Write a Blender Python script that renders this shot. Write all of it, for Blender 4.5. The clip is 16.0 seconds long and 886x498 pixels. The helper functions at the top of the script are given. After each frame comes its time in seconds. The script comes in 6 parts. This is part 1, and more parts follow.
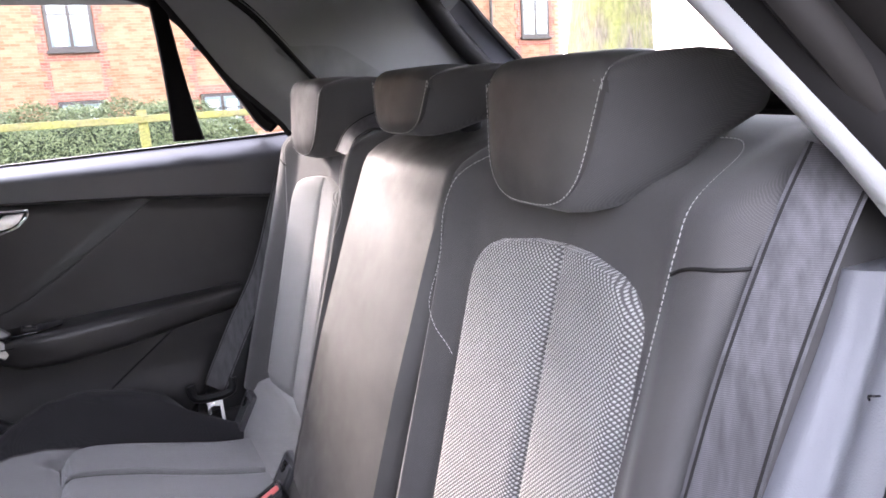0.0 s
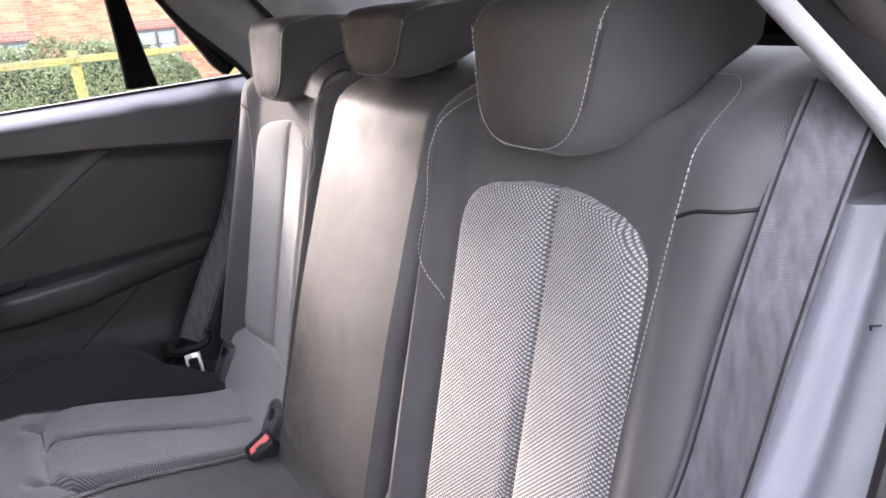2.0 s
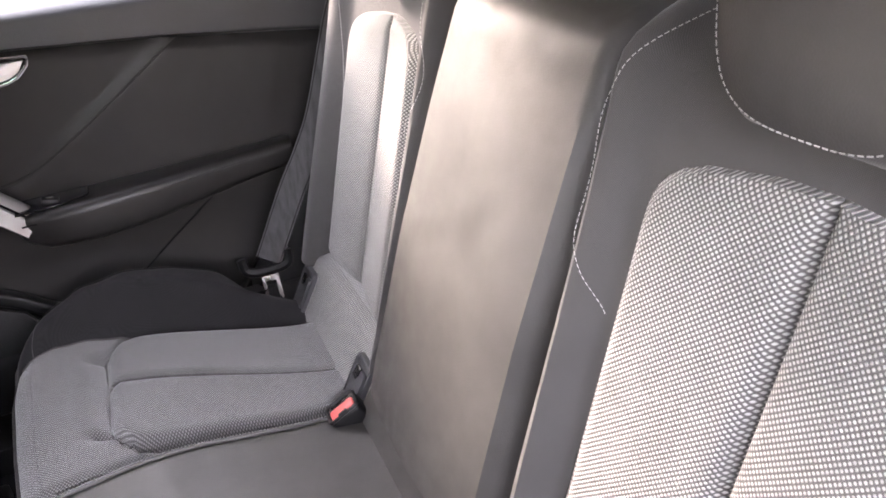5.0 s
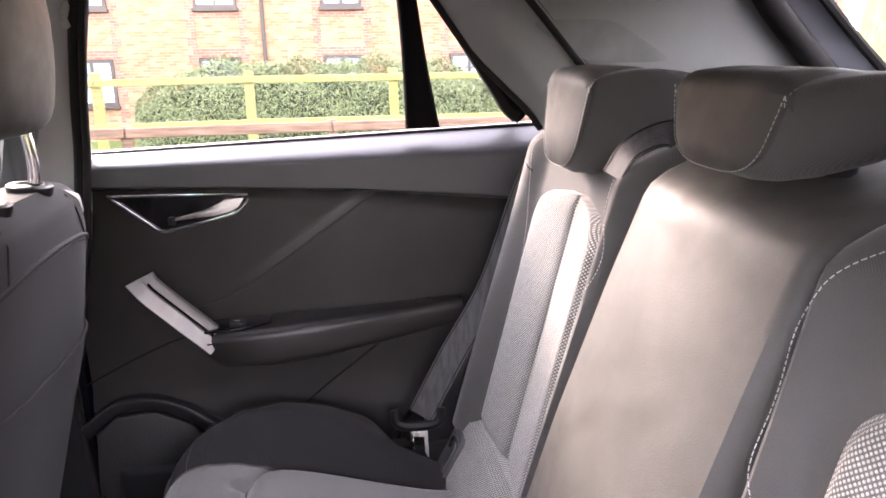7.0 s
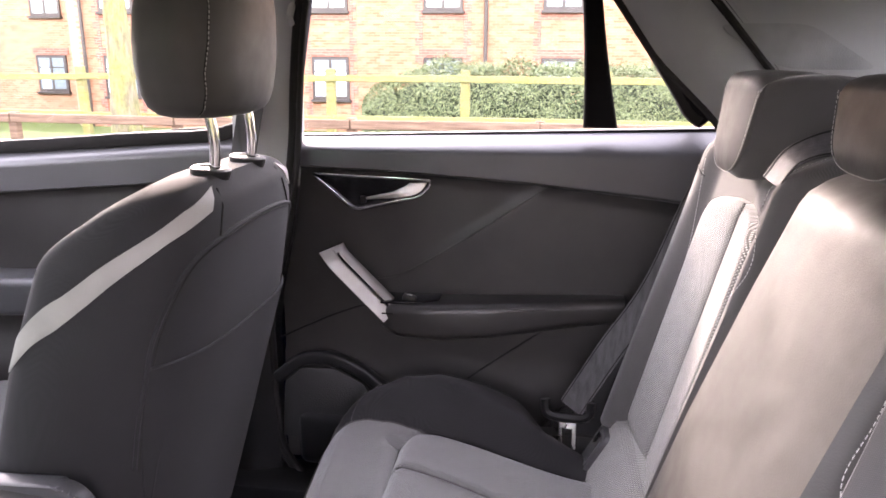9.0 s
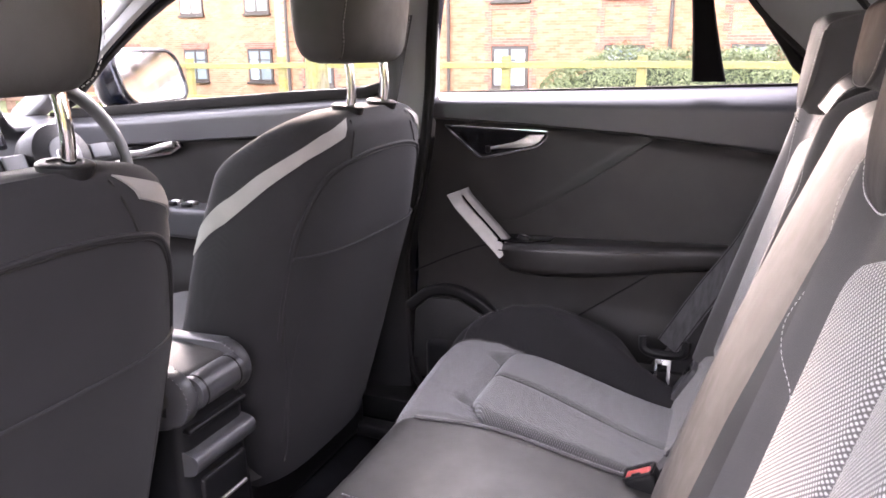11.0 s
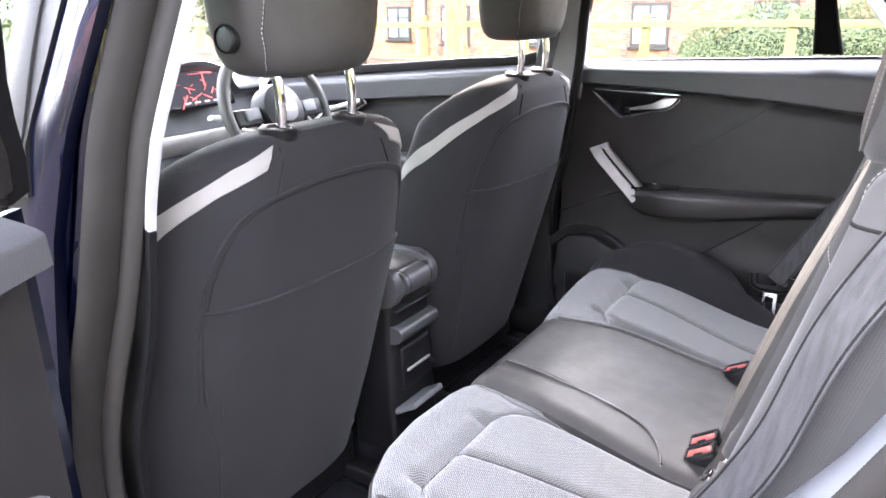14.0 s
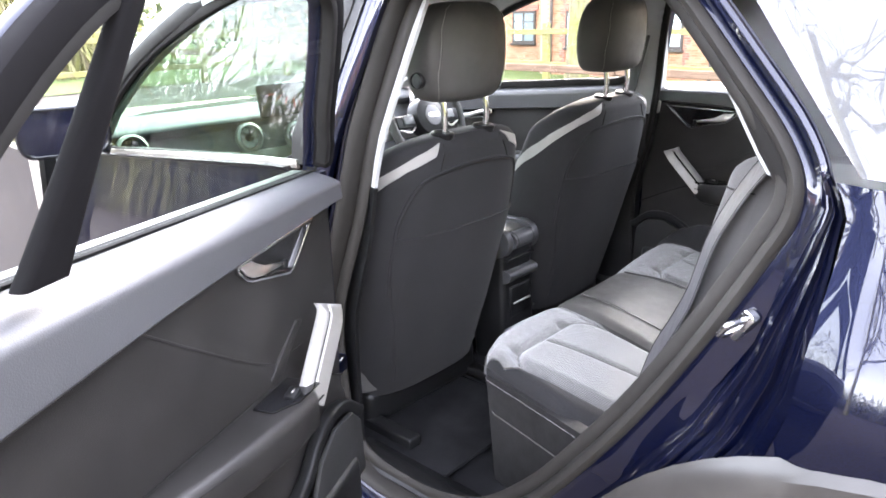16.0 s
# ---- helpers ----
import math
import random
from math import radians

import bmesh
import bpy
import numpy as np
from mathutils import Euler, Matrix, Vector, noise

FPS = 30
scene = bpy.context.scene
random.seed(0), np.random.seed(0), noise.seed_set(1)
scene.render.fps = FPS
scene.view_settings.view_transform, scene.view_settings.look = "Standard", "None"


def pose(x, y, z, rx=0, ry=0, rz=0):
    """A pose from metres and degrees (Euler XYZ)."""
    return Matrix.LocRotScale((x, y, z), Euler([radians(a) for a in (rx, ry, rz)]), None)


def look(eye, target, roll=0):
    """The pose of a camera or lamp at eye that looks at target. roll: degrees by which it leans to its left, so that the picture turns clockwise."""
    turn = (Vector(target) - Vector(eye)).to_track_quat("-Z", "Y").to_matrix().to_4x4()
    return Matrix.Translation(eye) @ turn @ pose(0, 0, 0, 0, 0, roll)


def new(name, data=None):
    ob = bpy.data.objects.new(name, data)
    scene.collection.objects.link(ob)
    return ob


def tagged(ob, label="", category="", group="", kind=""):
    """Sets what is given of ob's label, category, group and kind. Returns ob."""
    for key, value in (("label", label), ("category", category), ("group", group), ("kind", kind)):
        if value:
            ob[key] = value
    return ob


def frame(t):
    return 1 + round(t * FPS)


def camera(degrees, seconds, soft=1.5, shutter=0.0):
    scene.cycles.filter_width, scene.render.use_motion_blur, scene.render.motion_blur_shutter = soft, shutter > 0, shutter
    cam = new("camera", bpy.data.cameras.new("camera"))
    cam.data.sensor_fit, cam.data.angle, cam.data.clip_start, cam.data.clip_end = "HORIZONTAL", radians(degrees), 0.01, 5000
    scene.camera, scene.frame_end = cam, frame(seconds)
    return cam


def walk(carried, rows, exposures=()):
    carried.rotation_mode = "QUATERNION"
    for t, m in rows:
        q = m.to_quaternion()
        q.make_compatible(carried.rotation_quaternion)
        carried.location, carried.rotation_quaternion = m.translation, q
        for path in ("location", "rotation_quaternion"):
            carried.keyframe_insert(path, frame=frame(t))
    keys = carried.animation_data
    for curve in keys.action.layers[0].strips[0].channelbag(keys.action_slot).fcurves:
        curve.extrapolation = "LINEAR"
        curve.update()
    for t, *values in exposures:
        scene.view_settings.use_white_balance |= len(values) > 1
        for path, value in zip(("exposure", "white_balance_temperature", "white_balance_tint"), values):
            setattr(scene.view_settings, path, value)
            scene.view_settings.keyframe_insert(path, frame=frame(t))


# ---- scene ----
PI = math.pi
# camera and its way: seconds, eye, target, roll
cam = camera(63.3, 16.0, soft=1.7)
PATH = [
    (0, (-0.947, 0.312, 1.157), (0.797, -0.558, 0.704), -3.3),
    (0.5, (-0.939, 0.335, 1.17), (0.78, -0.573, 0.701), -4.0),
    (1, (-0.928, 0.336, 1.173), (0.771, -0.596, 0.681), -4.4),
    (1.5, (-0.925, 0.341, 1.173), (0.748, -0.614, 0.639), -4.6),
    (2, (-0.917, 0.341, 1.175), (0.724, -0.602, 0.529), -5.3),
    (2.5, (-0.896, 0.338, 1.168), (0.677, -0.54, 0.297), -6.3),
    (3, (-0.861, 0.33, 1.165), (0.621, -0.452, 0.072), -8.3),
    (3.2, (-0.842, 0.316, 1.151), (0.63, -0.429, 0.02), -9.1),
    (5.3, (-0.628, 0.26, 1.199), (1.045, -0.397, 0.322), -3.6),
    (5.5, (-0.623, 0.259, 1.201), (1.084, -0.4, 0.393), -2.8),
    (6, (-0.62, 0.255, 1.21), (1.157, -0.37, 0.537), -1.9),
    (6.5, (-0.619, 0.253, 1.206), (1.227, -0.243, 0.618), -1.5),
    (7, (-0.621, 0.243, 1.197), (1.29, -0.031, 0.671), -1.1),
    (7.5, (-0.623, 0.225, 1.195), (1.315, 0.163, 0.701), -0.6),
    (8, (-0.623, 0.2, 1.194), (1.315, 0.324, 0.714), -0.5),
    (8.2, (-0.63, 0.207, 1.193), (1.305, 0.361, 0.712), -0.4),
    (10.3, (-0.798, 0.038, 1.175), (1.037, 0.629, 0.643), -0.1),
    (10.5, (-0.812, 0.016, 1.151), (1.008, 0.663, 0.632), -0.5),
    (11, (-0.85, 0.008, 1.13), (0.929, 0.748, 0.594), -0.5),
    (11.5, (-0.881, -0.001, 1.128), (0.857, 0.814, 0.566), -0.6),
    (12, (-0.916, -0.004, 1.13), (0.784, 0.871, 0.543), -0.9),
    (12.5, (-0.947, -0.011, 1.13), (0.723, 0.911, 0.528), -1.1),
    (13, (-0.991, -0.02, 1.134), (0.654, 0.934, 0.516), -1.2),
    (13.5, (-1.06, -0.042, 1.148), (0.562, 0.944, 0.52), -1.1),
    (14, (-1.211, -0.1, 1.181), (0.379, 0.93, 0.542), -0.9),
    (14.5, (-1.393, -0.162, 1.204), (0.154, 0.929, 0.558), -0.8),
    (15, (-1.584, -0.242, 1.245), (-0.082, 0.911, 0.601), -0.6),
    (15.5, (-1.677, -0.371, 1.266), (-0.232, 0.856, 0.627), -1.0),
    (16, (-1.748, -0.508, 1.299), (-0.35, 0.775, 0.668), -1.2),
]
EXPOSURES = [(0.0, 4.82, 6700, 27), (1.8, 4.82, 6800, 27), (3.0, 4.95, 7400, 24), (5.5, 5.25, 7300, 28), (8.0, 5.2, 7300, 32), (12.0, 5.2, 7200, 32), (13.5, 5.45, 7000, 27), (14.5, 5.6, 6800, 18), (16.0, 5.25, 6900, 18)]
walk(cam, [(t, look(eye, target, roll)) for t, eye, target, roll in PATH], EXPOSURES)

# sky and sun
SUN_AZ, SUN_EL = 26.0, 24.0      # degrees: where the sun stands, counted from +x towards +y, and its height
world = bpy.data.worlds.new("world")
scene.world = world
world.use_nodes = True
sky = world.node_tree.nodes.new("ShaderNodeTexSky")
sky.sky_type, sky.sun_disc = "NISHITA", False
sky.sun_elevation, sky.sun_rotation = radians(SUN_EL), radians(90 - SUN_AZ)
sky.air_density, sky.dust_density = 1.0, 0.8
bg = world.node_tree.nodes["Background"]
bg.inputs["Strength"].default_value = 0.15
haze = world.node_tree.nodes.new("ShaderNodeHueSaturation")
haze.inputs["Saturation"].default_value = 0.45        # thin high cloud
world.node_tree.links.new(sky.outputs[0], haze.inputs["Color"])
world.node_tree.links.new(haze.outputs[0], bg.inputs["Color"])
sun = new("sun", bpy.data.lights.new("sun", "SUN"))
sun.data.energy, sun.data.angle, sun.data.color = 0.4, radians(10), (1.0, 0.95, 0.86)
sd = Vector((math.cos(radians(SUN_EL)) * math.cos(radians(SUN_AZ)), math.cos(radians(SUN_EL)) * math.sin(radians(SUN_AZ)), math.sin(radians(SUN_EL))))
sun.matrix_world = look(sd * 30, (0, 0, 0))


# ---------- materials ----------
class Mat:
    """A small wrapper round a node material."""

    def __init__(self, name):
        self.m = bpy.data.materials.new(name)
        self.m.use_nodes = True
        self.nt = self.m.node_tree
        self.b = self.nt.nodes["Principled BSDF"]
        self.tc = self.nt.nodes.new("ShaderNodeTexCoord")

    def node(self, kind, **props):
        n = self.nt.nodes.new("ShaderNode" + kind)
        for k, v in props.items():
            if k in n.inputs:
                n.inputs[k].default_value = v
        return n

    def link(self, a, b):
        self.nt.links.new(a, b)

    def coords(self, scale):
        mp = self.nt.nodes.new("ShaderNodeMapping")
        mp.inputs["Scale"].default_value = scale if hasattr(scale, "__len__") else (scale,) * 3
        self.link(self.tc.outputs["Object"], mp.inputs["Vector"])
        return mp.outputs["Vector"]

    def noise(self, scale, detail=4, rough=0.55):
        n = self.node("TexNoise", Scale=1.0, Detail=detail, Roughness=rough)
        self.link(self.coords(scale), n.inputs["Vector"])
        return n.outputs["Fac"]

    def ramp(self, fac, a, b, lo=0.3, hi=0.7):
        r = self.nt.nodes.new("ShaderNodeValToRGB")
        r.color_ramp.elements[0].position, r.color_ramp.elements[1].position = lo, hi
        r.color_ramp.elements[0].color, r.color_ramp.elements[1].color = (*a, 1), (*b, 1)
        self.link(fac, r.inputs["Fac"])
        return r.outputs["Color"]

    def mix(self, fac, a, b, how="MIX"):
        x = self.nt.nodes.new("ShaderNodeMix")
        x.data_type, x.blend_type = "RGBA", how
        for s, v in ((0, fac), (6, a), (7, b)):
            if hasattr(v, "node"):
                self.link(v, x.inputs[s])
            else:
                x.inputs[s].default_value = v if s == 0 else (*v, 1)
        return x.outputs[2]

    def bump(self, height, strength=0.3, dist=0.002, prior=None):
        n = self.node("Bump", Strength=strength, Distance=dist)
        self.link(height, n.inputs["Height"])
        if prior:
            self.link(prior, n.inputs["Normal"])
        self.link(n.outputs["Normal"], self.b.inputs["Normal"])
        return n.outputs["Normal"]

    def base(self, c):
        if hasattr(c, "node"):
            self.link(c, self.b.inputs["Base Color"])
        else:
            self.b.inputs["Base Color"].default_value = (*c, 1)

    def set(self, **kw):
        for k, v in kw.items():
            s = self.b.inputs[k.replace("_", " ")]
            if hasattr(v, "node"):
                self.link(v, s)
            else:
                s.default_value = v
        return self


def plastic(name, col, rough=0.5, grain=900, strength=0.25, var=0.25, spec=0.5):
    m = Mat(name)
    n = m.noise(9, 3)
    m.base(m.ramp(n, tuple(c * (1 - var) for c in col), tuple(c * (1 + var) for c in col)))
    m.set(Roughness=m.ramp(m.noise(23, 4), (rough - 0.015,) * 3, (rough + 0.02,) * 3), Specular_IOR_Level=spec)
    v = m.node("TexVoronoi", Scale=grain)
    m.link(m.tc.outputs["Object"], v.inputs["Vector"])
    m.bump(v.outputs["Distance"], strength, 0.0006)
    return m.m


def weave(name, dark, light, scale, strength=0.6, rough=0.85, sheen=0.3, axes=(1, 1, 1), flat=False):
    """Woven cloth: a diagonal over-and-under pattern with fibre noise."""
    m = Mat(name)
    out = []
    for ang in (45, -45):
        mp = m.nt.nodes.new("ShaderNodeMapping")
        mp.inputs["Rotation"].default_value = (0, 0, radians(ang)) if flat else (0, radians(ang), 0)
        mp.inputs["Scale"].default_value = axes
        m.link(m.tc.outputs["Object"], mp.inputs["Vector"])
        w = m.node("TexWave", Scale=scale, Distortion=0.08, Detail=1.0)
        w.inputs["Detail Scale"].default_value = 3.0
        m.link(mp.outputs["Vector"], w.inputs["Vector"])
        out.append(w.outputs["Fac"])
    mul = m.node("Math")
    mul.operation = "MULTIPLY"
    m.link(out[0], mul.inputs[0]), m.link(out[1], mul.inputs[1])
    c = m.ramp(mul.outputs[0], dark, light, 0.05, 0.6)
    m.base(m.mix(0.5, c, m.ramp(m.noise(14, 4), (0.85,) * 3, (1.15,) * 3), "MULTIPLY"))
    m.set(Roughness=rough, Sheen_Weight=sheen * 0.5, Specular_IOR_Level=0.2)
    m.bump(mul.outputs[0], strength, 0.0012)
    return m.m


def leather(name, col, rough=0.50):
    m = Mat(name)
    n = m.noise(7, 4)
    m.base(m.ramp(n, tuple(c * 0.8 for c in col), tuple(c * 1.2 for c in col)))
    m.set(Roughness=m.ramp(m.noise(31, 5), (rough - 0.07,) * 3, (rough + 0.1,) * 3), Specular_IOR_Level=0.48)
    v = m.node("TexVoronoi", Scale=620)
    m.link(m.tc.outputs["Object"], v.inputs["Vector"])
    n1 = m.bump(m.noise(9, 3), 0.03, 0.006)
    m.bump(v.outputs["Distance"], 0.16, 0.0007, n1)
    return m.m


def simple(name, col, rough=0.5, metal=0.0, spec=0.5, emit=None, strength=1.0, bump=0.0):
    m = Mat(name)
    n = m.noise(11, 4)
    m.base(m.ramp(n, tuple(c * 0.88 for c in col), tuple(min(1, c * 1.1) for c in col)))
    m.set(Roughness=m.ramp(m.noise(40, 4), (max(0.02, rough - 0.05),) * 3, (rough + 0.06,) * 3), Metallic=metal, Specular_IOR_Level=spec)
    if emit:
        m.set(Emission_Color=(*emit, 1), Emission_Strength=strength)
    if bump:
        m.bump(m.noise(300, 5), bump, 0.001)
    return m.m


def paint(name, col):
    m = Mat(name)
    fl = m.node("TexVoronoi", Scale=2400)
    m.link(m.tc.outputs["Object"], fl.inputs["Vector"])
    m.base(m.mix(m.ramp(fl.outputs["Color"], (0,) * 3, (0.5,) * 3, 0.5, 0.95), col, tuple(min(1, c * 2 + 0.001) for c in col)))
    m.set(Roughness=0.3, Metallic=0.6, Specular_IOR_Level=0.2, Coat_Weight=1.0, Coat_Roughness=0.012)
    m.bump(m.noise(3, 2), 0.015, 0.01)
    return m.m


def glass(name, tint, gloss=0.035, veil=0.0):
    m = Mat(name)
    nt = m.nt
    tr, gl, mx = m.node("BsdfTransparent"), m.node("BsdfGlossy"), m.node("MixShader")
    tr.inputs["Color"].default_value = (*tint, 1)
    gl.inputs["Roughness"].default_value = 0.01
    lw = m.node("LayerWeight", Blend=0.5)
    pw, ad = m.node("Math"), m.node("Math")
    pw.operation, ad.operation = "POWER", "MULTIPLY_ADD"
    pw.inputs[1].default_value, ad.inputs[1].default_value, ad.inputs[2].default_value = 4.0, 0.45, gloss
    m.link(lw.outputs["Facing"], pw.inputs[0]), m.link(pw.outputs[0], ad.inputs[0]), m.link(ad.outputs[0], mx.inputs[0])
    m.link(tr.outputs[0], mx.inputs[1]), m.link(gl.outputs[0], mx.inputs[2])
    m.link(mx.outputs[0], nt.nodes["Material Output"].inputs["Surface"])
    return m.m


LEATHER = leather("black_leather", (0.057, 0.0545, 0.051))
SIDECLOTH = weave("dark_side_cloth", (0.060, 0.058, 0.057), (0.090, 0.087, 0.084), 300, 0.06)
SEATBACK = weave("dark_seat_back_cloth", (0.0155, 0.015, 0.016), (0.021, 0.0203, 0.0217), 330, 0.08, sheen=0.1)
MESH = weave("grey_mesh_cloth", (0.10, 0.098, 0.095), (0.46, 0.452, 0.43), 96, 0.8, 0.8, 0.4)
FINE = weave("fine_grey_cloth", (0.07, 0.069, 0.068), (0.24, 0.236, 0.228), 110, 0.8, 0.75, 1.3, flat=True)
STRIPE = simple("silver_grey_piping", (0.25, 0.238, 0.222), 0.55, 0.0, 0.4, bump=0.2)
THREAD = simple("pale_thread", (0.42, 0.41, 0.395), 0.8)
DARKTHREAD = simple("grey_thread", (0.12, 0.12, 0.12), 0.8)
TRIM = plastic("black_soft_trim", (0.018, 0.0166, 0.0158), 0.40, spec=0.5)
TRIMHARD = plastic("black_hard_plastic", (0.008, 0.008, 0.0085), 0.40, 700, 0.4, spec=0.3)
LEDGE = plastic("slush_moulded_black", (0.055, 0.055, 0.058), 0.36, 520, 0.35, 0.06)
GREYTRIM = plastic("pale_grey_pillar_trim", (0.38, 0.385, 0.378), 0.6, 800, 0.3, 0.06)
# darker copy of the pale pillar trim, for the pillar away from the light
SHADEDTRIM = plastic("shaded_grey_pillar_trim", (0.26, 0.265, 0.26), 0.65, 900, 0.3, 0.05)
HEADLINER = plastic("grey_headliner_cloth", (0.40, 0.41, 0.40), 0.9, 1200, 0.3, 0.06)
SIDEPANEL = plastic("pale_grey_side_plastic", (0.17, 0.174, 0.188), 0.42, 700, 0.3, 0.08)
GREYPLASTIC = plastic("mid_grey_plastic", (0.16, 0.163, 0.17), 0.5, 700, 0.3, 0.1)
CARPET = plastic("black_carpet", (0.012, 0.012, 0.013), 0.95, 500, 1.0, 0.4, spec=0.05)
CHROME = simple("chrome", (0.75, 0.75, 0.75), 0.08, 1.0)
SATIN = simple("satin_aluminium", (0.62, 0.60, 0.57), 0.40, 1.0)
HANDLEMETAL = simple("brushed_handle_metal", (0.36, 0.345, 0.325), 0.55, 1.0)
BLUE = paint("navy_metallic_paint", (0.0011, 0.0024, 0.014))
BLADE = paint("grey_metallic_paint", (0.045, 0.046, 0.05))
RUBBER = simple("black_rubber_seal", (0.014, 0.013, 0.0125), 0.65, 0.0, 0.15)
FRAMEBLACK = simple("matt_black_window_frame", (0.007, 0.0065, 0.007), 0.75, 0.0, 0.05)
SEAL = simple("brown_black_door_seal", (0.022, 0.020, 0.018), 0.6, 0.0, 0.2)
GLOSSBLACK = simple("gloss_black_plastic", (0.008, 0.008, 0.009), 0.14)
CLAD = plastic("grey_wheel_arch_cladding", (0.035, 0.032, 0.029), 0.3, 400, 0.1)
GLASS = glass("clear_window_glass", (0.93, 0.96, 0.94))
GREENGLASS = glass("green_tinted_glass", (0.28, 0.41, 0.34), 0.045)
RED = simple("red_buckle_button", (0.72, 0.12, 0.11), 0.4)
WHITE = simple("white_plastic", (0.75, 0.75, 0.73), 0.4)
STEEL = simple("bright_steel", (0.6, 0.6, 0.6), 0.25, 1.0)
BELT = Mat("black_seat_belt_webbing")
bw_ = BELT.node("TexWave", Scale=230, Distortion=0.1)
bw_.bands_direction = "Z"
BELT.link(BELT.tc.outputs["Object"], bw_.inputs["Vector"])
BELT.base(BELT.mix(0.7, BELT.ramp(bw_.outputs["Fac"], (0.045, 0.044, 0.046), (0.066, 0.064, 0.067), 0.1, 0.9), BELT.ramp(BELT.noise((120, 120, 1.2), 2), (0.6,) * 3, (1.5,) * 3), "MULTIPLY"))
BELT.set(Roughness=0.42, Sheen_Weight=0.05, Specular_IOR_Level=0.3)
BELT.bump(bw_.outputs["Fac"], 0.25, 0.0005)
BELT = BELT.m


# ---------- mesh helpers ----------
CAR = 1.087                       # one unit of the car's own plan, in metres
LIFT = Vector((0, -0.041, -0.097))


def thing(name, label="", category="", group="", kind="", at=(0, 0, 0), car=True):
    """A top-level thing. The car's things are drawn in the car's own units."""
    ob = new(name)
    ob.location = Vector(at) * CAR + LIFT if car else at
    ob.scale = (CAR,) * 3 if car else (1, 1, 1)
    ob.empty_display_size = 0.05
    return tagged(ob, label, category, group, kind)


def part(name, bm, mat, parent=None, label="", smooth=True, at=None):
    """Link a bmesh as one mesh object, under a thing or part when given. Points are in the parent's own space."""
    bmesh.ops.recalc_face_normals(bm, faces=bm.faces[:])
    me = bpy.data.meshes.new(name)
    bm.to_mesh(me)
    bm.free()
    me.materials.append(mat)
    if smooth:
        me.shade_smooth()
        me.set_sharp_from_angle(angle=radians(42))
    ob = new(name, me)
    if parent is not None:
        ob.parent = parent
    if at is not None:
        ob.matrix_local = at
    if label:
        ob["label"] = label
    return ob


def grid(fn, us, vs, back=None, bm=None, close_u=False):
    """A sheet of fn(u, v). back: a second sheet that closes it to a solid."""
    bm = bm or bmesh.new()
    F = [[bm.verts.new(fn(u, v)) for u in us] for v in vs]
    nu, nv = len(us), len(vs)
    last = nu if close_u else nu - 1
    for j in range(nv - 1):
        for i in range(last):
            bm.faces.new((F[j][i], F[j][(i + 1) % nu], F[j + 1][(i + 1) % nu], F[j + 1][i]))
    if back:
        K = [[bm.verts.new(back(u, v)) for u in us] for v in vs]
        for j in range(nv - 1):
            for i in range(last):
                bm.faces.new((K[j][i], K[j + 1][i], K[j + 1][(i + 1) % nu], K[j][(i + 1) % nu]))
        for j in range(nv - 1):
            if not close_u:
                bm.faces.new((F[j][0], F[j + 1][0], K[j + 1][0], K[j][0]))
                bm.faces.new((F[j][-1], K[j][-1], K[j + 1][-1], F[j + 1][-1]))
        for i in range(last):
            k = (i + 1) % nu
            bm.faces.new((F[0][i], K[0][i], K[0][k], F[0][k]))
            bm.faces.new((F[-1][i], F[-1][k], K[-1][k], K[-1][i]))
    return bm


def lin(a, b, n):
    return [a + (b - a) * i / (n - 1) for i in range(n)]


def ss(a, b, x):
    """Smooth step."""
    t = min(1.0, max(0.0, (x - a) / (b - a)))
    return t * t * (3 - 2 * t)


def bumpf(x, c, w):
    return math.exp(-((x - c) / w) ** 2)


def lerp(rows, x):
    """Piecewise linear look-up in rows of (x, value)."""
    if x <= rows[0][0]:
        return rows[0][1]
    for (a, p), (b, q) in zip(rows, rows[1:]):
        if x <= b:
            return p + (q - p) * (x - a) / (b - a)
    return rows[-1][1]


def loft(rings, bm=None, cap=True):
    """A closed skin through rings of as many points each."""
    bm = bm or bmesh.new()
    R = [[bm.verts.new(p) for p in r] for r in rings]
    n = len(R[0])
    for a, b in zip(R, R[1:]):
        for i in range(n):
            bm.faces.new((a[i], a[(i + 1) % n], b[(i + 1) % n], b[i]))
    if cap:
        bm.faces.new(R[0]), bm.faces.new(R[-1])
    return bm


def smooth_line(pts, n=8, closed=False):
    """Catmull-Rom through the points."""
    P = [Vector(p) for p in pts]
    m = len(P)
    out = []
    for i in range(m if closed else m - 1):
        a = P[(i - 1) % m] if closed or i else P[0] * 2 - P[1]
        b, c = P[i], P[(i + 1) % m]
        d = P[(i + 2) % m] if closed or i + 2 < m else P[-1] * 2 - P[-2]
        for k in range(n):
            t = k / n
            out.append(0.5 * (2 * b + (c - a) * t + (2 * a - 5 * b + 4 * c - d) * t * t + (3 * b - a - 3 * c + d) * t ** 3))
    if not closed:
        out.append(P[-1])
    return out


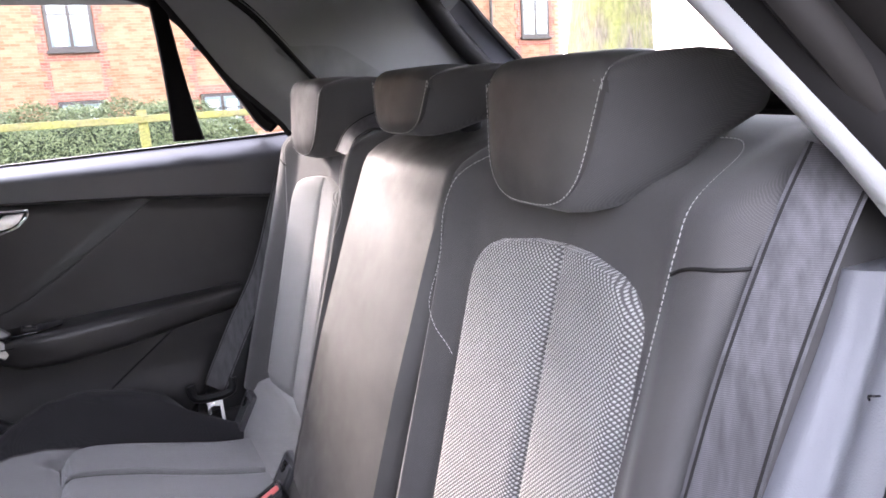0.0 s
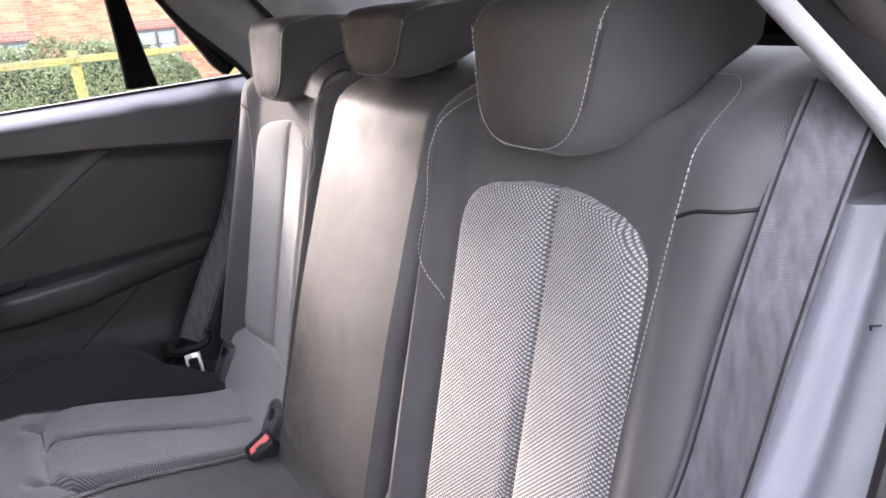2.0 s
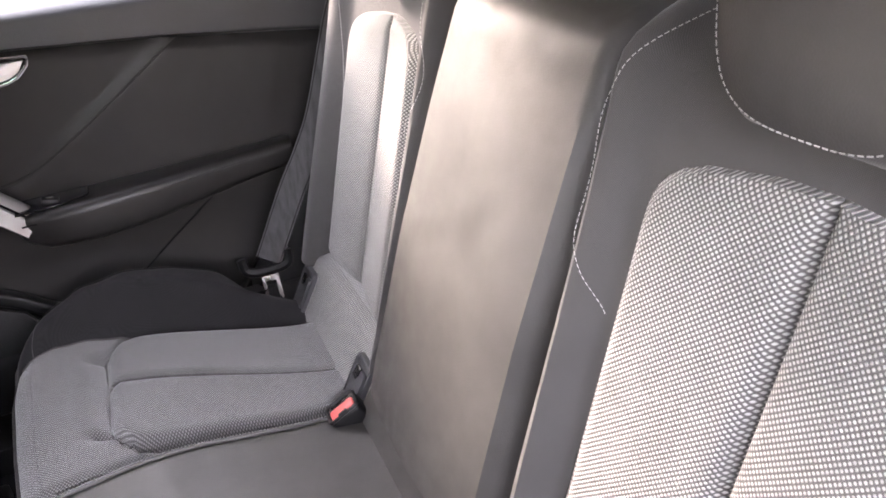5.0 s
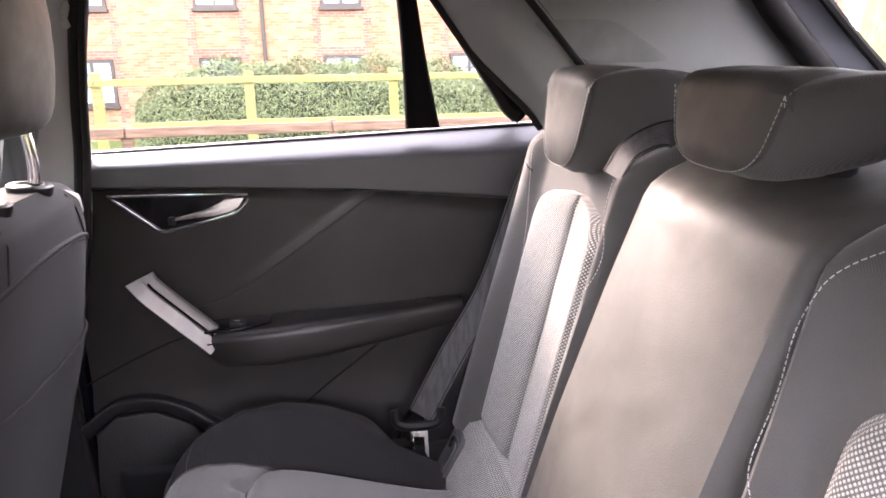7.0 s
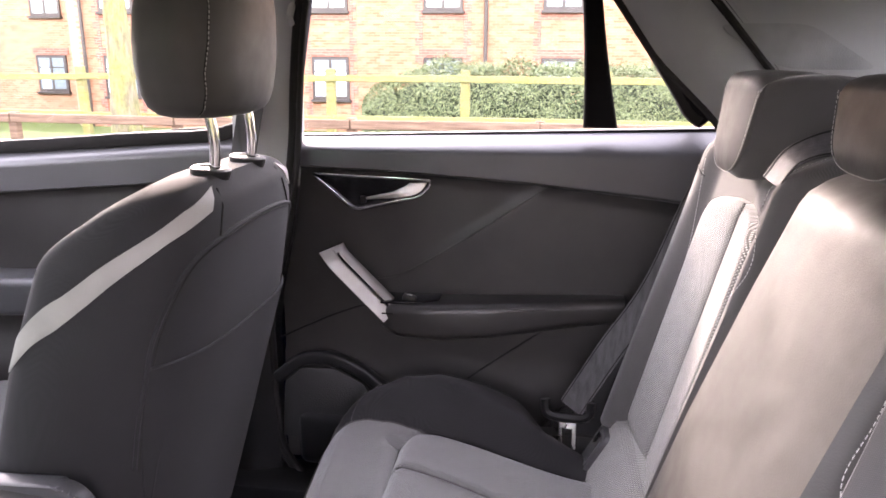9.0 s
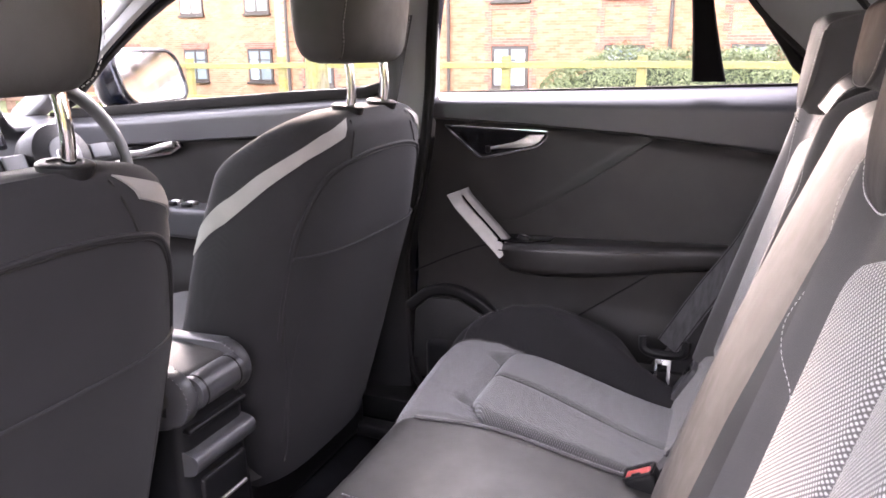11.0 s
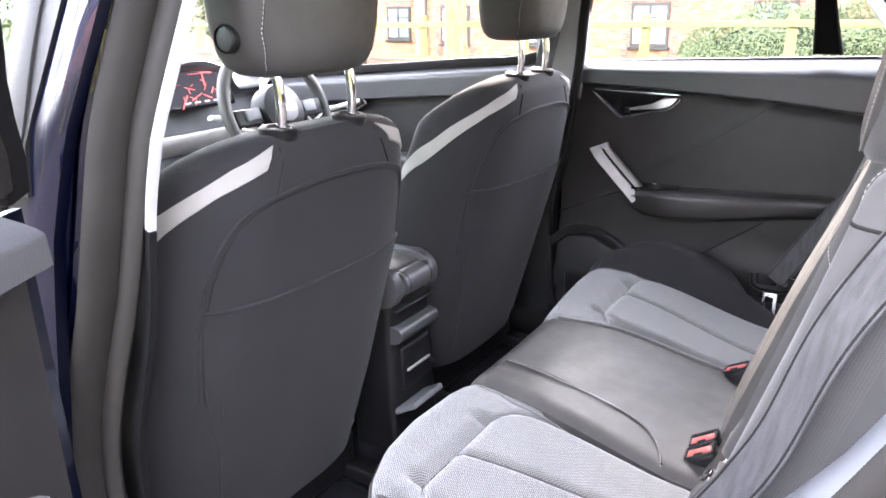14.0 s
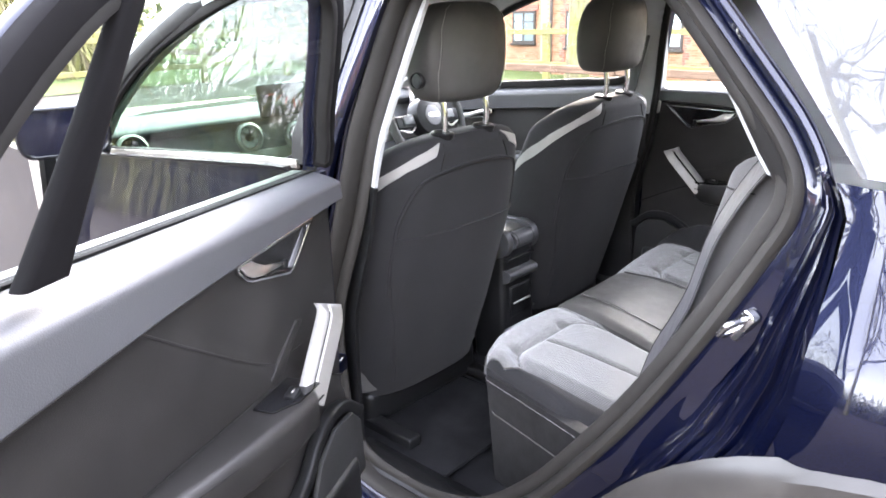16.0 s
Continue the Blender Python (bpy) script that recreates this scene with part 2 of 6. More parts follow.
def sweep(line, prof, up=(0, 0, 1), closed=False, cap=True, bm=None):
    """Sweep a closed profile of (side, up) points along a line."""
    P = [Vector(p) for p in line]
    n = len(P)
    rings = []
    for i, p in enumerate(P):
        a = P[(i - 1) % n] if closed or i else p
        b = P[(i + 1) % n] if closed or i < n - 1 else p
        d = (b - a).normalized()
        s = d.cross(Vector(up))
        s = s.normalized() if s.length > 1e-5 else Vector((1, 0, 0))
        u = s.cross(d)
        rings.append([p + s * x + u * y for x, y in prof])
    if closed:
        rings.append(rings[0])
    bm = loft(rings, bm, cap and not closed)
    if closed:
        bmesh.ops.remove_doubles(bm, verts=bm.verts[:], dist=1e-6)
    return bm


def circle(r, n=10, ry=None):
    return [(r * math.cos(2 * PI * i / n), (ry or r) * math.sin(2 * PI * i / n)) for i in range(n)]


def tube(line, r, n=10, closed=False, up=(0, 0, 1), bm=None):
    return sweep(line, circle(r, n), up, closed, True, bm)


def rbox(c, s, r=0.01, seg=3, turn=None, bm=None):
    """A box with rounded edges: centre and full sizes."""
    b = bmesh.new()
    bmesh.ops.create_cube(b, size=1)
    for v in b.verts:
        v.co = Vector((v.co.x * s[0], v.co.y * s[1], v.co.z * s[2]))
    if r > 0:
        bmesh.ops.bevel(b, geom=b.edges[:], offset=min(r, min(s) * 0.49), segments=seg, profile=0.5, affect="EDGES")
    for v in b.verts:
        v.co = (turn.to_3x3() @ v.co if turn else v.co) + Vector(c)
    if bm is None:
        return b
    me = bpy.data.meshes.new("tmp")
    b.to_mesh(me)
    b.free()
    bm.from_mesh(me)
    bpy.data.meshes.remove(me)
    return bm


def prism(pts, off, r=0.0, seg=2):
    """A flat polygon of 3D points, pushed out along off."""
    bm = bmesh.new()
    a = [bm.verts.new(p) for p in pts]
    b = [bm.verts.new(Vector(p) + Vector(off)) for p in pts]
    n = len(a)
    bm.faces.new(a), bm.faces.new(b[::-1])
    for i in range(n):
        bm.faces.new((a[i], b[i], b[(i + 1) % n], a[(i + 1) % n]))
    if r:
        bmesh.ops.bevel(bm, geom=bm.edges[:], offset=r, segments=seg, profile=0.5, affect="EDGES")
    return bm


def lathe(prof, n=20, m=None):
    """Turn a profile of (radius, height) round z."""
    rings = [[(r * math.cos(2 * PI * i / n), r * math.sin(2 * PI * i / n), h) for i in range(n)] for r, h in prof]
    bm = loft(rings)
    if m is not None:
        bm.transform(m)
    return bm


def along(line, step):
    """Places and ways at even steps along a line."""
    P = [Vector(p) for p in line]
    out, need = [], 0.0
    for a, b in zip(P, P[1:]):
        d = (b - a).length
        while need <= d and d > 0:
            out.append((a + (b - a) * (need / d), (b - a).normalized()))
            need += step
        need -= d
    return out


def stitches(line, normals, pitch=0.0052, length=0.0036, w=0.00055, lift=0.0006):
    """A row of thread stitches lying on a surface."""
    bm = bmesh.new()
    for (p, d), nrm in zip(along(line, pitch), normals if isinstance(normals, list) else itertools_repeat(normals)):
        nrm = Vector(nrm)
        s = d.cross(nrm).normalized() * w
        q = p + nrm * lift
        e = d * length / 2
        vs = [bm.verts.new(x) for x in (q - e - s, q + e - s, q + e + s, q - e + s)]
        up = [bm.verts.new(x) for x in (q - e * 0.7 + nrm * w, q + e * 0.7 + nrm * w)]
        bm.faces.new((vs[0], vs[1], up[1], up[0]))
        bm.faces.new((vs[2], vs[3], up[0], up[1]))
        bm.faces.new((vs[1], vs[2], up[1]))
        bm.faces.new((vs[3], vs[0], up[0]))
    return bm


def itertools_repeat(v):
    while True:
        yield v



# ---------- rear bench ----------
CX = 0.0


def back_y(x, z):
    """The face of the rear backrest: y at a place across and a height."""
    ax = abs(x - CX)
    y = 0.073 - 0.25 * (z - 0.515)
    mid = MIDX(z)
    low = 1 - ss(0.55, 1.0, z)
    if ax < mid:
        u = ax / mid
        y += lerp([(0.50, 0.055), (0.62, 0.052), (0.80, 0.040), (0.95, 0.022), (1.08, 0.002)], z) * (1 - 0.25 * u * u) * (1 - 0.35 * ss(0.88, 1.0, u))
    else:
        d = abs(ax - 0.347)
        y -= 0.019 * (1 - min(d, 0.135) / 0.135)
        y += (0.022 + 0.012 * low) * ss(0.132, 0.175, d)
        y -= 0.024 * (1 - ss(0.0, 0.025, ax - mid)) * ss(0.6, 0.64, z)
        y -= 0.13 * ss(0.53, 0.60, ax) ** 1.8
    y -= 0.11 * ss(1.035, 1.115, z) ** 2
    return y


def MIDX(z):
    return lerp([(0.50, 0.160), (0.70, 0.156), (0.95, 0.152), (1.12, 0.147)], z)


bench_back = thing("rear_bench_back", "black leather and grey cloth rear seat backrest, upright, split in three", "backrest")


# middle panel with its own edge, and the two outer shells
def midpanel(u, z):
    x = CX + u * MIDX(z) * 0.985
    return Vector((x, back_y(x, z) - 0.02 * max(0, abs(u) - 0.93) / 0.07, z))


part("middle_panel", grid(midpanel, lin(-1, 1, 41), lin(0.575, 1.105, 44), lambda u, z: midpanel(u, z) - Vector((0, 0.08, 0))), LEATHER, bench_back, "smooth black leather middle panel")
for sgn in (-1, 1):
    def shell(u, z, sgn=sgn):
        a = MIDX(z) * 1.005
        x = CX + sgn * (a + u * ((0.60 if sgn > 0 else 0.572) - a))
        return Vector((x, back_y(x, z) - 0.012 * (1 - ss(0, 0.03, u)), z))

    part("outer_panel", grid(shell, [i / 70 for i in range(71)], lin(0.575, 1.105, 54), lambda u, z, s=shell: s(u, z) - Vector((0, 0.09, 0))), SIDECLOTH, bench_back, "dark cloth bolster panel")
    # woven seat pad in two lengthwise halves
    for half in (-1, 1):
        def pad(u, z, sgn=sgn, half=half):
            w = 0.131
            if z > 0.935:
                w *= max(0.0, 1 - ((z - 0.935) / 0.067) ** 3.2) ** (1 / 3.2)
            x = CX + sgn * 0.347 + half * w * u
            edge = (1 - ss(0.0, 0.07, u)) * 0.012 + ss(0.88, 1.0, u) * 0.012 + ss(0.985, 1.002, z) * 0.004 + (1 - ss(0.60, 0.625, z)) * 0.010
            return Vector((x, back_y(x, z) + 0.012 - edge + 0.003 * math.sin(PI * u), z))

        part("cloth_pad", grid(pad, lin(0.0, 1.0, 22), lin(0.600, 1.0015, 54), lambda u, z, p=pad: p(u, z) - Vector((0, 0.03, 0))), MESH, bench_back, "grey woven mesh cloth pad")

    def low(u, z, sgn=sgn):
        x = CX + sgn * (0.165 + u * 0.36)
        return Vector((x, 0.103 - 0.55 * (z - 0.53) - 0.012 * ss(0.590, 0.604, z) - 0.02 * ss(0.97, 1.0, u), z))

    part("lower_strip", grid(low, lin(0, 1, 40), lin(0.46, 0.604, 24), lambda u, z, p=low: p(u, z) - Vector((0, 0.05, 0))), MESH, bench_back, "grey woven lower strip")
    # stitched seams
    def on(pts, lift=0.002):
        return [Vector((CX + sgn * x, back_y(CX + sgn * x, z) + lift, z)) for x, z in [(p[0], p[1]) for p in smooth_line([(a, b, 0) for a, b in pts], 10)]]
    nrm = Vector((0, 0.965, 0.26))
    part("seam_stitching", stitches(on([(0.42, 1.095), (0.468, 1.094), (0.500, 1.078), (0.513, 1.05), (0.506, 1.009), (0.497, 0.96), (0.489, 0.915), (0.482, 0.86), (0.479, 0.80)]), nrm), THREAD, bench_back, "pale thread stitching")
    part("seam_stitching", stitches(on([(0.20, 1.080), (0.182, 1.05), (0.172, 1.01), (0.166, 0.97), (0.170, 0.935), (0.185, 0.895), (0.21, 0.862)], 0.003), nrm), THREAD, bench_back, "pale thread stitching")
    part("seam", tube(on([(0.506, 1.012), (0.53, 1.022), (0.57, 1.025)], 0.0), 0.0016, 6), RUBBER, bench_back)
part("lower_panel", grid(lambda x, z: Vector((x, 0.100 - 0.62 * (z - 0.52) + 0.016 * math.sin(PI * min(1, max(0, (z - 0.47) / 0.13))), z)), lin(-0.168, 0.168, 24), lin(0.46, 0.60, 12), lambda x, z: Vector((x, 0.03 - 0.62 * (z - 0.52), z))), LEATHER, bench_back, "smooth black leather lower panel")


def rounded(hw, hh, r, n=6):
    """A rounded rectangle as (a, b) points."""
    out = []
    for k, (sx, sz) in enumerate(((1, 1), (-1, 1), (-1, -1), (1, -1))):
        for i in range(n):
            a = PI / 2 * (k + i / (n - 1))
            out.append((sx * (hw - r) + r * math.cos(a), sz * (hh - r) + r * math.sin(a)))
    return out


def rear_headrest(x, yf, z0, z1, kf, label):
    """A saddle headrest: a narrow padded face whose sides flare and whose top runs back over the seat."""
    ob = thing("rear_headrest", label, "headrest", "rear headrests", at=(x, yf, 0))
    h = (z1 - z0) / 2

    def ring(y, hw, top, bot, r, wedge, grow=1.0):
        c, hh = (top + bot) / 2, (top - bot) / 2
        out = []
        rr = min(r, hh * 0.8, hw * 0.8)
        soft, tight = rounded(hw, hh, rr, 8), rounded(hw, hh, rr * 0.35, 8)
        for a, b in [t if t[1] > 0 else p for p, t in zip(soft, tight)]:
            q = (b + hh) / (2 * hh)
            out.append((a * (wedge + (1 - wedge) * q), y - 0.13 * (c + b - z0) * ss(-0.12, -0.02, y), c + b))
        return out
    rows = [(0.000, 0.070 * kf, z1 - 0.020, z0 + 0.016, 0.024, 0.72), (-0.004, 0.084 * kf, z1 - 0.009, z0 + 0.007, 0.030, 0.72), (-0.012, 0.094 * kf, z1 - 0.003, z0 + 0.001, 0.036, 0.72),
            (-0.028, 0.104 * kf, z1 + 0.002, z0, 0.04, 0.74), (-0.05, 0.114 * kf, z1 + 0.005, z0 + 0.004, 0.04, 0.78), (-0.080, 0.124 * kf, z1 + 0.006, z0 + 0.4 * h, 0.035, 0.86),
            (-0.110, 0.128 * kf, z1 + 0.003, z0 + 0.82 * h, 0.03, 0.92), (-0.138, 0.128 * kf, z1 - 0.003, z0 + 1.08 * h, 0.024, 0.95), (-0.158, 0.120 * kf, z1 - 0.010, z0 + 1.18 * h, 0.02, 0.97), (-0.166, 0.10 * kf, z1 - 0.020, z0 + 1.30 * h, 0.012, 0.97)]
    part("cushion", loft([ring(*r) for r in rows]), SIDECLOTH, ob, "dark cloth sides")
    # smooth leather front face, bounded by stitching
    zc = (z0 + z1) / 2

    def face(u, v, lift=0.0):
        """The leather cover: up the front with round lower corners, then over the top to the back."""
        m = max(abs(u), abs(min(v, 0.0)))
        if v < 0:
            k = (abs(u) ** 3.2 + abs(v) ** 3.2) ** (1 / 3.2)
            t = max(abs(u), abs(v)) / k if k else 1
            u, v = u * t, v * t
        b = min(v, 0.8) * h * 0.92
        x, y, z = u * 0.0875 * kf * (0.86 + 0.14 * min(v, 0.8)), 0.006 + lift - 0.13 * (zc + b - z0) - 0.007 * m ** 4, zc + b + 0.001
        if v > 0.8:
            q = (v - 0.8) / 0.8
            a = min(1.0, q / 0.35) * PI / 2
            r = z1 + 0.0065 - z
            back = max(0.0, q - 0.35) / 0.65
            y -= 0.018 * (1 - math.cos(a)) + 0.118 * back
            z += r * math.sin(a) + 0.004 * math.sin(PI * min(1.0, back * 1.2)) - 0.013 * back ** 2
            z += lift if lift < 0 else 0.0
            z -= 0.010 * abs(u) ** 10
            x *= 1 - 0.03 * min(1.0, q * 3)
        return Vector((x, y, z))
    part("front_face", grid(face, lin(-1, 1, 21), lin(-1, 0.8, 20) + lin(0.84, 1.6, 16), lambda u, v: face(u, v, -0.012)), LEATHER, ob, "smooth black leather face running over the top")

    def rim(t):
        c, sn = math.cos(t), math.sin(t)
        m = max(abs(c), abs(sn))
        return face(c / m, sn / m, 0.0005)
    line = [face(-1, v, 0.0005) for v in lin(1.58, 0.05, 50)] + [rim(PI + k * PI / 60) for k in range(61)] + [face(1, v, 0.0005) for v in lin(0.05, 1.58, 50)]
    ns = [Vector((0, 0.3, 1)).normalized() if p.z > z1 - 0.002 else Vector((0, 1, 0.1)) for p, _ in along(line, 0.0048)]
    part("seam_stitching", stitches(line, ns, 0.0048, 0.0034, 0.0005, 0.0008), THREAD, ob, "pale thread stitching")
    return ob


rear_headrest(-0.347, -0.022, 1.040, 1.163, 1.0, "black leather rear headrest pushed down on the nearside seat")
rear_headrest(0.347, -0.022, 1.040, 1.163, 1.0, "black leather rear headrest pushed down on the offside seat")
rear_headrest(0.0, -0.050, 1.088, 1.166, 1.02, "low black leather rear headrest on the middle seat")

# bench leather darkened: the shade below the cushion is put into the colour
SKIRT = leather("shaded_leather_front", (0.017, 0.0165, 0.0165))
# cushion
bench = thing("rear_seat_cushion", "black leather and grey cloth rear bench cushion with sculpted seats", "seat")


def FRONT(ax, sg=-1):
    if sg > 0:
        return lerp([(0, 0.522), (0.14, 0.524), (0.20, 0.538), (0.30, 0.550), (0.42, 0.560), (0.50, 0.558), (0.56, 0.53), (0.6, 0.46)], ax)
    return lerp([(0, 0.522), (0.14, 0.524), (0.20, 0.540), (0.30, 0.546), (0.38, 0.535), (0.44, 0.510), (0.50, 0.47), (0.6, 0.38)], ax)


def EDGE(y, sg=-1):
    if sg > 0:
        return lerp([(0.05, 0.605), (0.20, 0.600), (0.35, 0.592), (0.45, 0.582), (0.52, 0.560), (0.57, 0.53)], y)
    return lerp([(0.05, 0.605), (0.167, 0.577), (0.31, 0.540), (0.40, 0.518), (0.48, 0.500), (0.56, 0.47)], y)


def MOUND(y):
    """How far the outer bolster rises over the cushion."""
    return lerp([(0.07, 0.0), (0.12, 0.012), (0.17, 0.034), (0.23, 0.055), (0.30, 0.070), (0.38, 0.076), (0.44, 0.064), (0.50, 0.040), (0.56, 0.012)], y)


def pad_in(y):
    return lerp([(0.10, 0.190), (0.30, 0.194), (0.370, 0.198), (0.395, 0.208), (0.425, 0.250)], y)


def pad_out(y):
    return lerp([(0.07, 0.438), (0.13, 0.443), (0.33, 0.468), (0.375, 0.473), (0.40, 0.466), (0.43, 0.430)], y)


def pad_mid(y):
    return lerp([(0.10, 0.286), (0.37, 0.345), (0.43, 0.357)], y)


def bolster(y):
    """The line where the dark outer bolster begins."""
    return lerp([(0.07, 0.442), (0.13, 0.447), (0.33, 0.472), (0.39, 0.484), (0.46, 0.496), (0.56, 0.46)], y)


def cush_z(x, y):
    """The top of the rear cushion."""
    ax = abs(x - CX)
    z = 0.508 + 0.052 * ss(0.08, 0.42, y)
    if ax > BX(y):
        z -= 0.05 * ss(0.50, 0.565, ax) * ss(0.25, 0.15, y)
        z += MOUND(y) * (1.0 if x > 0 else 0.2) * ss(0.0, 0.055, ax - bolster(y)) + 0.006 * ss(0.415, 0.45, y) - 0.004
        z -= 0.010 * (1 - ss(0.0, 0.014, ax - BX(y)))
        g = min(abs(ax - pad_in(y)), abs(ax - pad_out(y)), abs(y - 0.427) if pad_in(y) < ax < pad_out(y) else 1.0)
        z -= 0.014 * bumpf(g, 0.0, 0.009) * ss(0.10, 0.16, y) * ss(0.46, 0.44, y)
    else:
        z += 0.008 - 0.010 * ss(BX(y) - 0.022, BX(y), ax)
        z -= 0.004 * bumpf(x, -0.09, 0.005) * ss(0.2, 0.3, y)
    return z


def BX(y):
    """Where the middle cushion ends and the outer ones begin."""
    return lerp([(0.07, 0.196), (0.35, 0.182), (0.56, 0.152)], y)


def seat_top(u, v, a, b):
    """Across u and along v: the top, with its nose and outer side rolled over."""
    y = 0.07 + v * (0.546 - 0.07)
    out = max(abs(a), abs(b))
    sg = 1 if a + b > 0 else -1
    if out > 0.2:
        lim = EDGE(y, sg)
        x = sg * (BX(y) + 0.001 + u * (lim - BX(y) - 0.001))
    else:
        x = (2 * u - 1) * (BX(y) - 0.001)
    ax = abs(x)
    y = 0.07 + v * (FRONT(ax, sg) - 0.07)
    z = cush_z(x, y)
    r = 0.042
    e = max(0.0, (v - 0.90) / 0.10)
    z -= r * (1 - math.sqrt(max(0, 1 - e * e)))
    if out > 0.2:
        e = max(0.0, (u - 0.90) / 0.10)
        z -= 0.045 * (1 - math.sqrt(max(0, 1 - e * e)))
    return Vector((CX + x, y, z))


ease = lambda n: [0.9 * i / n for i in range(n)] + [0.9 + 0.1 * math.sin(PI / 2 * i / 8) for i in range(9)]


def split_u(v, sg):
    """The share of an outer cushion's width at which its bolster begins."""
    y = 0.07 + v * 0.45
    return min(0.985, (bolster(y) - BX(y)) / (EDGE(y, sg) - BX(y)))


for a, b, nm, mt, lb in ((-0.68, -0.1735, "outer_cushion", FINE, "grey woven cloth seat cushion"), (-0.1715, 0.1715, "middle_cushion", LEATHER, "smooth black leather middle cushion"), (0.1735, 0.68, "outer_cushion", FINE, "grey woven cloth seat cushion")):
    us = lin(0, 1, 34)
    f = lambda u, v, a=a, b=b: seat_top(u, v, a, b)
    if nm[0] == "o":
        us = lin(0, 1, 40)
        f = lambda u, v, a=a, b=b: seat_top(u * split_u(v, 1 if a > 0 else -1), v, a, b)
        g = lambda u, v, a=a, b=b: seat_top(split_u(v, 1 if a > 0 else -1) + (1 - split_u(v, 1 if a > 0 else -1)) * u, v, a, b) - Vector((0, 0, 0.003 * (1 - ss(0, 0.12, u))))
        part("bolster", grid(g, [math.sin(PI / 2 * k / 16) for k in range(17)], ease(48), lambda u, v, f=g: Vector((f(u, v).x * 0.95, f(u, v).y - 0.03 * v, 0.415))), SEATBACK, bench, "smooth dark outer bolster")
        line = [g(0, v) + Vector((0, 0, 0.0035)) for v in lin(0.03, 0.97, 40)]
        part("bolster_piping", tube(line, 0.0016, 6), LEATHER, bench)
    part(nm, grid(f, us, ease(48), lambda u, v, f=f: Vector((f(u, v).x * 0.97, f(u, v).y - 0.03 * v, 0.415))), mt, bench, lb)
    # plain side and front under the seam
    def skirt(t, v, a=a, b=b, nm=nm):
        if nm[0] == "o":
            sg = 1 if a > 0 else -1
            if t < 0.6:
                x = sg * (0.158 + t / 0.6 * 0.327)
                q = Vector((x, FRONT(abs(x), sg) - 0.004, 0))
            else:
                k = (t - 0.6) / 0.4
                y = 0.482 - k * 0.41
                q = Vector((sg * (EDGE(y, sg) - 0.004), y, 0))
        else:
            x = (2 * t - 1) * 0.155
            q = Vector((x, FRONT(abs(x)) - 0.004, 0))
        q.y -= 0.03 * v
        q.z = 0.518 - 0.308 * v
        return q
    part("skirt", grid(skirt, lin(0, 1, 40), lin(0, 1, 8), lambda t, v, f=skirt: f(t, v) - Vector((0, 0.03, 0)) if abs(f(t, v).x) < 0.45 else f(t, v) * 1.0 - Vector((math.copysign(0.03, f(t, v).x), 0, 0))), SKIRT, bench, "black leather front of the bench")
for sgn in (-1, 1):
    def onz(pts, lift=0.0015):
        return [Vector((p.x, p.y, cush_z(p.x, p.y) + lift)) for p in smooth_line([(CX + sgn * a, b, 0) for a, b in pts], 10)]
    # seat pad, in two halves with a lengthwise seam
    for half in (0, 1):
        def spad(u, v, half=half, sgn=sgn):
            y = 0.10 + v * 0.327
            m = pad_mid(y)
            o = pad_out(y) if half else pad_in(y)
            x = CX + sgn * (m + (o - m) * u * (1 - 0.02 * ss(0.9, 1, v)))
            e = (1 - ss(0, 0.07, u)) * 0.007 + ss(0.88, 1, u) * 0.008 + ss(0.95, 1, v) * 0.008
            return Vector((x, y, cush_z(x, y) + 0.010 - e))
        part("cushion_pad", grid(spad, lin(0, 1, 22), lin(0, 1, 34), lambda u, v, p=spad: p(u, v) - Vector((0, 0, 0.03))), FINE, bench, "grey woven seat pad")
    rope = [Vector((CX + sgn * pad_mid(y), y, cush_z(CX + sgn * pad_mid(y), y) + 0.0045)) for y in lin(0.105, 0.418, 40)]
    part("rope_seam", tube([p + Vector((0.0006 * math.sin(k * 2.1), 0, 0.0004 * math.cos(k * 2.1))) for k, p in enumerate(rope)], 0.0022, 6), SIDECLOTH, bench, "dark corded seam")
    edge = [(pad_in(y), y) for y in lin(0.11, 0.425, 26)] + [(pad_out(y), y) for y in lin(0.43, 0.11, 26)]
    part("pad_groove", tube([Vector((CX + sgn * a, b, cush_z(CX + sgn * a, b) + 0.0005)) for a, b in edge], 0.0018, 6), SIDECLOTH, bench)
    part("inner_piping", tube(onz([(BX(y) + 0.004, y) for y in lin(0.10, 0.49, 8)], 0.005), 0.0026, 6), FINE, bench)
    mids = [(BX(y) - 0.016, y) for y in lin(0.15, 0.482, 7)] if sgn > 0 else [(0.180, 0.172), (0.142, 0.190), (0.114, 0.216), (0.100, 0.26), (0.092, 0.34), (0.085, 0.42), (0.080, 0.485)]
    part("seam_stitching", stitches(onz(mids, 0.0045), Vector((0, 0, 1))), THREAD, bench, "pale thread stitching")
    part("seam_ridge", tube(onz([(a - 0.004, b) for a, b in mids], 0.0025), 0.0024, 6), LEATHER, bench)
    ring = [seat_top(u, 0.93, sgn * 0.1735, sgn * 0.68) + Vector((0, 0.002, 0.001)) for u in lin(0.02, 0.93, 30)] + [seat_top(0.93, v, sgn * 0.1735, sgn * 0.68) + Vector((sgn * 0.002, 0, 0.001)) for v in lin(0.92, 0.3, 24)]
    if sgn < 0:
        ring = [Vector((-x, FRONT(x) - 0.0005, 0.506)) for x in lin(0.20, 0.47, 14)] + [Vector((-(EDGE(y) - 0.0005), y, 0.506)) for y in lin(0.462, 0.10, 20)]
    part("nose_stitching", stitches(ring, Vector((-0.7, 0.7, 0)) if sgn < 0 else Vector((0, 0.5, 0.85))), THREAD if sgn < 0 else DARKTHREAD, bench)
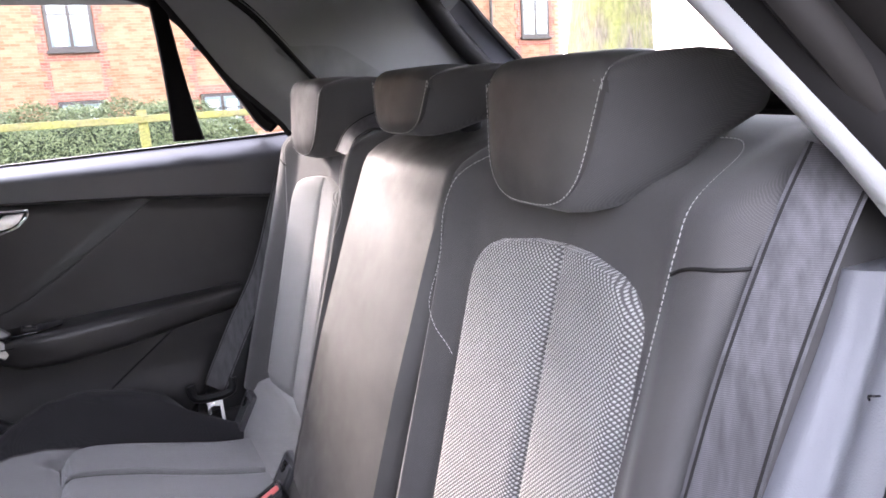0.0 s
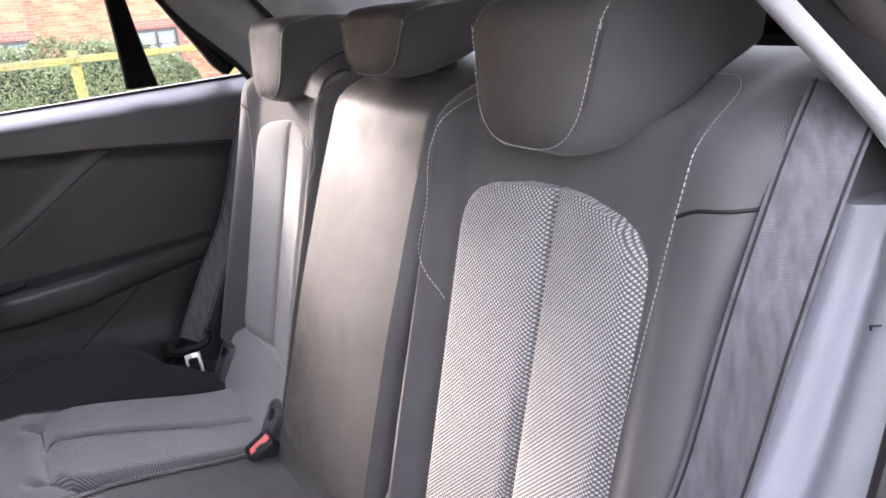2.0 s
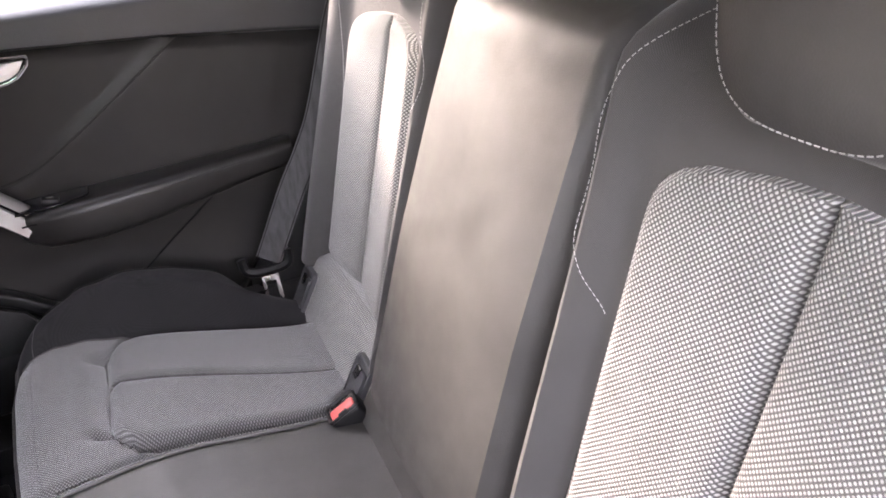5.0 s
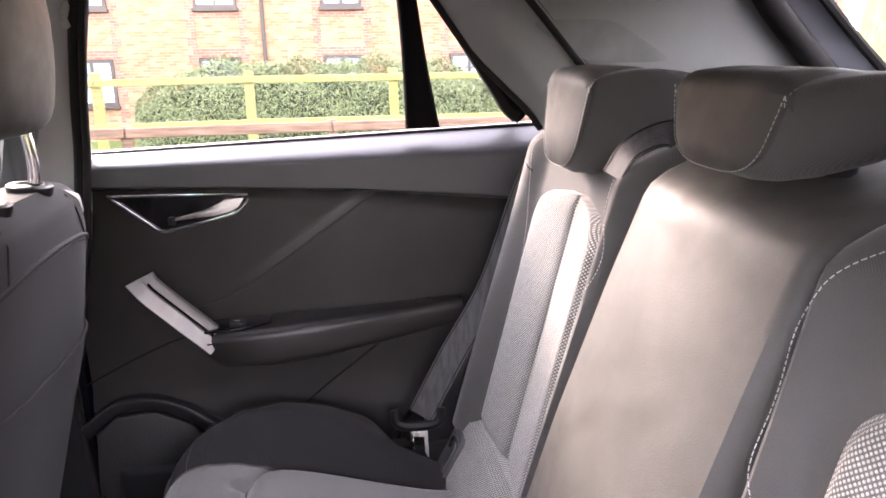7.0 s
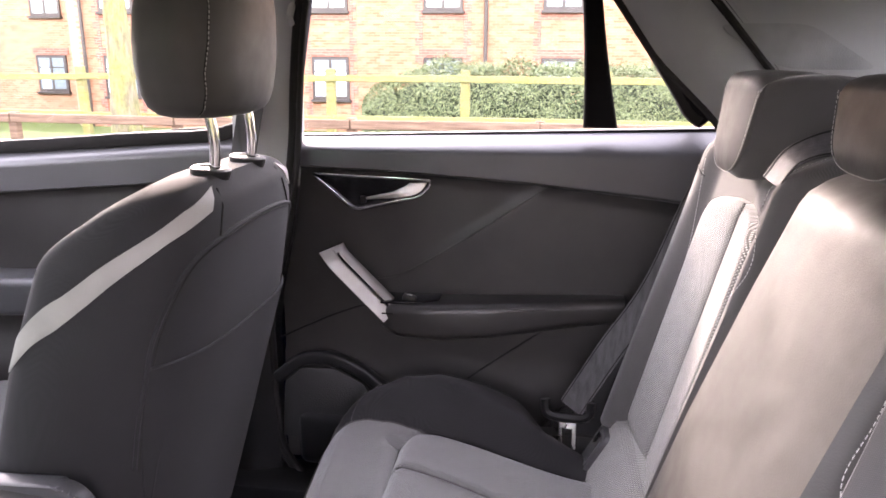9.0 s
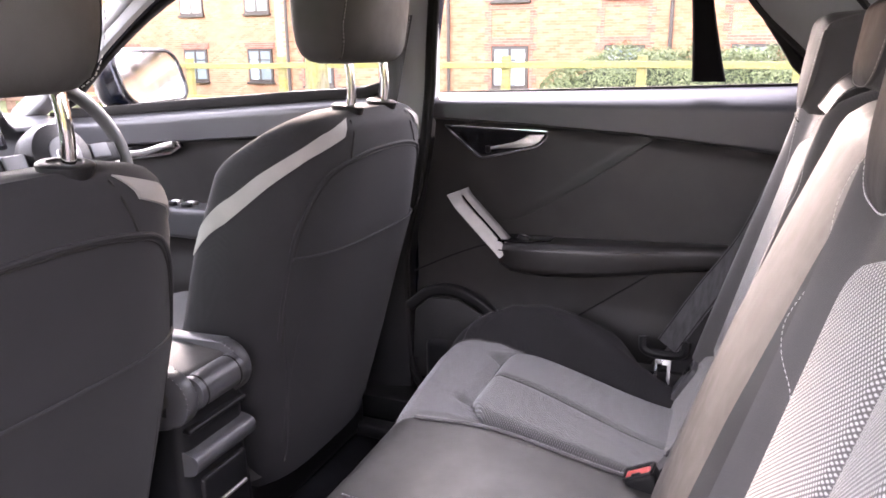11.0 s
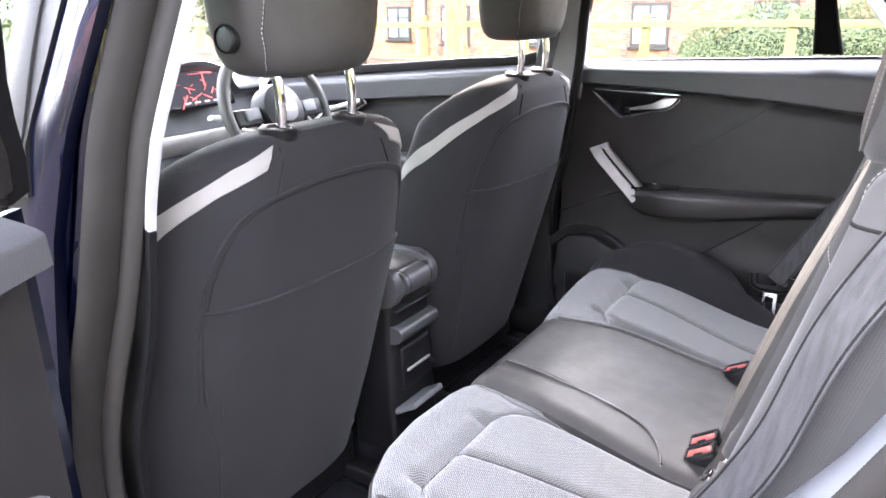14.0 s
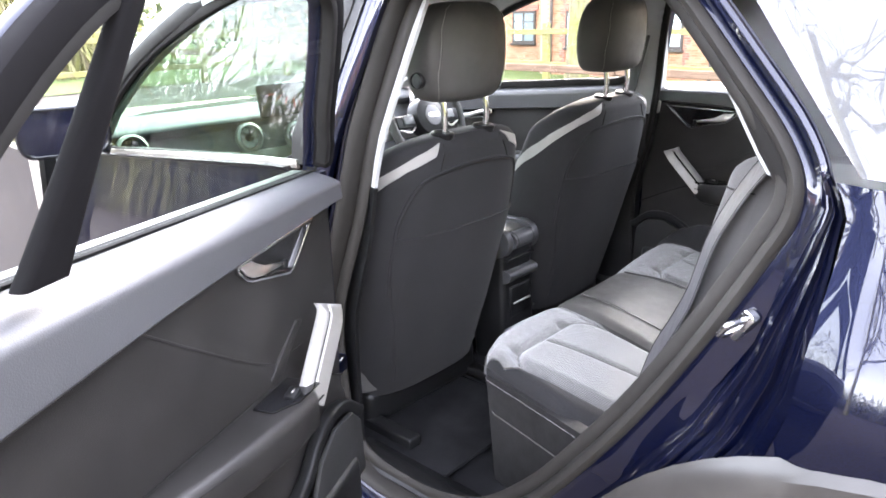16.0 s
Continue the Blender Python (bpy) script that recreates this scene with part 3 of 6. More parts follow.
    if sgn < 0:
        part("skirt_seam", tube([p + Vector((0, 0, -0.075)) + Vector((0, -0.0075, 0)) for p in ring[:14]] + [p + Vector((0.0005, -0.004, -0.075)) for p in ring[15:]], 0.0018, 6), LEATHER, bench)
    ring2 = [seat_top(u, 0.999, sgn * 0.1735, sgn * 0.68) + Vector((0, 0.003, -0.004)) for u in lin(0.02, 0.99, 30)]
    part("skirt_piping", tube(ring2, 0.0025, 6), LEATHER, bench)

# post guides and a trim notch behind the headrests
for x in (-0.347, 0.0, 0.347):
    g = thing("headrest_guide", "black plastic headrest guide with bright post on the backrest top", "guide", "headrest guides", at=(x, -0.135, 1.10))
    for k in (-1, 1):
        part("post", tube([(k * 0.05, 0, -0.03), (k * 0.05, 0.004, 0.045)], 0.006, 10, up=(1, 0, 0)), CHROME, g, "bright steel post")
        part("sleeve", lathe([(0.015, -0.01), (0.015, 0.006), (0.011, 0.010), (0.007, 0.010)], 14, pose(k * 0.05, 0, 0)), TRIMHARD, g)
for sgn in (-1, 1):
    rl = thing("backrest_release", "black backrest release catch with bright edge beside the headrest", "catch", "release catches", at=(sgn * 0.485, -0.185, 1.088))
    part("surround", loft([[(a, b, z) for a, b in rounded(0.055 * k, 0.030 * k, 0.012, 5)] for z, k in ((-0.02, 1.0), (0.002, 1.0), (0.005, 0.94), (0.002, 0.82))]), TRIMHARD, rl)
    part("button", rbox((0, 0, 0.0), (0.07, 0.034, 0.008), 0.003), GLOSSBLACK, rl)
    part("bright_edge", tube([(-0.05, 0.0315, 0.002), (0, 0.033, 0.003), (0.05, 0.0315, 0.002)], 0.0016, 6), CHROME, rl)

# anchor covers between cushion and backrest
for x in (-0.219, -0.498, 0.205, 0.498):
    ob = thing("anchor_cover", "dark grey plastic child seat anchor cover in the seat gap", "cover", "anchor covers", at=(x, 0.100, 0.537))
    ob.rotation_euler = (radians(-62), 0, 0)
    part("frame", loft([[(a, b, z) for a, b in rounded(0.0285 * k, 0.041 * k, 0.010 * k, 6)] for z, k in ((-0.01, 1.0), (0.002, 1.0), (0.006, 0.96), (0.007, 0.90), (0.003, 0.80))]), LEDGE, ob)
    part("flap", loft([[(a, 0.004 + b, z) for a, b in rounded(0.0195 * k, 0.029 * k, 0.006 * k, 6)] for z, k in ((0.0, 1.0), (0.006, 1.0), (0.008, 0.95))]), LEDGE, ob)
    part("finger_slot", rbox((0.004, -0.020, 0.0075), (0.016, 0.014, 0.004), 0.0018), GLOSSBLACK, ob)
    part("catch", rbox((0.004, -0.012, 0.010), (0.012, 0.005, 0.003), 0.001), TRIMHARD, ob)


def buckle(x, y, z, tilt, turn, pair=False):
    ob = thing("seat_belt_buckle", "black seat belt buckle with red button between the cushions", "buckle", "seat belt buckles", at=(x, y, z))
    ob.rotation_euler = (pose(0, 0, 0, tilt, 0, turn) @ pose(0, 0, 0, 0, 0, 90)).to_euler()
    ob.scale = (CAR * 1.15,) * 3
    part("housing", rbox((0, 0, -0.03), (0.042, 0.030, 0.085), 0.007), TRIMHARD, ob)
    part("rim", sweep([(a, b, 0.0125) for a, b in rounded(0.0195, 0.0135, 0.005, 5)], circle(0.0022, 6), (0, 0, 1), True), TRIMHARD, ob)
    part("button", rbox((0, 0.004, 0.012), (0.033, 0.0155, 0.006), 0.003), RED, ob, "red release button")
    part("notch", rbox((0, 0.0125, 0.0135), (0.012, 0.004, 0.006), 0.001), TRIMHARD, ob)
    part("slot", rbox((0, -0.008, 0.0125), (0.026, 0.004, 0.003), 0.001), GLOSSBLACK, ob)
    part("stalk", sweep([(0, 0, -0.07), (0, -0.004, -0.12)], rounded(0.016, 0.004, 0.002, 3)), BELT, ob)
    return ob


buckle(-0.084, 0.126, 0.520, -32, 6)
buckle(-0.124, 0.122, 0.522, -32, 6)
buckle(0.168, 0.130, 0.527, -30, -4)

# belt tongue lying on the offside cushion
tg = thing("seat_belt_tongue", "black and bright metal seat belt tongue hanging by the cushion", "belt tongue", at=(0.578, 0.147, 0.556))
tg.scale = (CAR * 1.18,) * 3
tg.rotation_euler = (radians(14), radians(2), radians(84))
part("grip", tube(smooth_line([(-0.035, 0, 0.022), (-0.03, 0, 0.0), (0, 0, -0.005), (0.03, 0, 0.0), (0.035, 0, 0.022)], 6), 0.008, 8, up=(0, 1, 0)), TRIMHARD, tg)
bmt = bmesh.new()
for c, s in (((-0.0105, 0, -0.035), (0.006, 0.003, 0.045)), ((0.0105, 0, -0.035), (0.006, 0.003, 0.045)), ((0, 0, -0.0555), (0.027, 0.003, 0.008)), ((0, 0, -0.0165), (0.027, 0.003, 0.010))):
    rbox(c, s, 0.001, 1, None, bmt)
part("blade", bmt, STEEL, tg, "bright metal blade")


def belt(name, pts, w, label, side):
    ob = thing(name, label, "seat belt", "rear seat belts")
    line = smooth_line(pts, 10)
    prof = [(-w / 2, -0.0007), (w / 2, -0.0007), (w / 2, 0.0007), (-w / 2, 0.0007)]
    part("webbing", sweep(line, prof, side), BELT, ob)
    for k in (-0.43, 0.43):
        part("selvedge", sweep(line, [(k * w - 0.001, -0.001), (k * w + 0.001, -0.001), (k * w + 0.001, 0.0013), (k * w - 0.001, 0.0013)], side), RUBBER, ob)
    return ob


belt("seat_belt", [(-0.575, -0.115, 1.095), (-0.578, -0.085, 1.055), (-0.579, -0.055, 1.0), (-0.578, -0.03, 0.94), (-0.572, -0.005, 0.85), (-0.567, 0.02, 0.79), (-0.560, 0.06, 0.70), (-0.560, 0.10, 0.54)], 0.046, "black webbing seat belt running down beside the nearside backrest", (-0.55, 0.8, 0.1))
belt("seat_belt", [(0.570, -0.10, 1.06), (0.590, -0.055, 0.98), (0.594, 0.01, 0.80), (0.590, 0.08, 0.68), (0.582, 0.142, 0.568)], 0.047, "black webbing seat belt running down beside the offside backrest", (-0.9, 0.40, 0.1))
belt("seat_belt", [(0.178, -0.14, 1.085), (0.182, -0.10, 1.100), (0.186, -0.06, 1.085), (0.188, -0.04, 1.055)], 0.036, "black webbing middle seat belt at the top of the backrest", (-0.3, 0.9, 0.3))

# ---------- body shell ----------
GRILLE = plastic("grey_grille_mesh", (0.22, 0.225, 0.22), 0.7, 450, 1.0)
def side_x(z):
    """How far the cabin's side stands from the middle at a height (glass plane)."""
    return lerp([(0.2, 0.75), (0.35, 0.762), (0.6, 0.765), (0.9, 0.735), (1.05, 0.715), (1.38, 0.615), (1.46, 0.56)], z)


floor_ob = thing("floor", "black carpeted car floor", "floor", kind="structure")
part("carpet", grid(lambda x, y: Vector((x, y, 0.255 + 0.07 * bumpf(x, 0, 0.13) + 0.004 * noise.noise((x * 9, y * 9, 0)))), lin(-0.68, 0.68, 30), lin(-0.3, 2.1, 40), lambda x, y: Vector((x, y, 0.2))), CARPET, floor_ob)
for x in (-0.42, 0.42):
    mat_ob = thing("floor_mat", "black carpet floor mat in the rear footwell", "floor mat", "floor mats", at=(x, 0.72, 0.268))
    part("mat_body", rbox((0, 0, 0), (0.44, 0.40, 0.012), 0.005), CARPET, mat_ob)
    part("binding", tube([(a, b, 0.004) for a, b in rounded(0.22, 0.20, 0.04, 6)], 0.005, 6, True), CARPET, mat_ob)

# aperture of a rear door (y, z), run round from the pillar's foot
APER = [(0.741, 0.64), (0.737, 0.48), (0.722, 0.375), (0.665, 0.312), (0.56, 0.298), (0.45, 0.306), (0.33, 0.352), (0.214, 0.455), (0.115, 0.58), (0.027, 0.708), (-0.056, 0.854), (-0.118, 0.98), (-0.142, 1.045), (-0.120, 1.098),
        (-0.045, 1.180), (0.030, 1.258), (0.075, 1.300), (0.13, 1.335), (0.20, 1.354), (0.36, 1.360), (0.50, 1.352), (0.565, 1.328), (0.598, 1.275), (0.628, 1.15), (0.655, 1.0), (0.682, 0.86), (0.72, 0.74)]


def aper(off, inset, sgn):
    """The aperture's line, grown by off and moved in by inset."""
    L = smooth_line([(0, y, z) for y, z in APER], 5, True)
    n = len(L)
    out = []
    for i, p in enumerate(L):
        d = (L[(i + 1) % n] - L[i - 1]).normalized()
        o = Vector((0, d.z, -d.y))
        q = p + o * off
        if (q - Vector((0, 0.2, 0.85))).length < (p - Vector((0, 0.2, 0.85))).length and off > 0:
            q = p - o * off
        if sgn > 0:
            q.y -= 0.075 * ss(1.06, 1.14, q.z) * ss(0.30, 0.14, q.y)
        ins = inset + (max(inset, 0.043) - inset) * ss(0.32, 0.20, q.y) * ss(1.09, 1.03, q.z) if sgn < 0 and off > 0.03 else inset
        out.append(Vector((sgn * (side_x(q.z) - ins), q.y, q.z)))
    return out


for sgn in (-1, 1):
    nm = "nearside" if sgn < 0 else "offside"
    frame_ob = thing("door_frame", "navy metallic door opening with black rubber seal, " + nm + " of the car", "door frame", kind="structure")
    rings = [aper(0.020, 0.085, sgn), aper(0.024, 0.075, sgn), aper(0.028, 0.062, sgn), aper(0.034, 0.045, sgn), aper(0.040, 0.036, sgn), aper(0.046, 0.038, sgn), aper(0.050, 0.042, sgn), aper(0.056, 0.040, sgn), aper(0.060, 0.028, sgn), aper(0.063, 0.020, sgn), aper(0.069, 0.021, sgn), aper(0.073, 0.018, sgn), aper(0.076, 0.006, sgn), aper(0.080, 0.0, sgn)]
    part("jamb", loft(rings[3:] if sgn < 0 else rings, cap=False), BLUE, frame_ob, "navy metallic painted jamb")
    seal = sweep(aper(0.026, 0.064, sgn), circle(0.0145, 12, 0.030), (1, 0, 0), True) if sgn < 0 else tube(aper(0.018, 0.072, sgn), 0.0115, 10, True, up=(1, 0, 0))
    part("seal", seal, SEAL if sgn < 0 else RUBBER, frame_ob, "black rubber door seal")
    part("seal_lip", sweep(aper(0.004, 0.084, sgn), circle(0.016, 12, 0.010), (1, 0, 0), True) if sgn < 0 else tube(aper(0.005, 0.086, sgn), 0.006, 8, True, up=(1, 0, 0)), SEAL if sgn < 0 else RUBBER, frame_ob, "black rubber seal lip")

# nearside flank behind the door: quarter, blade panel on the pillar, arch cladding
flank = thing("rear_quarter", "navy metallic rear quarter panel with grey pillar blade and plastic arch", "quarter panel", kind="structure")


def outer(y, z):
    """The car's flank, from the middle: the rear wing swells over the wheel."""
    x = side_x(z) + 0.004
    x += 0.050 * bumpf(z, 0.86, 0.13) * ss(0.05, -0.35, y) + 0.035 * ss(0.95, 0.55, z) * ss(0.1, -0.3, y)
    x += 0.02 * bumpf(z, 0.62, 0.2)
    return x


def edge_y(z):
    """The rear edge of the doorway at a height."""
    return lerp([(0.3, 0.20), (0.5, 0.0), (0.6, -0.12), (0.725, -0.198), (0.822, -0.225), (0.985, -0.236), (1.05, -0.238), (1.08, -0.222), (1.186, -0.130), (1.288, -0.045), (1.38, 0.05)], z)


def quarter(u, z):
    y0 = edge_y(z)
    y = y0 + u * (-1.25 - y0)
    return Vector((-outer(y, z) + 0.010 * (1 - ss(0, 0.05, u)), y, z))


WHEEL = (-0.45, 0.22, 0.53)    # y, z and radius of the arch


def arch_cut(bm):
    kill = [f for f in bm.faces if math.hypot(f.calc_center_median().y - WHEEL[0], f.calc_center_median().z - WHEEL[1]) < WHEEL[2] + 0.045]
    bmesh.ops.delete(bm, geom=kill, context="FACES")
    return bm


part("wing", arch_cut(grid(quarter, [i / 60 for i in range(61)], lin(0.30, 1.085, 64))), BLUE, flank, "navy metallic wing")
part("pillar_blade", grid(lambda u, z: quarter(u, z) + Vector((-0.006, -0.004, 0)), [0.03 + 0.97 * i / 30 for i in range(31)], lin(1.095, 1.36, 20), lambda u, z: quarter(u, z) + Vector((0.006, 0, 0))), BLADE, flank, "grey metallic pillar blade")
def flare(u, z):
    """The painted return between the door seal and the wing, pressed into folds."""
    ya = lerp([(0.40, 0.25), (0.455, 0.214), (0.58, 0.115), (0.708, 0.027), (0.854, -0.056), (0.98, -0.118), (1.045, -0.142), (1.098, -0.134)], z) - 0.050
    yb = edge_y(z) + 0.004
    d = lerp([(0, 0.046), (0.30, 0.043), (0.36, 0.038), (0.40, 0.028), (0.46, 0.026), (0.52, 0.032), (0.58, 0.028), (0.63, 0.014), (0.70, 0.012), (0.76, 0.020), (0.82, 0.017), (0.88, 0.005), (1, -0.004)], u)
    d -= 0.010 * bumpf(z, 0.66, 0.05) * ss(0.2, 0.5, u) + 0.006 * math.sin(z * 19 + u * 5) * math.sin(PI * u)
    return Vector((-(side_x(z) - d), ya + (yb - ya) * u, z))


part("door_return", grid(flare, lin(0, 1, 60), lin(0.42, 1.09, 50), lambda u, z: flare(u, z) + Vector((0.01, 0, 0))), BLUE, flank, "navy metallic folded door return")
arc = [(PI * (0.02 + 0.98 * i / 36)) for i in range(37)]
part("arch_cladding", grid(lambda a, r: Vector((-outer(WHEEL[0] + r * math.cos(a), WHEEL[1] + r * math.sin(a)) - 0.012 + 0.02 * max(0, (r - 0.57) / 0.02) , WHEEL[0] + r * math.cos(a), WHEEL[1] + r * math.sin(a))), arc, [0.515, 0.52, 0.54, 0.57, 0.583, 0.59]), CLAD, flank, "grey plastic wheel arch cladding")
wheel = thing("road_wheel", "black tyre and grey alloy rear wheel under the arch", "wheel", at=(-0.70, -0.52, 0.39))
tm = pose(0, 0, 0, 0, 90, 0)
part("tyre", lathe([(0.21, -0.09), (0.29, -0.10), (0.318, -0.085), (0.325, -0.06), (0.325, 0.06), (0.318, 0.085), (0.29, 0.10), (0.21, 0.09)], 40, tm), RUBBER, wheel)
part("rim", lathe([(0.02, -0.07), (0.06, -0.075), (0.18, -0.06), (0.20, -0.09), (0.215, -0.09), (0.215, 0.09)], 40, tm), SATIN, wheel)

sk = thing("door_striker", "bright steel door striker bolted to the navy pillar", "striker", at=(-0.698, -0.130, 0.878))
sk.scale = (0.8, 0.8, 0.8)
sk.rotation_euler = (0, radians(-35), radians(68))
part("plate", loft([[(a, y, b) for a, b in rounded(0.015 * k, 0.036 * k, 0.012 * k, 6)] for y, k in ((-0.012, 1.0), (0.003, 1.0), (0.005, 0.92))]), STEEL, sk)
part("hoop", tube(smooth_line([(0.0, 0.0, 0.018), (0.0, 0.040, 0.017), (0.0, 0.044, 0.0), (0.0, 0.040, -0.017), (0.0, 0.0, -0.018)], 5), 0.0062, 10, up=(1, 0, 0)), STEEL, sk)
for z in (-0.028, 0.028):
    part("bolt", lathe([(0.006, 0), (0.0055, 0.003), (0.002, 0.004)], 10, pose(0, 0.003, z, -90, 0, 0)), CHROME, sk)

# sill
sill = thing("sill", "black plastic sill trim under the door", "sill", kind="structure")
part("cover", grid(lambda y, v: Vector((lerp([(0, -0.58), (0.5, -0.655), (1, -0.69)], v), y, lerp([(0, 0.27), (0.35, 0.300), (0.8, 0.300), (1, 0.29)], v))), lin(0.30, 0.76, 20), lin(0, 1, 12), lambda y, v: Vector((-0.66, y, 0.22))), TRIMHARD, sill)

part("cover", prism([(0.60, 0.0, 0.20), (0.60, 2.0, 0.20), (0.60, 2.0, 0.33), (0.60, 0.0, 0.33)], (0.16, 0, 0), 0.01), TRIMHARD, sill)
part("foot_wall", prism([(0.725, 0.10, 0.20), (0.725, 0.80, 0.20), (0.725, 0.80, 0.62), (0.725, 0.10, 0.62)], (0.012, 0, 0)), TRIMHARD, sill)
# pillars inside: upper parts pale grey, lower parts black
for sgn in (-1, 1):
    pil = thing("door_pillar", "pale grey and black trimmed middle pillar between the doors", "pillar", kind="structure")

    def bp(u, z, sgn=sgn):
        c = lerp([(0.25, 0.83), (0.66, 0.815), (0.94, 0.735), (1.10, 0.700), (1.25, 0.665), (1.40, 0.63)], z) + (0.025 * ss(0.8, 1.2, z) if sgn > 0 else 0)
        w = lerp([(0.25, 0.085), (0.66, 0.075), (0.94, 0.062), (1.4, 0.056)], z)
        if sgn < 0:
            c, w = c - 0.018, w + 0.018
        return Vector((sgn * (side_x(z) - (0.062 if sgn > 0 else 0.086) - 0.022 * math.cos(u * PI / 2) - 0.02 * ss(1.0, 0.8, z)), c + w * u, z))
    bk = lambda u, z, f=bp, s=sgn: f(u, z) + Vector((s * (0.05 if s > 0 else 0.010), 0, 0))
    part("upper_trim", grid(bp, lin(-1, 1, 14), lin(0.942, 1.42, 20), bk), GREYTRIM, pil, "pale grey upper trim")
    part("lower_trim", grid(lambda u, z, f=bp: f(u, z) + Vector((0, 0, 0)), lin(-1.02, 1.02, 14), lin(0.25, 0.940, 20), bk), TRIMHARD, pil, "black lower trim")
    part("outer_skin", grid(lambda u, z, s=sgn: Vector((s * (side_x(z) + 0.001 - 0.014 * max(0, -u) ** 2.2), lerp([(0.3, 0.800), (0.94, 0.745), (1.36, 0.630)], z) + u * 0.035, z)), lin(-1, 1, 15), lin(0.32, 1.37, 18), lambda u, z, s=sgn: Vector((s * (side_x(z) - 0.03), lerp([(0.3, 0.800), (0.94, 0.745), (1.36, 0.630)], z) + u * 0.03, z))), BLUE, pil, "navy metallic outer skin")
    hk = part("coat_hook", tube(smooth_line([(sgn * 0.590, 0.632, 1.268), (sgn * 0.570, 0.632, 1.265), (sgn * 0.560, 0.634, 1.248), (sgn * 0.570, 0.635, 1.238)], 5), 0.006, 8), GREYTRIM, pil)
    part("front_belt", sweep(smooth_line([(sgn * 0.590, 0.70, 1.20), (sgn * 0.600, 0.75, 1.0), (sgn * 0.61, 0.80, 0.75), (sgn * 0.61, 0.83, 0.45)], 8), [(-0.023, -0.001), (0.023, -0.001), (0.023, 0.001), (-0.023, 0.001)], (1, 0, 0)), BELT, pil, "black webbing front belt")

# rear pillar trim, offside and nearside: pale grey, offside painted darker as shade, with a woven speaker cover
for sgn in (-1, 1):
    cp = thing("rear_pillar", "pale grey rear pillar trim with an inset speaker grille", "pillar", kind="structure")
    front = (lambda z: lerp([(1.05, -0.105), (1.09, -0.075), (1.185, 0.030), (1.29, 0.110), (1.36, 0.165), (1.42, 0.22)], z)) if sgn > 0 else (lambda z: lerp([(1.05, -0.128), (1.09, -0.095), (1.185, -0.018), (1.29, 0.066), (1.36, 0.12), (1.42, 0.17)], z))
    inset = 0.050 if sgn > 0 else 0.114

    def ct(u, z, sgn=sgn, front=front, inset=inset):
        y0 = front(z)
        y1 = lerp([(1.05, -0.60), (1.15, -0.55), (1.24, -0.44), (1.33, -0.35), (1.42, -0.27)], z)
        y = y0 + (y1 - y0) * u
        return Vector((sgn * (side_x(z) - inset - (0.19 * max(0, z - 1.09) if sgn < 0 else 0) - (0.032 if sgn > 0 else 0.010) * ss(0, 0.12, u) - 0.02 * u * u), y, z))
    part("trim_panel", grid(ct, lin(0, 1, 24), lin(1.055, 1.43, 20), lambda u, z, f=ct, s=sgn: f(u, z) + Vector((s * (0.03 if s > 0 else 0.010), 0 if s > 0 else -0.006, 0))), GREYTRIM if sgn < 0 else SHADEDTRIM, cp, "grey trim")
    part("rear_seal", tube([ct(1, z) + Vector((-sgn * 0.010, -0.006, 0)) for z in lin(1.06, 1.41, 16)], 0.021, 10), RUBBER, cp, "black rubber tailgate seal")
    if sgn > 0:
        part("window_edge", tube([ct(0, z) + Vector((sgn * 0.004, 0.004, 0)) for z in lin(1.06, 1.40, 16)], 0.007, 8), RUBBER, cp)
    if sgn < 0:
        def ret(v, z, f=ct):
            p = f(0, z)
            q = p + Vector((-0.022, -0.004, 0))
            return p.lerp(q, v) + Vector((0, 0.008 * math.sin(PI * v), 0))
        part("trim_return", grid(ret, lin(0, 1, 8), lin(1.065, 1.40, 16), lambda v, z, f=ret: f(v, z) - Vector((0, 0.01, 0))), GREYTRIM, cp, "pale grey trim edge")
        def flange(v, z, f=ret):
            p = f(1, z)
            q = Vector((-(side_x(z) - 0.060), p.y - 0.055, z))
            return p.lerp(q, v) + Vector((0, 0.010 * math.sin(PI * v), 0))
        part("seal_flange", grid(flange, lin(0, 1, 8), lin(1.045, 1.40, 16), lambda v, z, f=flange: f(v, z) - Vector((0, 0.01, 0))), RUBBER, cp, "black rubber flange")
    def gr(u, v, f=ct, s=sgn):
        a, b = 2 * u - 1, 2 * v - 1
        m = max(abs(a), abs(b))
        k = m / (abs(a) ** 6 + abs(b) ** 6) ** (1 / 6) if m > 0 else 1
        u, v = (a * k + 1) / 2, (b * k + 1) / 2
        return f(0.22 + 0.27 * u + 0.09 * (1 - v), 1.170 + 0.068 * v) - Vector((s * 0.004, 0, 0))
    part("speaker_grille", grid(gr, lin(0, 1, 25), lin(0, 1, 17), lambda u, v, f=gr, s=sgn: f(u, v) + Vector((s * 0.01, 0, 0))), GRILLE, cp, "woven grey speaker grille")

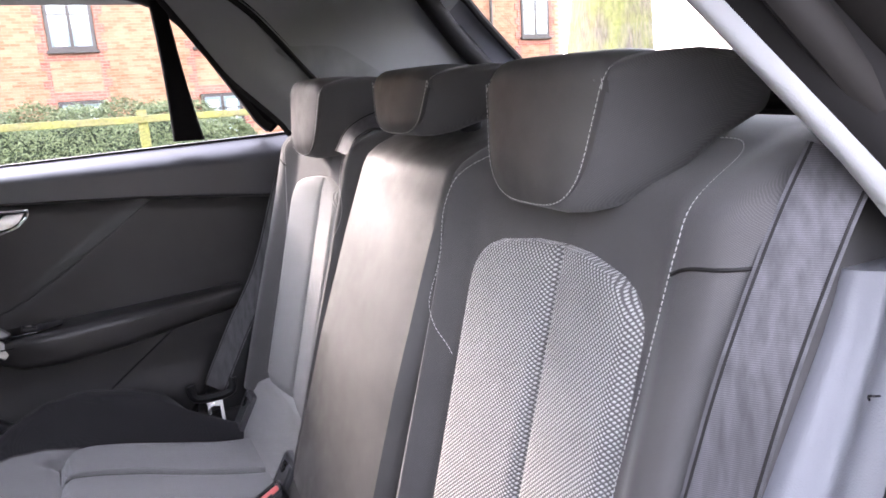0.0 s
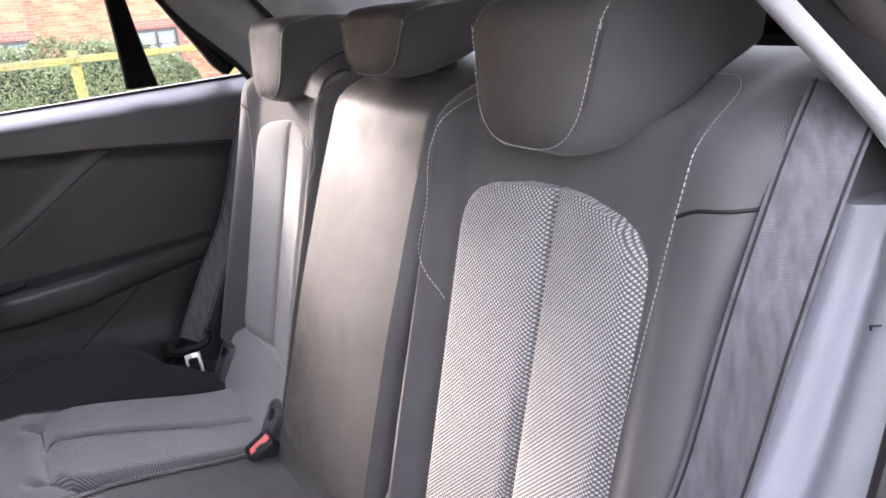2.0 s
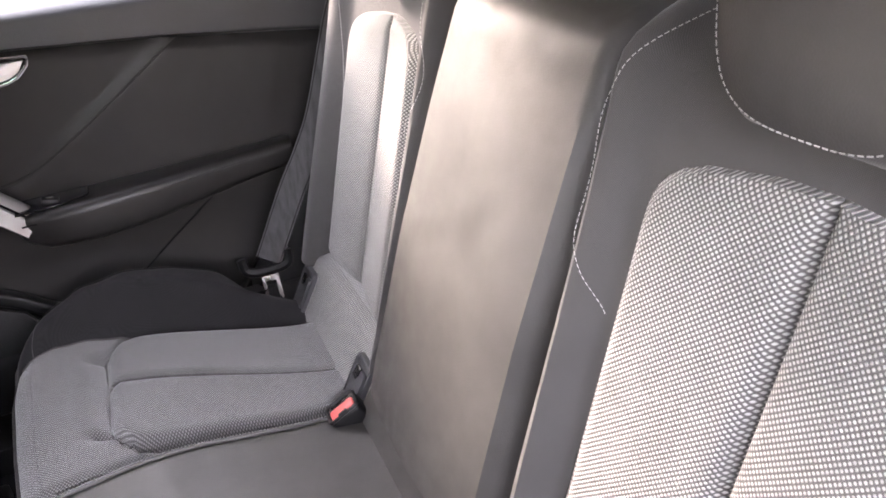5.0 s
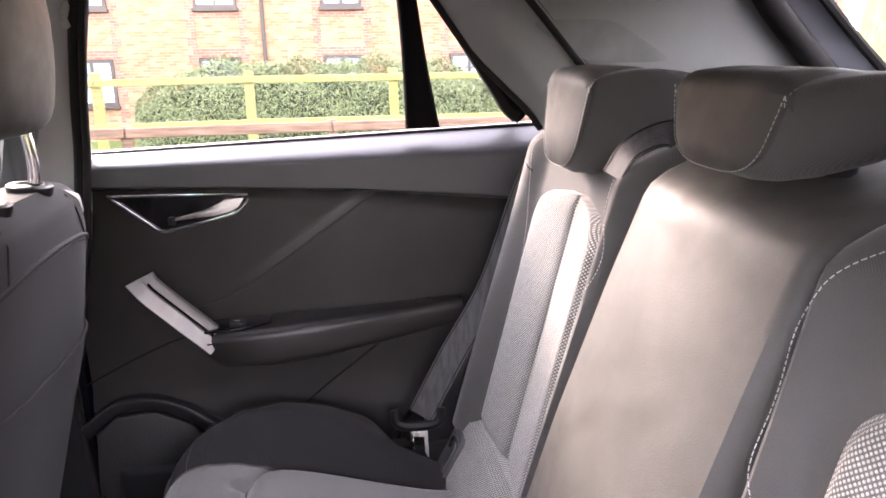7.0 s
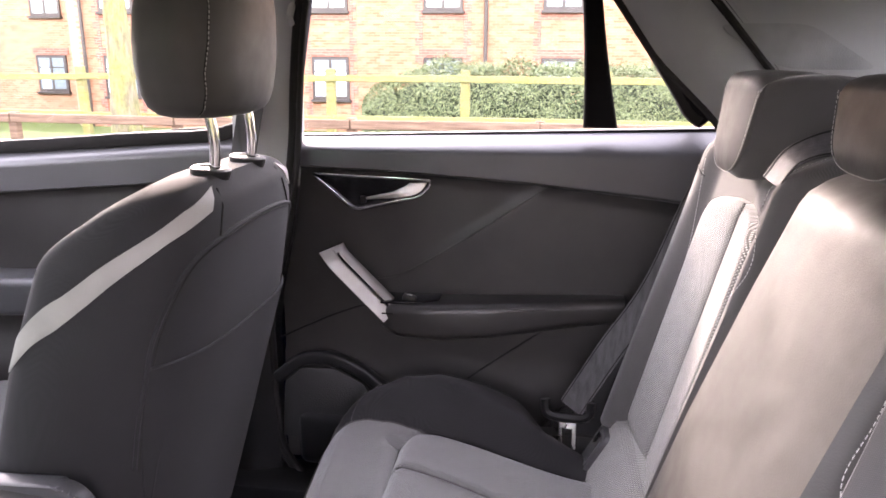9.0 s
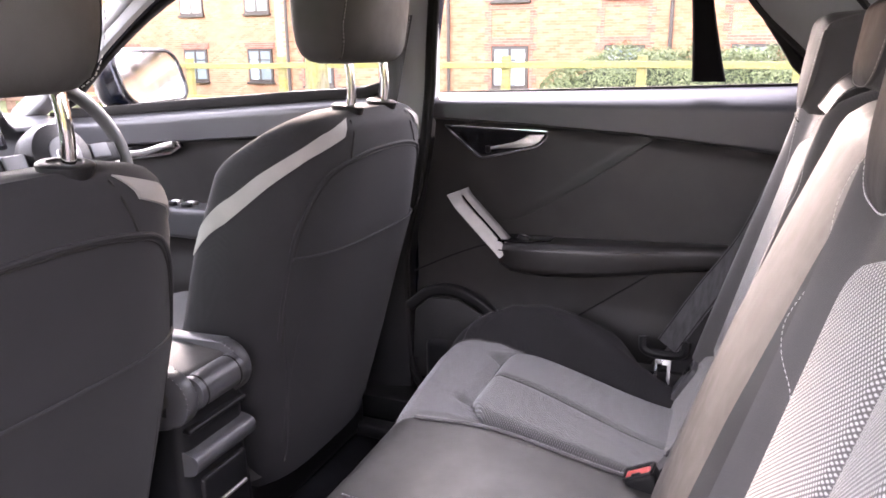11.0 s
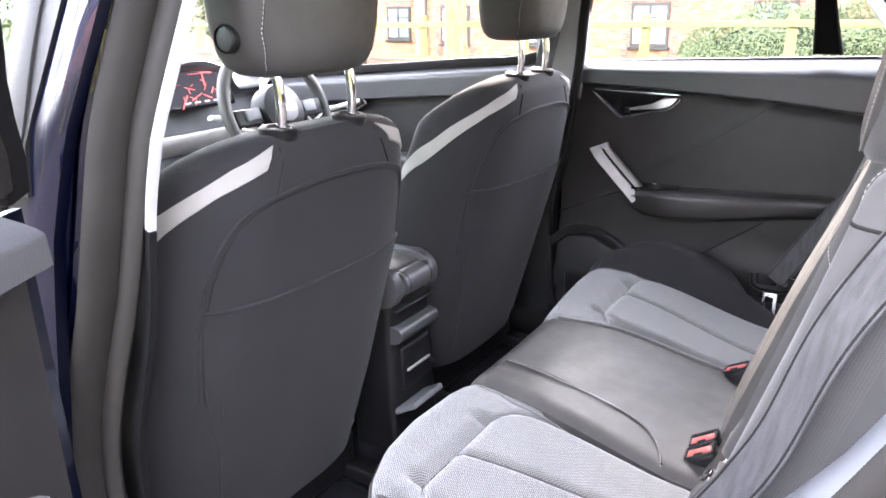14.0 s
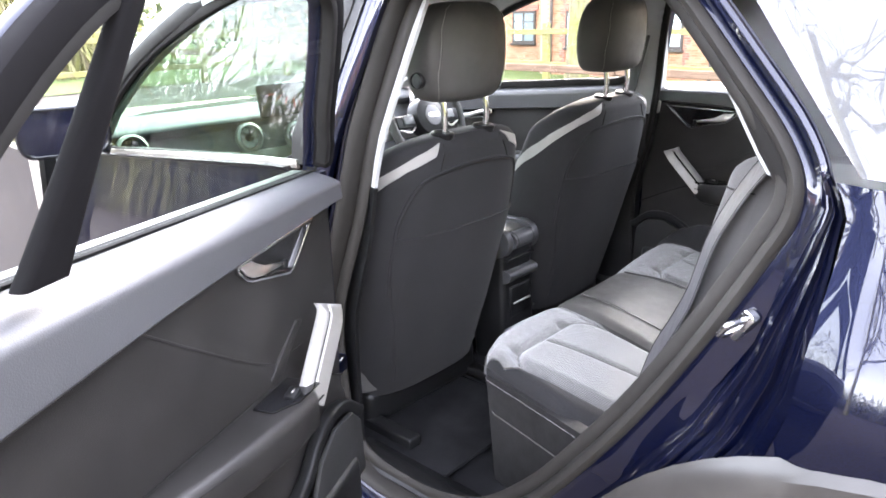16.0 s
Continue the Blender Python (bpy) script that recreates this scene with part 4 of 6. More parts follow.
# lower side trim beside the rear seat
for sgn in (-1, 1):
    lt = thing("side_trim", "grey plastic trim beside the rear seat and wheel arch", "trim", kind="structure")

    def sp(u, v, sgn=sgn):
        z = 0.50 + v * (0.515 if sgn < 0 else 0.55)
        e = lerp([(0.33, 0.36), (0.455, 0.214), (0.58, 0.115), (0.708, 0.027), (0.854, -0.056), (0.98, -0.112), (1.045, -0.13), (1.15, -0.10)], z)
        k = min(1.0, u / 0.8)
        f = max(0.0, (u - 0.8) / 0.2)
        x0, x1 = side_x(z) - (0.088 if sgn < 0 else 0.070), 0.572 if sgn < 0 else 0.590
        y = e - 0.012 + k * lerp([(0.55, 0.015), (0.714, 0.026), (0.87, 0.014), (1.0, 0.008)], z) - 0.014 * bumpf(k, 0.62, 0.16) * ss(0.25, 0.6, v) - 0.11 * f * f
        return Vector((sgn * (x0 + (x1 - x0) * k - 0.012 * math.sqrt(f)), y, z))
    # daylight is painted into the pale nearside panel, shade into the black offside one
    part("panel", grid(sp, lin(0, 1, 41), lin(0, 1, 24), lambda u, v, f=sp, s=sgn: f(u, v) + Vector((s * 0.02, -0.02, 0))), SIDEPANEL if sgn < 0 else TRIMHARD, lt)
    if sgn < 0:
        hp = sp(0.30, 0.86)
        part("hook", tube(smooth_line([hp + Vector(o) for o in ((-0.002, -0.002, 0.001), (-0.001, 0.004, 0.002), (0.002, 0.005, 0.001), (0.002, 0.004, -0.002))], 5), 0.0008, 6), GLOSSBLACK, lt)

# roof lining and roof skin
roof = thing("ceiling", "grey cloth roof lining of the car", "ceiling", kind="structure")
part("lining", grid(lambda x, y: Vector((x, y, 1.425 - 0.10 * abs(x / 0.64) ** 3.5 - 0.10 * ss(-0.1, -0.7, y) - 0.16 * ss(1.1, 1.7, y))), lin(-0.64, 0.64, 24), lin(-0.44, 1.45, 30), lambda x, y: Vector((x, y, 1.47 - 0.09 * abs(x / 0.64) ** 3.5 - 0.10 * ss(-0.1, -0.7, y) - 0.16 * ss(1.1, 1.7, y)))), HEADLINER, roof)
part("roof_skin", grid(lambda x, y: Vector((x, y, 1.495 - 0.085 * abs(x / 0.66) ** 3 - 0.10 * ss(-0.1, -0.8, y) - 0.16 * ss(1.1, 1.75, y))), lin(-0.66, 0.66, 20), lin(-0.52, 1.5, 24)), BLUE, roof, "navy metallic roof skin")

# tailgate with its window, parcel shelf
tail = thing("tailgate", "closed tailgate with rear window and black inner frame", "tailgate", kind="structure")
TG = [(-0.50, 1.128), (0.50, 1.128), (0.560, 1.15), (0.545, 1.32), (0.48, 1.352), (-0.48, 1.352), (-0.545, 1.32), (-0.560, 1.15)]
tgl = lambda x, z: (x, -0.665 + 1.1 * (z - 1.146), z)
loop = smooth_line([tgl(x, z) for x, z in TG], 4, True)
part("window_seal", tube(loop, 0.009, 8, True, up=(0, 1, 0)), RUBBER, tail)
bmw = bmesh.new()
bmw.faces.new([bmw.verts.new(p) for p in loop])
pane = part("window", bmw, GLASS, tail, "clear rear window")
pane.visible_shadow = False
bigl = [Vector((p.x * 1.14, p.y + 0.125, 1.235 + (p.z - 1.235) * 1.15)) for p in loop]
part("frame", loft([bigl, [p + Vector((0, -0.004, 0)) for p in loop]], cap=False), SIDEPANEL, tail, "pale grey inner frame")
part("tailgate_seal", tube([p + Vector((0.006 if p.x > 0 else -0.006, 0.012, 0)) for p in bigl], 0.020, 10, True, up=(0, 1, 0)), RUBBER, tail, "black rubber tailgate seal")
part("lower_panel", prism([(-0.66, -0.70, 1.09), (0.66, -0.70, 1.09), (0.66, -0.86, 0.45), (-0.66, -0.86, 0.45)], (0, -0.04, 0)), TRIMHARD, tail, "black plastic lower panel")
strut = [Vector((0.585, -0.47, 1.27)), Vector((0.590, -0.57, 1.17)), Vector((0.590, -0.64, 1.11))]
part("gas_strut", tube(strut, 0.007, 8), TRIMHARD, tail, "black gas strut")
shelf = thing("parcel_shelf", "black parcel shelf behind the rear seat", "shelf")
part("board", rbox((0, -0.43, 1.045), (1.16, 0.48, 0.025), 0.008), CARPET, shelf)
for s in (-1, 1):
    part("edge_support", sweep(smooth_line([(s * 0.60, -0.17, 1.075), (s * 0.60, -0.40, 1.08), (s * 0.58, -0.66, 1.085)], 6), rounded(0.03, 0.02, 0.008, 3)), GREYTRIM, shelf)
boot = thing("boot_lining", "black carpeted boot sides", "boot", kind="structure")
part("wall", prism([(-0.62, -0.2, 0.4), (-0.62, -0.95, 0.4), (-0.62, -0.86, 1.05), (-0.62, -0.2, 1.05)], (0.02, 0, 0)), CARPET, boot)
part("wall", prism([(0.62, -0.2, 0.4), (0.62, -0.95, 0.4), (0.62, -0.86, 1.05), (0.62, -0.2, 1.05)], (-0.02, 0, 0)), CARPET, boot)

# ---------- doors ----------
HINGE = {-1: Vector((-0.915, 0.762, 0)), 1: Vector((0.80, 0.76, 0))}


def belt_z(y):
    return 1.036 + (0.69 - y) * 0.035


def ledge_z(y):
    return lerp([(-0.2, 0.926), (0.0, 0.948), (0.235, 0.969), (0.48, 0.982), (0.75, 0.990)], y)


def door_rear(z):
    return lerp([(0.33, 0.31), (0.455, 0.17), (0.58, 0.07), (0.708, -0.02), (0.854, -0.105), (0.98, -0.165), (1.045, -0.19), (1.12, -0.19)], z)


def trim_x(y, z):
    """The inner face of a rear door, from the car's middle."""
    zl, zb = ledge_z(y), belt_z(y)
    t = (z - zl) / (zb - zl)
    if t > 0:
        return 0.672 + 0.003 * t + 0.052 * ss(-0.10, 1.9, (z - 1.016) / (zb - 1.016)) * 2 if z > 1.01 else 0.672 + 0.003 * t
    x = 0.683 + 0.012 * ss(0.0, -0.3, t) + 0.008 * bumpf(t, -0.02, 0.05)
    # the upper field falls back in front of the diagonal crease
    cre = 0.75 + (0.5 - y) * 0.69
    x += 0.006 * ss(0.0, 0.012, z - cre) * ss(0.10, 0.25, y)
    x -= 0.012 * ss(0.62, 0.50, z)
    return x


def rear_door(sgn, opened):
    H = HINGE[sgn]
    lab = "open navy rear door seen from inside, black trim with satin handle" if opened else "closed navy rear door with black inner trim and satin pull handle"
    d = thing("door_1" if opened else "door_2", lab, "car door", "rear doors", kind="structure", at=H)
    if opened:
        d.location = Vector((-0.868, 0.795, -0.022)) * CAR + LIFT
        d.rotation_euler = (0, 0, radians(-opened))
    V = lambda x, y, z: Vector((sgn * x, y, z)) - H
    us, vs = lin(0, 1, 60), lin(0, 1, 64)

    def inner(u, v):
        z0 = 0.36
        # heights follow the belt line
        z = z0 + v * (1.05 - z0)
        y = 0.725 + u * (door_rear(z) + 0.02 - 0.725)
        zb = belt_z(y)
        z = z0 + v * (zb - z0)
        y = 0.725 + u * (door_rear(z) + 0.02 - 0.725)
        return V(trim_x(y, z), y, z)
    part("inner_trim", grid(inner, us, vs, lambda u, v: inner(u, v) + Vector((sgn * 0.03, 0, 0))), TRIM, d, "black soft door trim")
    led = lambda y, v: V((trim_x(y, ledge_z(y) + (belt_z(y) - ledge_z(y)) * v) if v > 0.02 else 0.672 + 0.010 * max(0, -0.04 - v) / 0.12) - 0.0035, y, ledge_z(y) + (belt_z(y) - ledge_z(y)) * v + 0.0015)
    part("ledge", grid(led, lin(0.722, -0.165, 44), [-0.08, -0.06, -0.04, -0.02, 0.0] + lin(0.03, 1, 18), lambda y, v: led(y, v) + Vector((sgn * 0.016, 0, -0.004))), LEDGE, d, "black moulded ledge under the window")
    # armrest
    rings = []
    for y, p, zt, zb in ((0.520, 0.02, 0.715, 0.690), (0.505, 0.062, 0.728, 0.682), (0.47, 0.082, 0.735, 0.672), (0.40, 0.080, 0.738, 0.668), (0.30, 0.070, 0.742, 0.674), (0.21, 0.056, 0.746, 0.686), (0.13, 0.044, 0.750, 0.697), (0.05, 0.034, 0.754, 0.706)):
        rings.append([V(0.697 - p / 2 + a, y, (zt + zb) / 2 + b) for a, b in rounded(p / 2 + 0.006, (zt - zb) / 2, min(0.016, max(0.0015, p / 2)), 5)])
    part("armrest", loft(rings), TRIM, d, "black armrest")
    part("armrest_seam", tube(smooth_line([V(0.697 - p, y, z) for y, p, z in ((0.50, 0.081, 0.718), (0.40, 0.083, 0.722), (0.28, 0.071, 0.730), (0.13, 0.048, 0.738))], 6), 0.0014, 6), RUBBER, d)
    sw = part("switch_plate", prism([V(0.624, 0.505, 0.734), V(0.624, 0.44, 0.7365), V(0.645, 0.395, 0.7385), V(0.680, 0.395, 0.7385), V(0.684, 0.505, 0.734)], (0, 0, 0.004), 0.001), GLOSSBLACK, d)
    part("window_switch", rbox(V(0.644, 0.452, 0.742), (0.020, 0.026, 0.012), 0.004, 2, pose(0, 0, 0, 14, 0, 0)), TRIMHARD, sw)
    part("switch_mark", rbox(V(0.642, 0.452, 0.7485), (0.003, 0.012, 0.002), 0.0008, 1), SATIN, sw)
    shelf_ = lambda y, v: V(lerp([(0, 0.722), (0.3, 0.730), (1, 0.775)], v), y, belt_z(y) + lerp([(0, 0.001), (0.3, 0.002), (1, -0.004)], v))
    part("belt_shelf", grid(shelf_, lin(0.725, -0.165, 30), lin(0, 1, 6), lambda y, v: shelf_(y, v) - Vector((0, 0, 0.03))), FRAMEBLACK, d, "black rubber strip under the glass")
    # pull handle
    ln = smooth_line([V(0.652, 0.606, 0.831), V(0.644, 0.596, 0.821), V(0.640, 0.584, 0.808), V(0.636, 0.540, 0.766), V(0.631, 0.483, 0.712)], 8)
    across, inward = Vector((0, -0.737, 0.676)), Vector((-sgn, 0, 0))
    HP = [(a * 0.88, b - 0.50 * a) for a, b in ((-0.0225, -0.006), (-0.0225, 0.003), (-0.0200, 0.0062), (0.0030, 0.0066), (0.0042, 0.0025), (0.0088, 0.0025), (0.0100, 0.0066), (0.0200, 0.0062), (0.0225, 0.003), (0.0225, -0.006))]
    part("pull_handle", loft([[p + across * a + inward * b + Vector((0, -0.676, -0.737)) * 0.40 * a * max(0.0, 1 - i / 10) for a, b in HP] for i, p in enumerate(ln)]), HANDLEMETAL, d, "satin aluminium pull handle")
    part("handle_groove", sweep([p + across * 0.0065 + inward * 0.0006 for p in ln[9:-1]], rounded(0.0022, 0.0016, 0.0006, 2), (1, 0, 0)), GLOSSBLACK, d)
    part("handle_end", rbox(V(0.642, 0.479, 0.706), (0.026, 0.012, 0.038), 0.004, 2, pose(0, 0, 0, 40, 0, 0)), GLOSSBLACK, d)
    RC = [(0.596, 0.800), (0.578, 0.808), (0.474, 0.746), (0.478, 0.734), (0.504, 0.734)]
    if opened:
        part("handle_recess", prism([V(trim_x(y, z) - 0.0015, y, z) for y, z in RC], (sgn * 0.008, 0, 0), 0.001), TRIM, d, "dark recess behind the handle")
    # lever bezel, bowl and lever
    A = [(0.652, 0.967), (0.420, 0.961), (0.424, 0.947), (0.441, 0.931), (0.455, 0.925), (0.562, 0.900), (0.576, 0.903)]
    fine = []
    for i, p in enumerate(A):
        q = A[(i + 1) % len(A)]
        fine += [(p[0] + (q[0] - p[0]) * k / 8, p[1] + (q[1] - p[1]) * k / 8) for k in range(8)]
    bx = lambda y, z: min(trim_x(y, z), trim_x(y, z - 0.012), trim_x(y, z + 0.006))
    part("lever_bezel", sweep([V(bx(y, z) - 0.003, y, z) for y, z in fine], rounded(0.0027, 0.0040, 0.0012, 3), (1, 0, 0), True), CHROME, d, "chrome bezel")
    cy, cz = 0.54, 0.938
    rings = []
    for k, dp in ((1.0, 0.0008), (0.9, 0.001), (0.7, 0.0012), (0.4, 0.0012), (0.1, 0.0012)):
        rings.append([V(bx(cy + (y - cy) * k, cz + (z - cz) * k) - dp, cy + (y - cy) * k, cz + (z - cz) * k) for y, z in fine])
    part("lever_bowl", loft(rings), GLOSSBLACK, d, "gloss black bowl")
    LV = [(0.427, 0.955), (0.460, 0.9545), (0.474, 0.944), (0.494, 0.936), (0.546, 0.9240), (0.546, 0.9195), (0.500, 0.9245), (0.475, 0.9265), (0.452, 0.9310), (0.438, 0.9390)]
    part("lever", prism([V(bx(y, z) - 0.0055 - 0.22 * (0.958 - z) * ss(0.57, 0.45, y), y, z) for y, z in LV], (sgn * 0.005, 0, 0), 0.0012), SATIN, d, "satin aluminium lever")
    part("lever_pivot", rbox(V(bx(0.55, 0.918) - 0.003, 0.552, 0.919), (0.012, 0.012, 0.014), 0.003), TRIMHARD, d)
    # crease
    part("crease", sweep([V(trim_x(y, z) - 0.0012, y, z) for y, z in [(p.x, p.y) for p in smooth_line([(0.195, 0.958, 0), (0.30, 0.885, 0), (0.40, 0.818, 0), (0.48, 0.772, 0), (0.54, 0.760, 0), (0.60, 0.758, 0)], 5)]], rounded(0.0022, 0.0012, 0.001, 2), (1, 0, 0)), TRIM, d)
    part("lower_crease", tube(smooth_line([V(trim_x(y, z) - 0.001, y, z) for y, z in ((0.735, 0.622), (0.65, 0.665), (0.57, 0.70), (0.53, 0.708))], 6), 0.002, 6), RUBBER, d)
    part("rear_crease", tube(smooth_line([V(trim_x(y, z) - 0.001, y, z) for y, z in ((0.165, 0.70), (0.22, 0.655), (0.30, 0.595), (0.38, 0.535))], 6), 0.002, 6), RUBBER, d)
    # pocket and speaker
    po = smooth_line([V(trim_x(y, z) - 0.016, y, z) for y, z in ((0.735, 0.545), (0.68, 0.586), (0.62, 0.592), (0.56, 0.570), (0.50, 0.532), (0.40, 0.50))], 8)
    part("pocket_rim", sweep(po, rounded(0.013, 0.012, 0.007, 4), (1, 0, 0)), TRIMHARD, d, "black pocket rim")
    part("speaker_grille", prism([V(0.655, y, z) for y, z in ((0.715, 0.54), (0.68, 0.575), (0.61, 0.58), (0.55, 0.55), (0.52, 0.50), (0.52, 0.42), (0.725, 0.42))], (sgn * 0.01, 0, 0), 0.003), plastic("black_grille_" + ("a" if sgn < 0 else "b"), (0.012, 0.012, 0.012), 0.6, 300, 1.0), d, "black speaker grille")
    part("pocket", rbox(V(0.67, 0.44, 0.42), (0.05, 0.50, 0.12), 0.02), TRIMHARD, d)
    # outer skin and edges
    def skin(u, v):
        z = 0.33 + v * (1.03 - 0.33)
        y = 0.755 + u * (door_rear(z) - 0.01 - 0.755)
        return V(outer(y, z) + 0.002, y, z)
    part("outer_skin", grid(skin, lin(0, 1, 30), lin(0, 1, 24), lambda u, v: V(0.715, (skin(u, v) + H).y, (skin(u, v) + H).z)), BLUE, d, "navy metallic outer skin")
    # window: frame, divider, panes
    W = [(0.682, 1.040), (0.685, 1.15), (0.672, 1.27), (0.655, 1.322), (0.60, 1.343), (0.40, 1.350), (0.24, 1.346), (0.155, 1.325), (0.095, 1.280), (0.03, 1.19), (-0.032, 1.100), (-0.040, 1.070), (0.2, 1.060), (0.45, 1.050)] if sgn > 0 else \
        [(0.690, 1.040), (0.665, 1.15), (0.632, 1.27), (0.605, 1.322), (0.55, 1.343), (0.38, 1.352), (0.235, 1.346), (0.158, 1.325), (0.080, 1.265), (-0.010, 1.165), (-0.086, 1.098), (-0.11, 1.070), (0.2, 1.060), (0.45, 1.050)]
    L = [V(side_x(z) - 0.020, y, z) for _, y, z in smooth_line([(0, a, b) for a, b in W], 4, True)]
    bmp = bmesh.new()
    bmp.faces.new([bmp.verts.new(p) for p in L])
    pn = part("window_pane", bmp, GLASS, d, "clear glass", smooth=False)
    pn.visible_shadow = False
    ls = [p for p in L if (p + H).z > belt_z((p + H).y) + 0.016]
    k1 = max(range(len(ls)), key=lambda i: (ls[i] - ls[i - 1]).length)
    part("frame_seal", sweep(ls[k1:] + ls[:k1], rounded(0.010, 0.010, 0.004, 3), (1, 0, 0)), RUBBER, d, "black rubber frame seal")
    Lo = [p + (p - V(0.7, 0.3, 1.19)).normalized() * 0.022 + Vector((sgn * 0.012, 0, 0)) for p in L]
    top = [p for p in Lo if (p + H).z > belt_z((p + H).y) + 0.012]
    k1 = max(range(len(top)), key=lambda i: (top[i] - top[i - 1]).length)
    top = top[k1:] + top[:k1]
    part("window_frame", sweep(top, rounded(0.016, 0.016, 0.005, 3), (1, 0, 0)), FRAMEBLACK, d, "black inner window frame")
    part("outer_frame", sweep([p + Vector((sgn * 0.022, 0, 0)) for p in top], rounded(0.017, 0.012, 0.005, 3), (1, 0, 0)), BLUE, d, "navy metallic outer frame")
    a, b = ((0.150, 1.340), (0.113, 1.066)) if sgn > 0 else ((0.180, 1.345), (0.082, belt_z(0.08) + 0.004))
    nb = 8
    bmd = bmesh.new()
    rg = []
    for k in range(nb + 1):
        t = k / nb
        y, z = a[0] + (b[0] - a[0]) * t, a[1] + (b[1] - a[1]) * t
        w = 0.015 + 0.015 * t ** 2
        rg.append([V(side_x(z) - 0.026 + p, y + q, z) for p, q in rounded(0.012, w, 0.008, 4)])
    part("divider", loft(rg, bmd), FRAMEBLACK, d, "black window divider")
    part("hinge_strap", rbox(V(0.73, 0.77, 0.62), (0.03, 0.05, 0.035), 0.006), BLUE, d)
    return d


rear_door(1, 0)
rear_door(-1, 65.4)


def front_door(sgn):
    d = thing("door_3" if sgn > 0 else "door_4", "closed navy front door with black inner trim" if sgn > 0 else "closed navy front door with green-tinted window", "car door", "front doors", kind="structure")
    drop = 0.0 if sgn > 0 else 0.056
    bz = lambda y: lerp([(0.8, 1.040), (0.90, 1.034), (1.30, 1.0), (1.64, 0.971), (2.0, 0.94)], y) - drop
    lz = lambda y: bz(y) - 0.075

    def tx(y, z):
        t = (z - lz(y)) / 0.075
        if t > 0:
            return 0.674 + 0.05 * ss(0.5, 1.0, t) ** 1.5
        return 0.684 + 0.012 * ss(0, -0.3, t) - 0.03 * ss(0.62, 0.5, z)
    f = lambda y, v: Vector((sgn * tx(y, 0.35 + v * (bz(y) - 0.35)), y, 0.35 + v * (bz(y) - 0.35)))
    part("inner_trim", grid(f, lin(0.80, 1.98, 40), lin(0, 1, 44), lambda y, v: f(y, v) + Vector((sgn * 0.03, 0, 0))), TRIM, d, "black soft door trim")
    g = lambda y, v: Vector((sgn * ((tx(y, lz(y) + 0.075 * v) if v > 0.01 else 0.674) - 0.003), y, lz(y) + 0.075 * v + 0.001))
    part("ledge", grid(g, lin(0.80, 1.98, 30), [-0.15, -0.08] + lin(0.0, 1, 14), lambda y, v: g(y, v) + Vector((sgn * 0.01, 0, -0.004))), LEDGE, d, "black moulded ledge")
    fsh = lambda y, v: Vector((sgn * lerp([(0, 0.720), (0.3, 0.728), (1, 0.775)] if sgn > 0 else [(0, 0.700), (0.3, 0.706), (1, 0.714)], v), y, bz(y) + 0.001 - 0.004 * v))
    part("belt_shelf", grid(fsh, lin(0.80, 1.95, 20), lin(0, 1, 5), lambda y, v: fsh(y, v) - Vector((0, 0, 0.03))), FRAMEBLACK, d, "black rubber strip under the glass")
    A = [(1.665, 0.912), (1.40, 0.905), (1.385, 0.892), (1.42, 0.872), (1.575, 0.850), (1.60, 0.853)]
    P = [Vector((sgn * 0.679, y, z)) for y, z in A]
    fine = []
    for i, p in enumerate(P):
        q = P[(i + 1) % len(P)]
        fine += [p + (q - p) * k / 5 for k in range(5)]
    part("lever_bezel", sweep(fine, rounded(0.004, 0.003, 0.0015, 3), (1, 0, 0), True), CHROME, d, "chrome bezel")
    part("lever_bowl", prism([p + Vector((sgn * 0.002, 0, 0)) for p in P], (sgn * 0.01, 0, 0)), GLOSSBLACK, d, smooth=False)
    part("lever", sweep(smooth_line([(sgn * 0.674, 1.56, 0.866), (sgn * 0.666, 1.50, 0.873), (sgn * 0.667, 1.43, 0.893), (sgn * 0.674, 1.405, 0.898)], 6), rounded(0.008, 0.006, 0.004, 4), (1, 0, 0)), SATIN, d, "satin aluminium lever")
    for k in range(3):
        part("lock_switch", rbox((sgn * 0.677, 1.60 - 0.022 * k, 0.892 - 0.008 * k), (0.008, 0.016, 0.012), 0.002), TRIMHARD, d)
    rings = [[(sgn * (0.697 - p / 2 + a), y, z + b) for a, b in rounded(p / 2 + 0.006, 0.04, min(0.016, p / 2), 5)] for y, p, z in ((1.62, 0.02, 0.70), (1.58, 0.07, 0.70), (1.3, 0.085, 0.705), (1.0, 0.075, 0.72), (0.85, 0.03, 0.735))]
    part("armrest", loft(rings), LEDGE, d, "black armrest")
    for k in range(4):
        part("window_switch", rbox((sgn * (0.640 + 0.022 * (k % 2)), 1.40 - 0.05 * (k // 2), 0.748), (0.016, 0.03, 0.012), 0.004), SATIN if k % 2 else TRIMHARD, d)
    part("pull_handle", sweep(smooth_line([(sgn * 0.657, 1.66, 0.80), (sgn * 0.640, 1.62, 0.785), (sgn * 0.625, 1.50, 0.72)], 6), rounded(0.017, 0.0085, 0.005, 4), (1, 0, 0)), SATIN, d, "satin aluminium pull handle")
    fsk = lambda y, v: Vector((sgn * (outer(0.3, 0.33 + v * (bz(y) - 0.334)) + 0.003), y, 0.33 + v * (bz(y) - 0.334)))
    part("outer_skin", grid(fsk, lin(0.80, 1.95, 20), lin(0, 1, 30)), BLUE, d, "navy metallic outer skin")
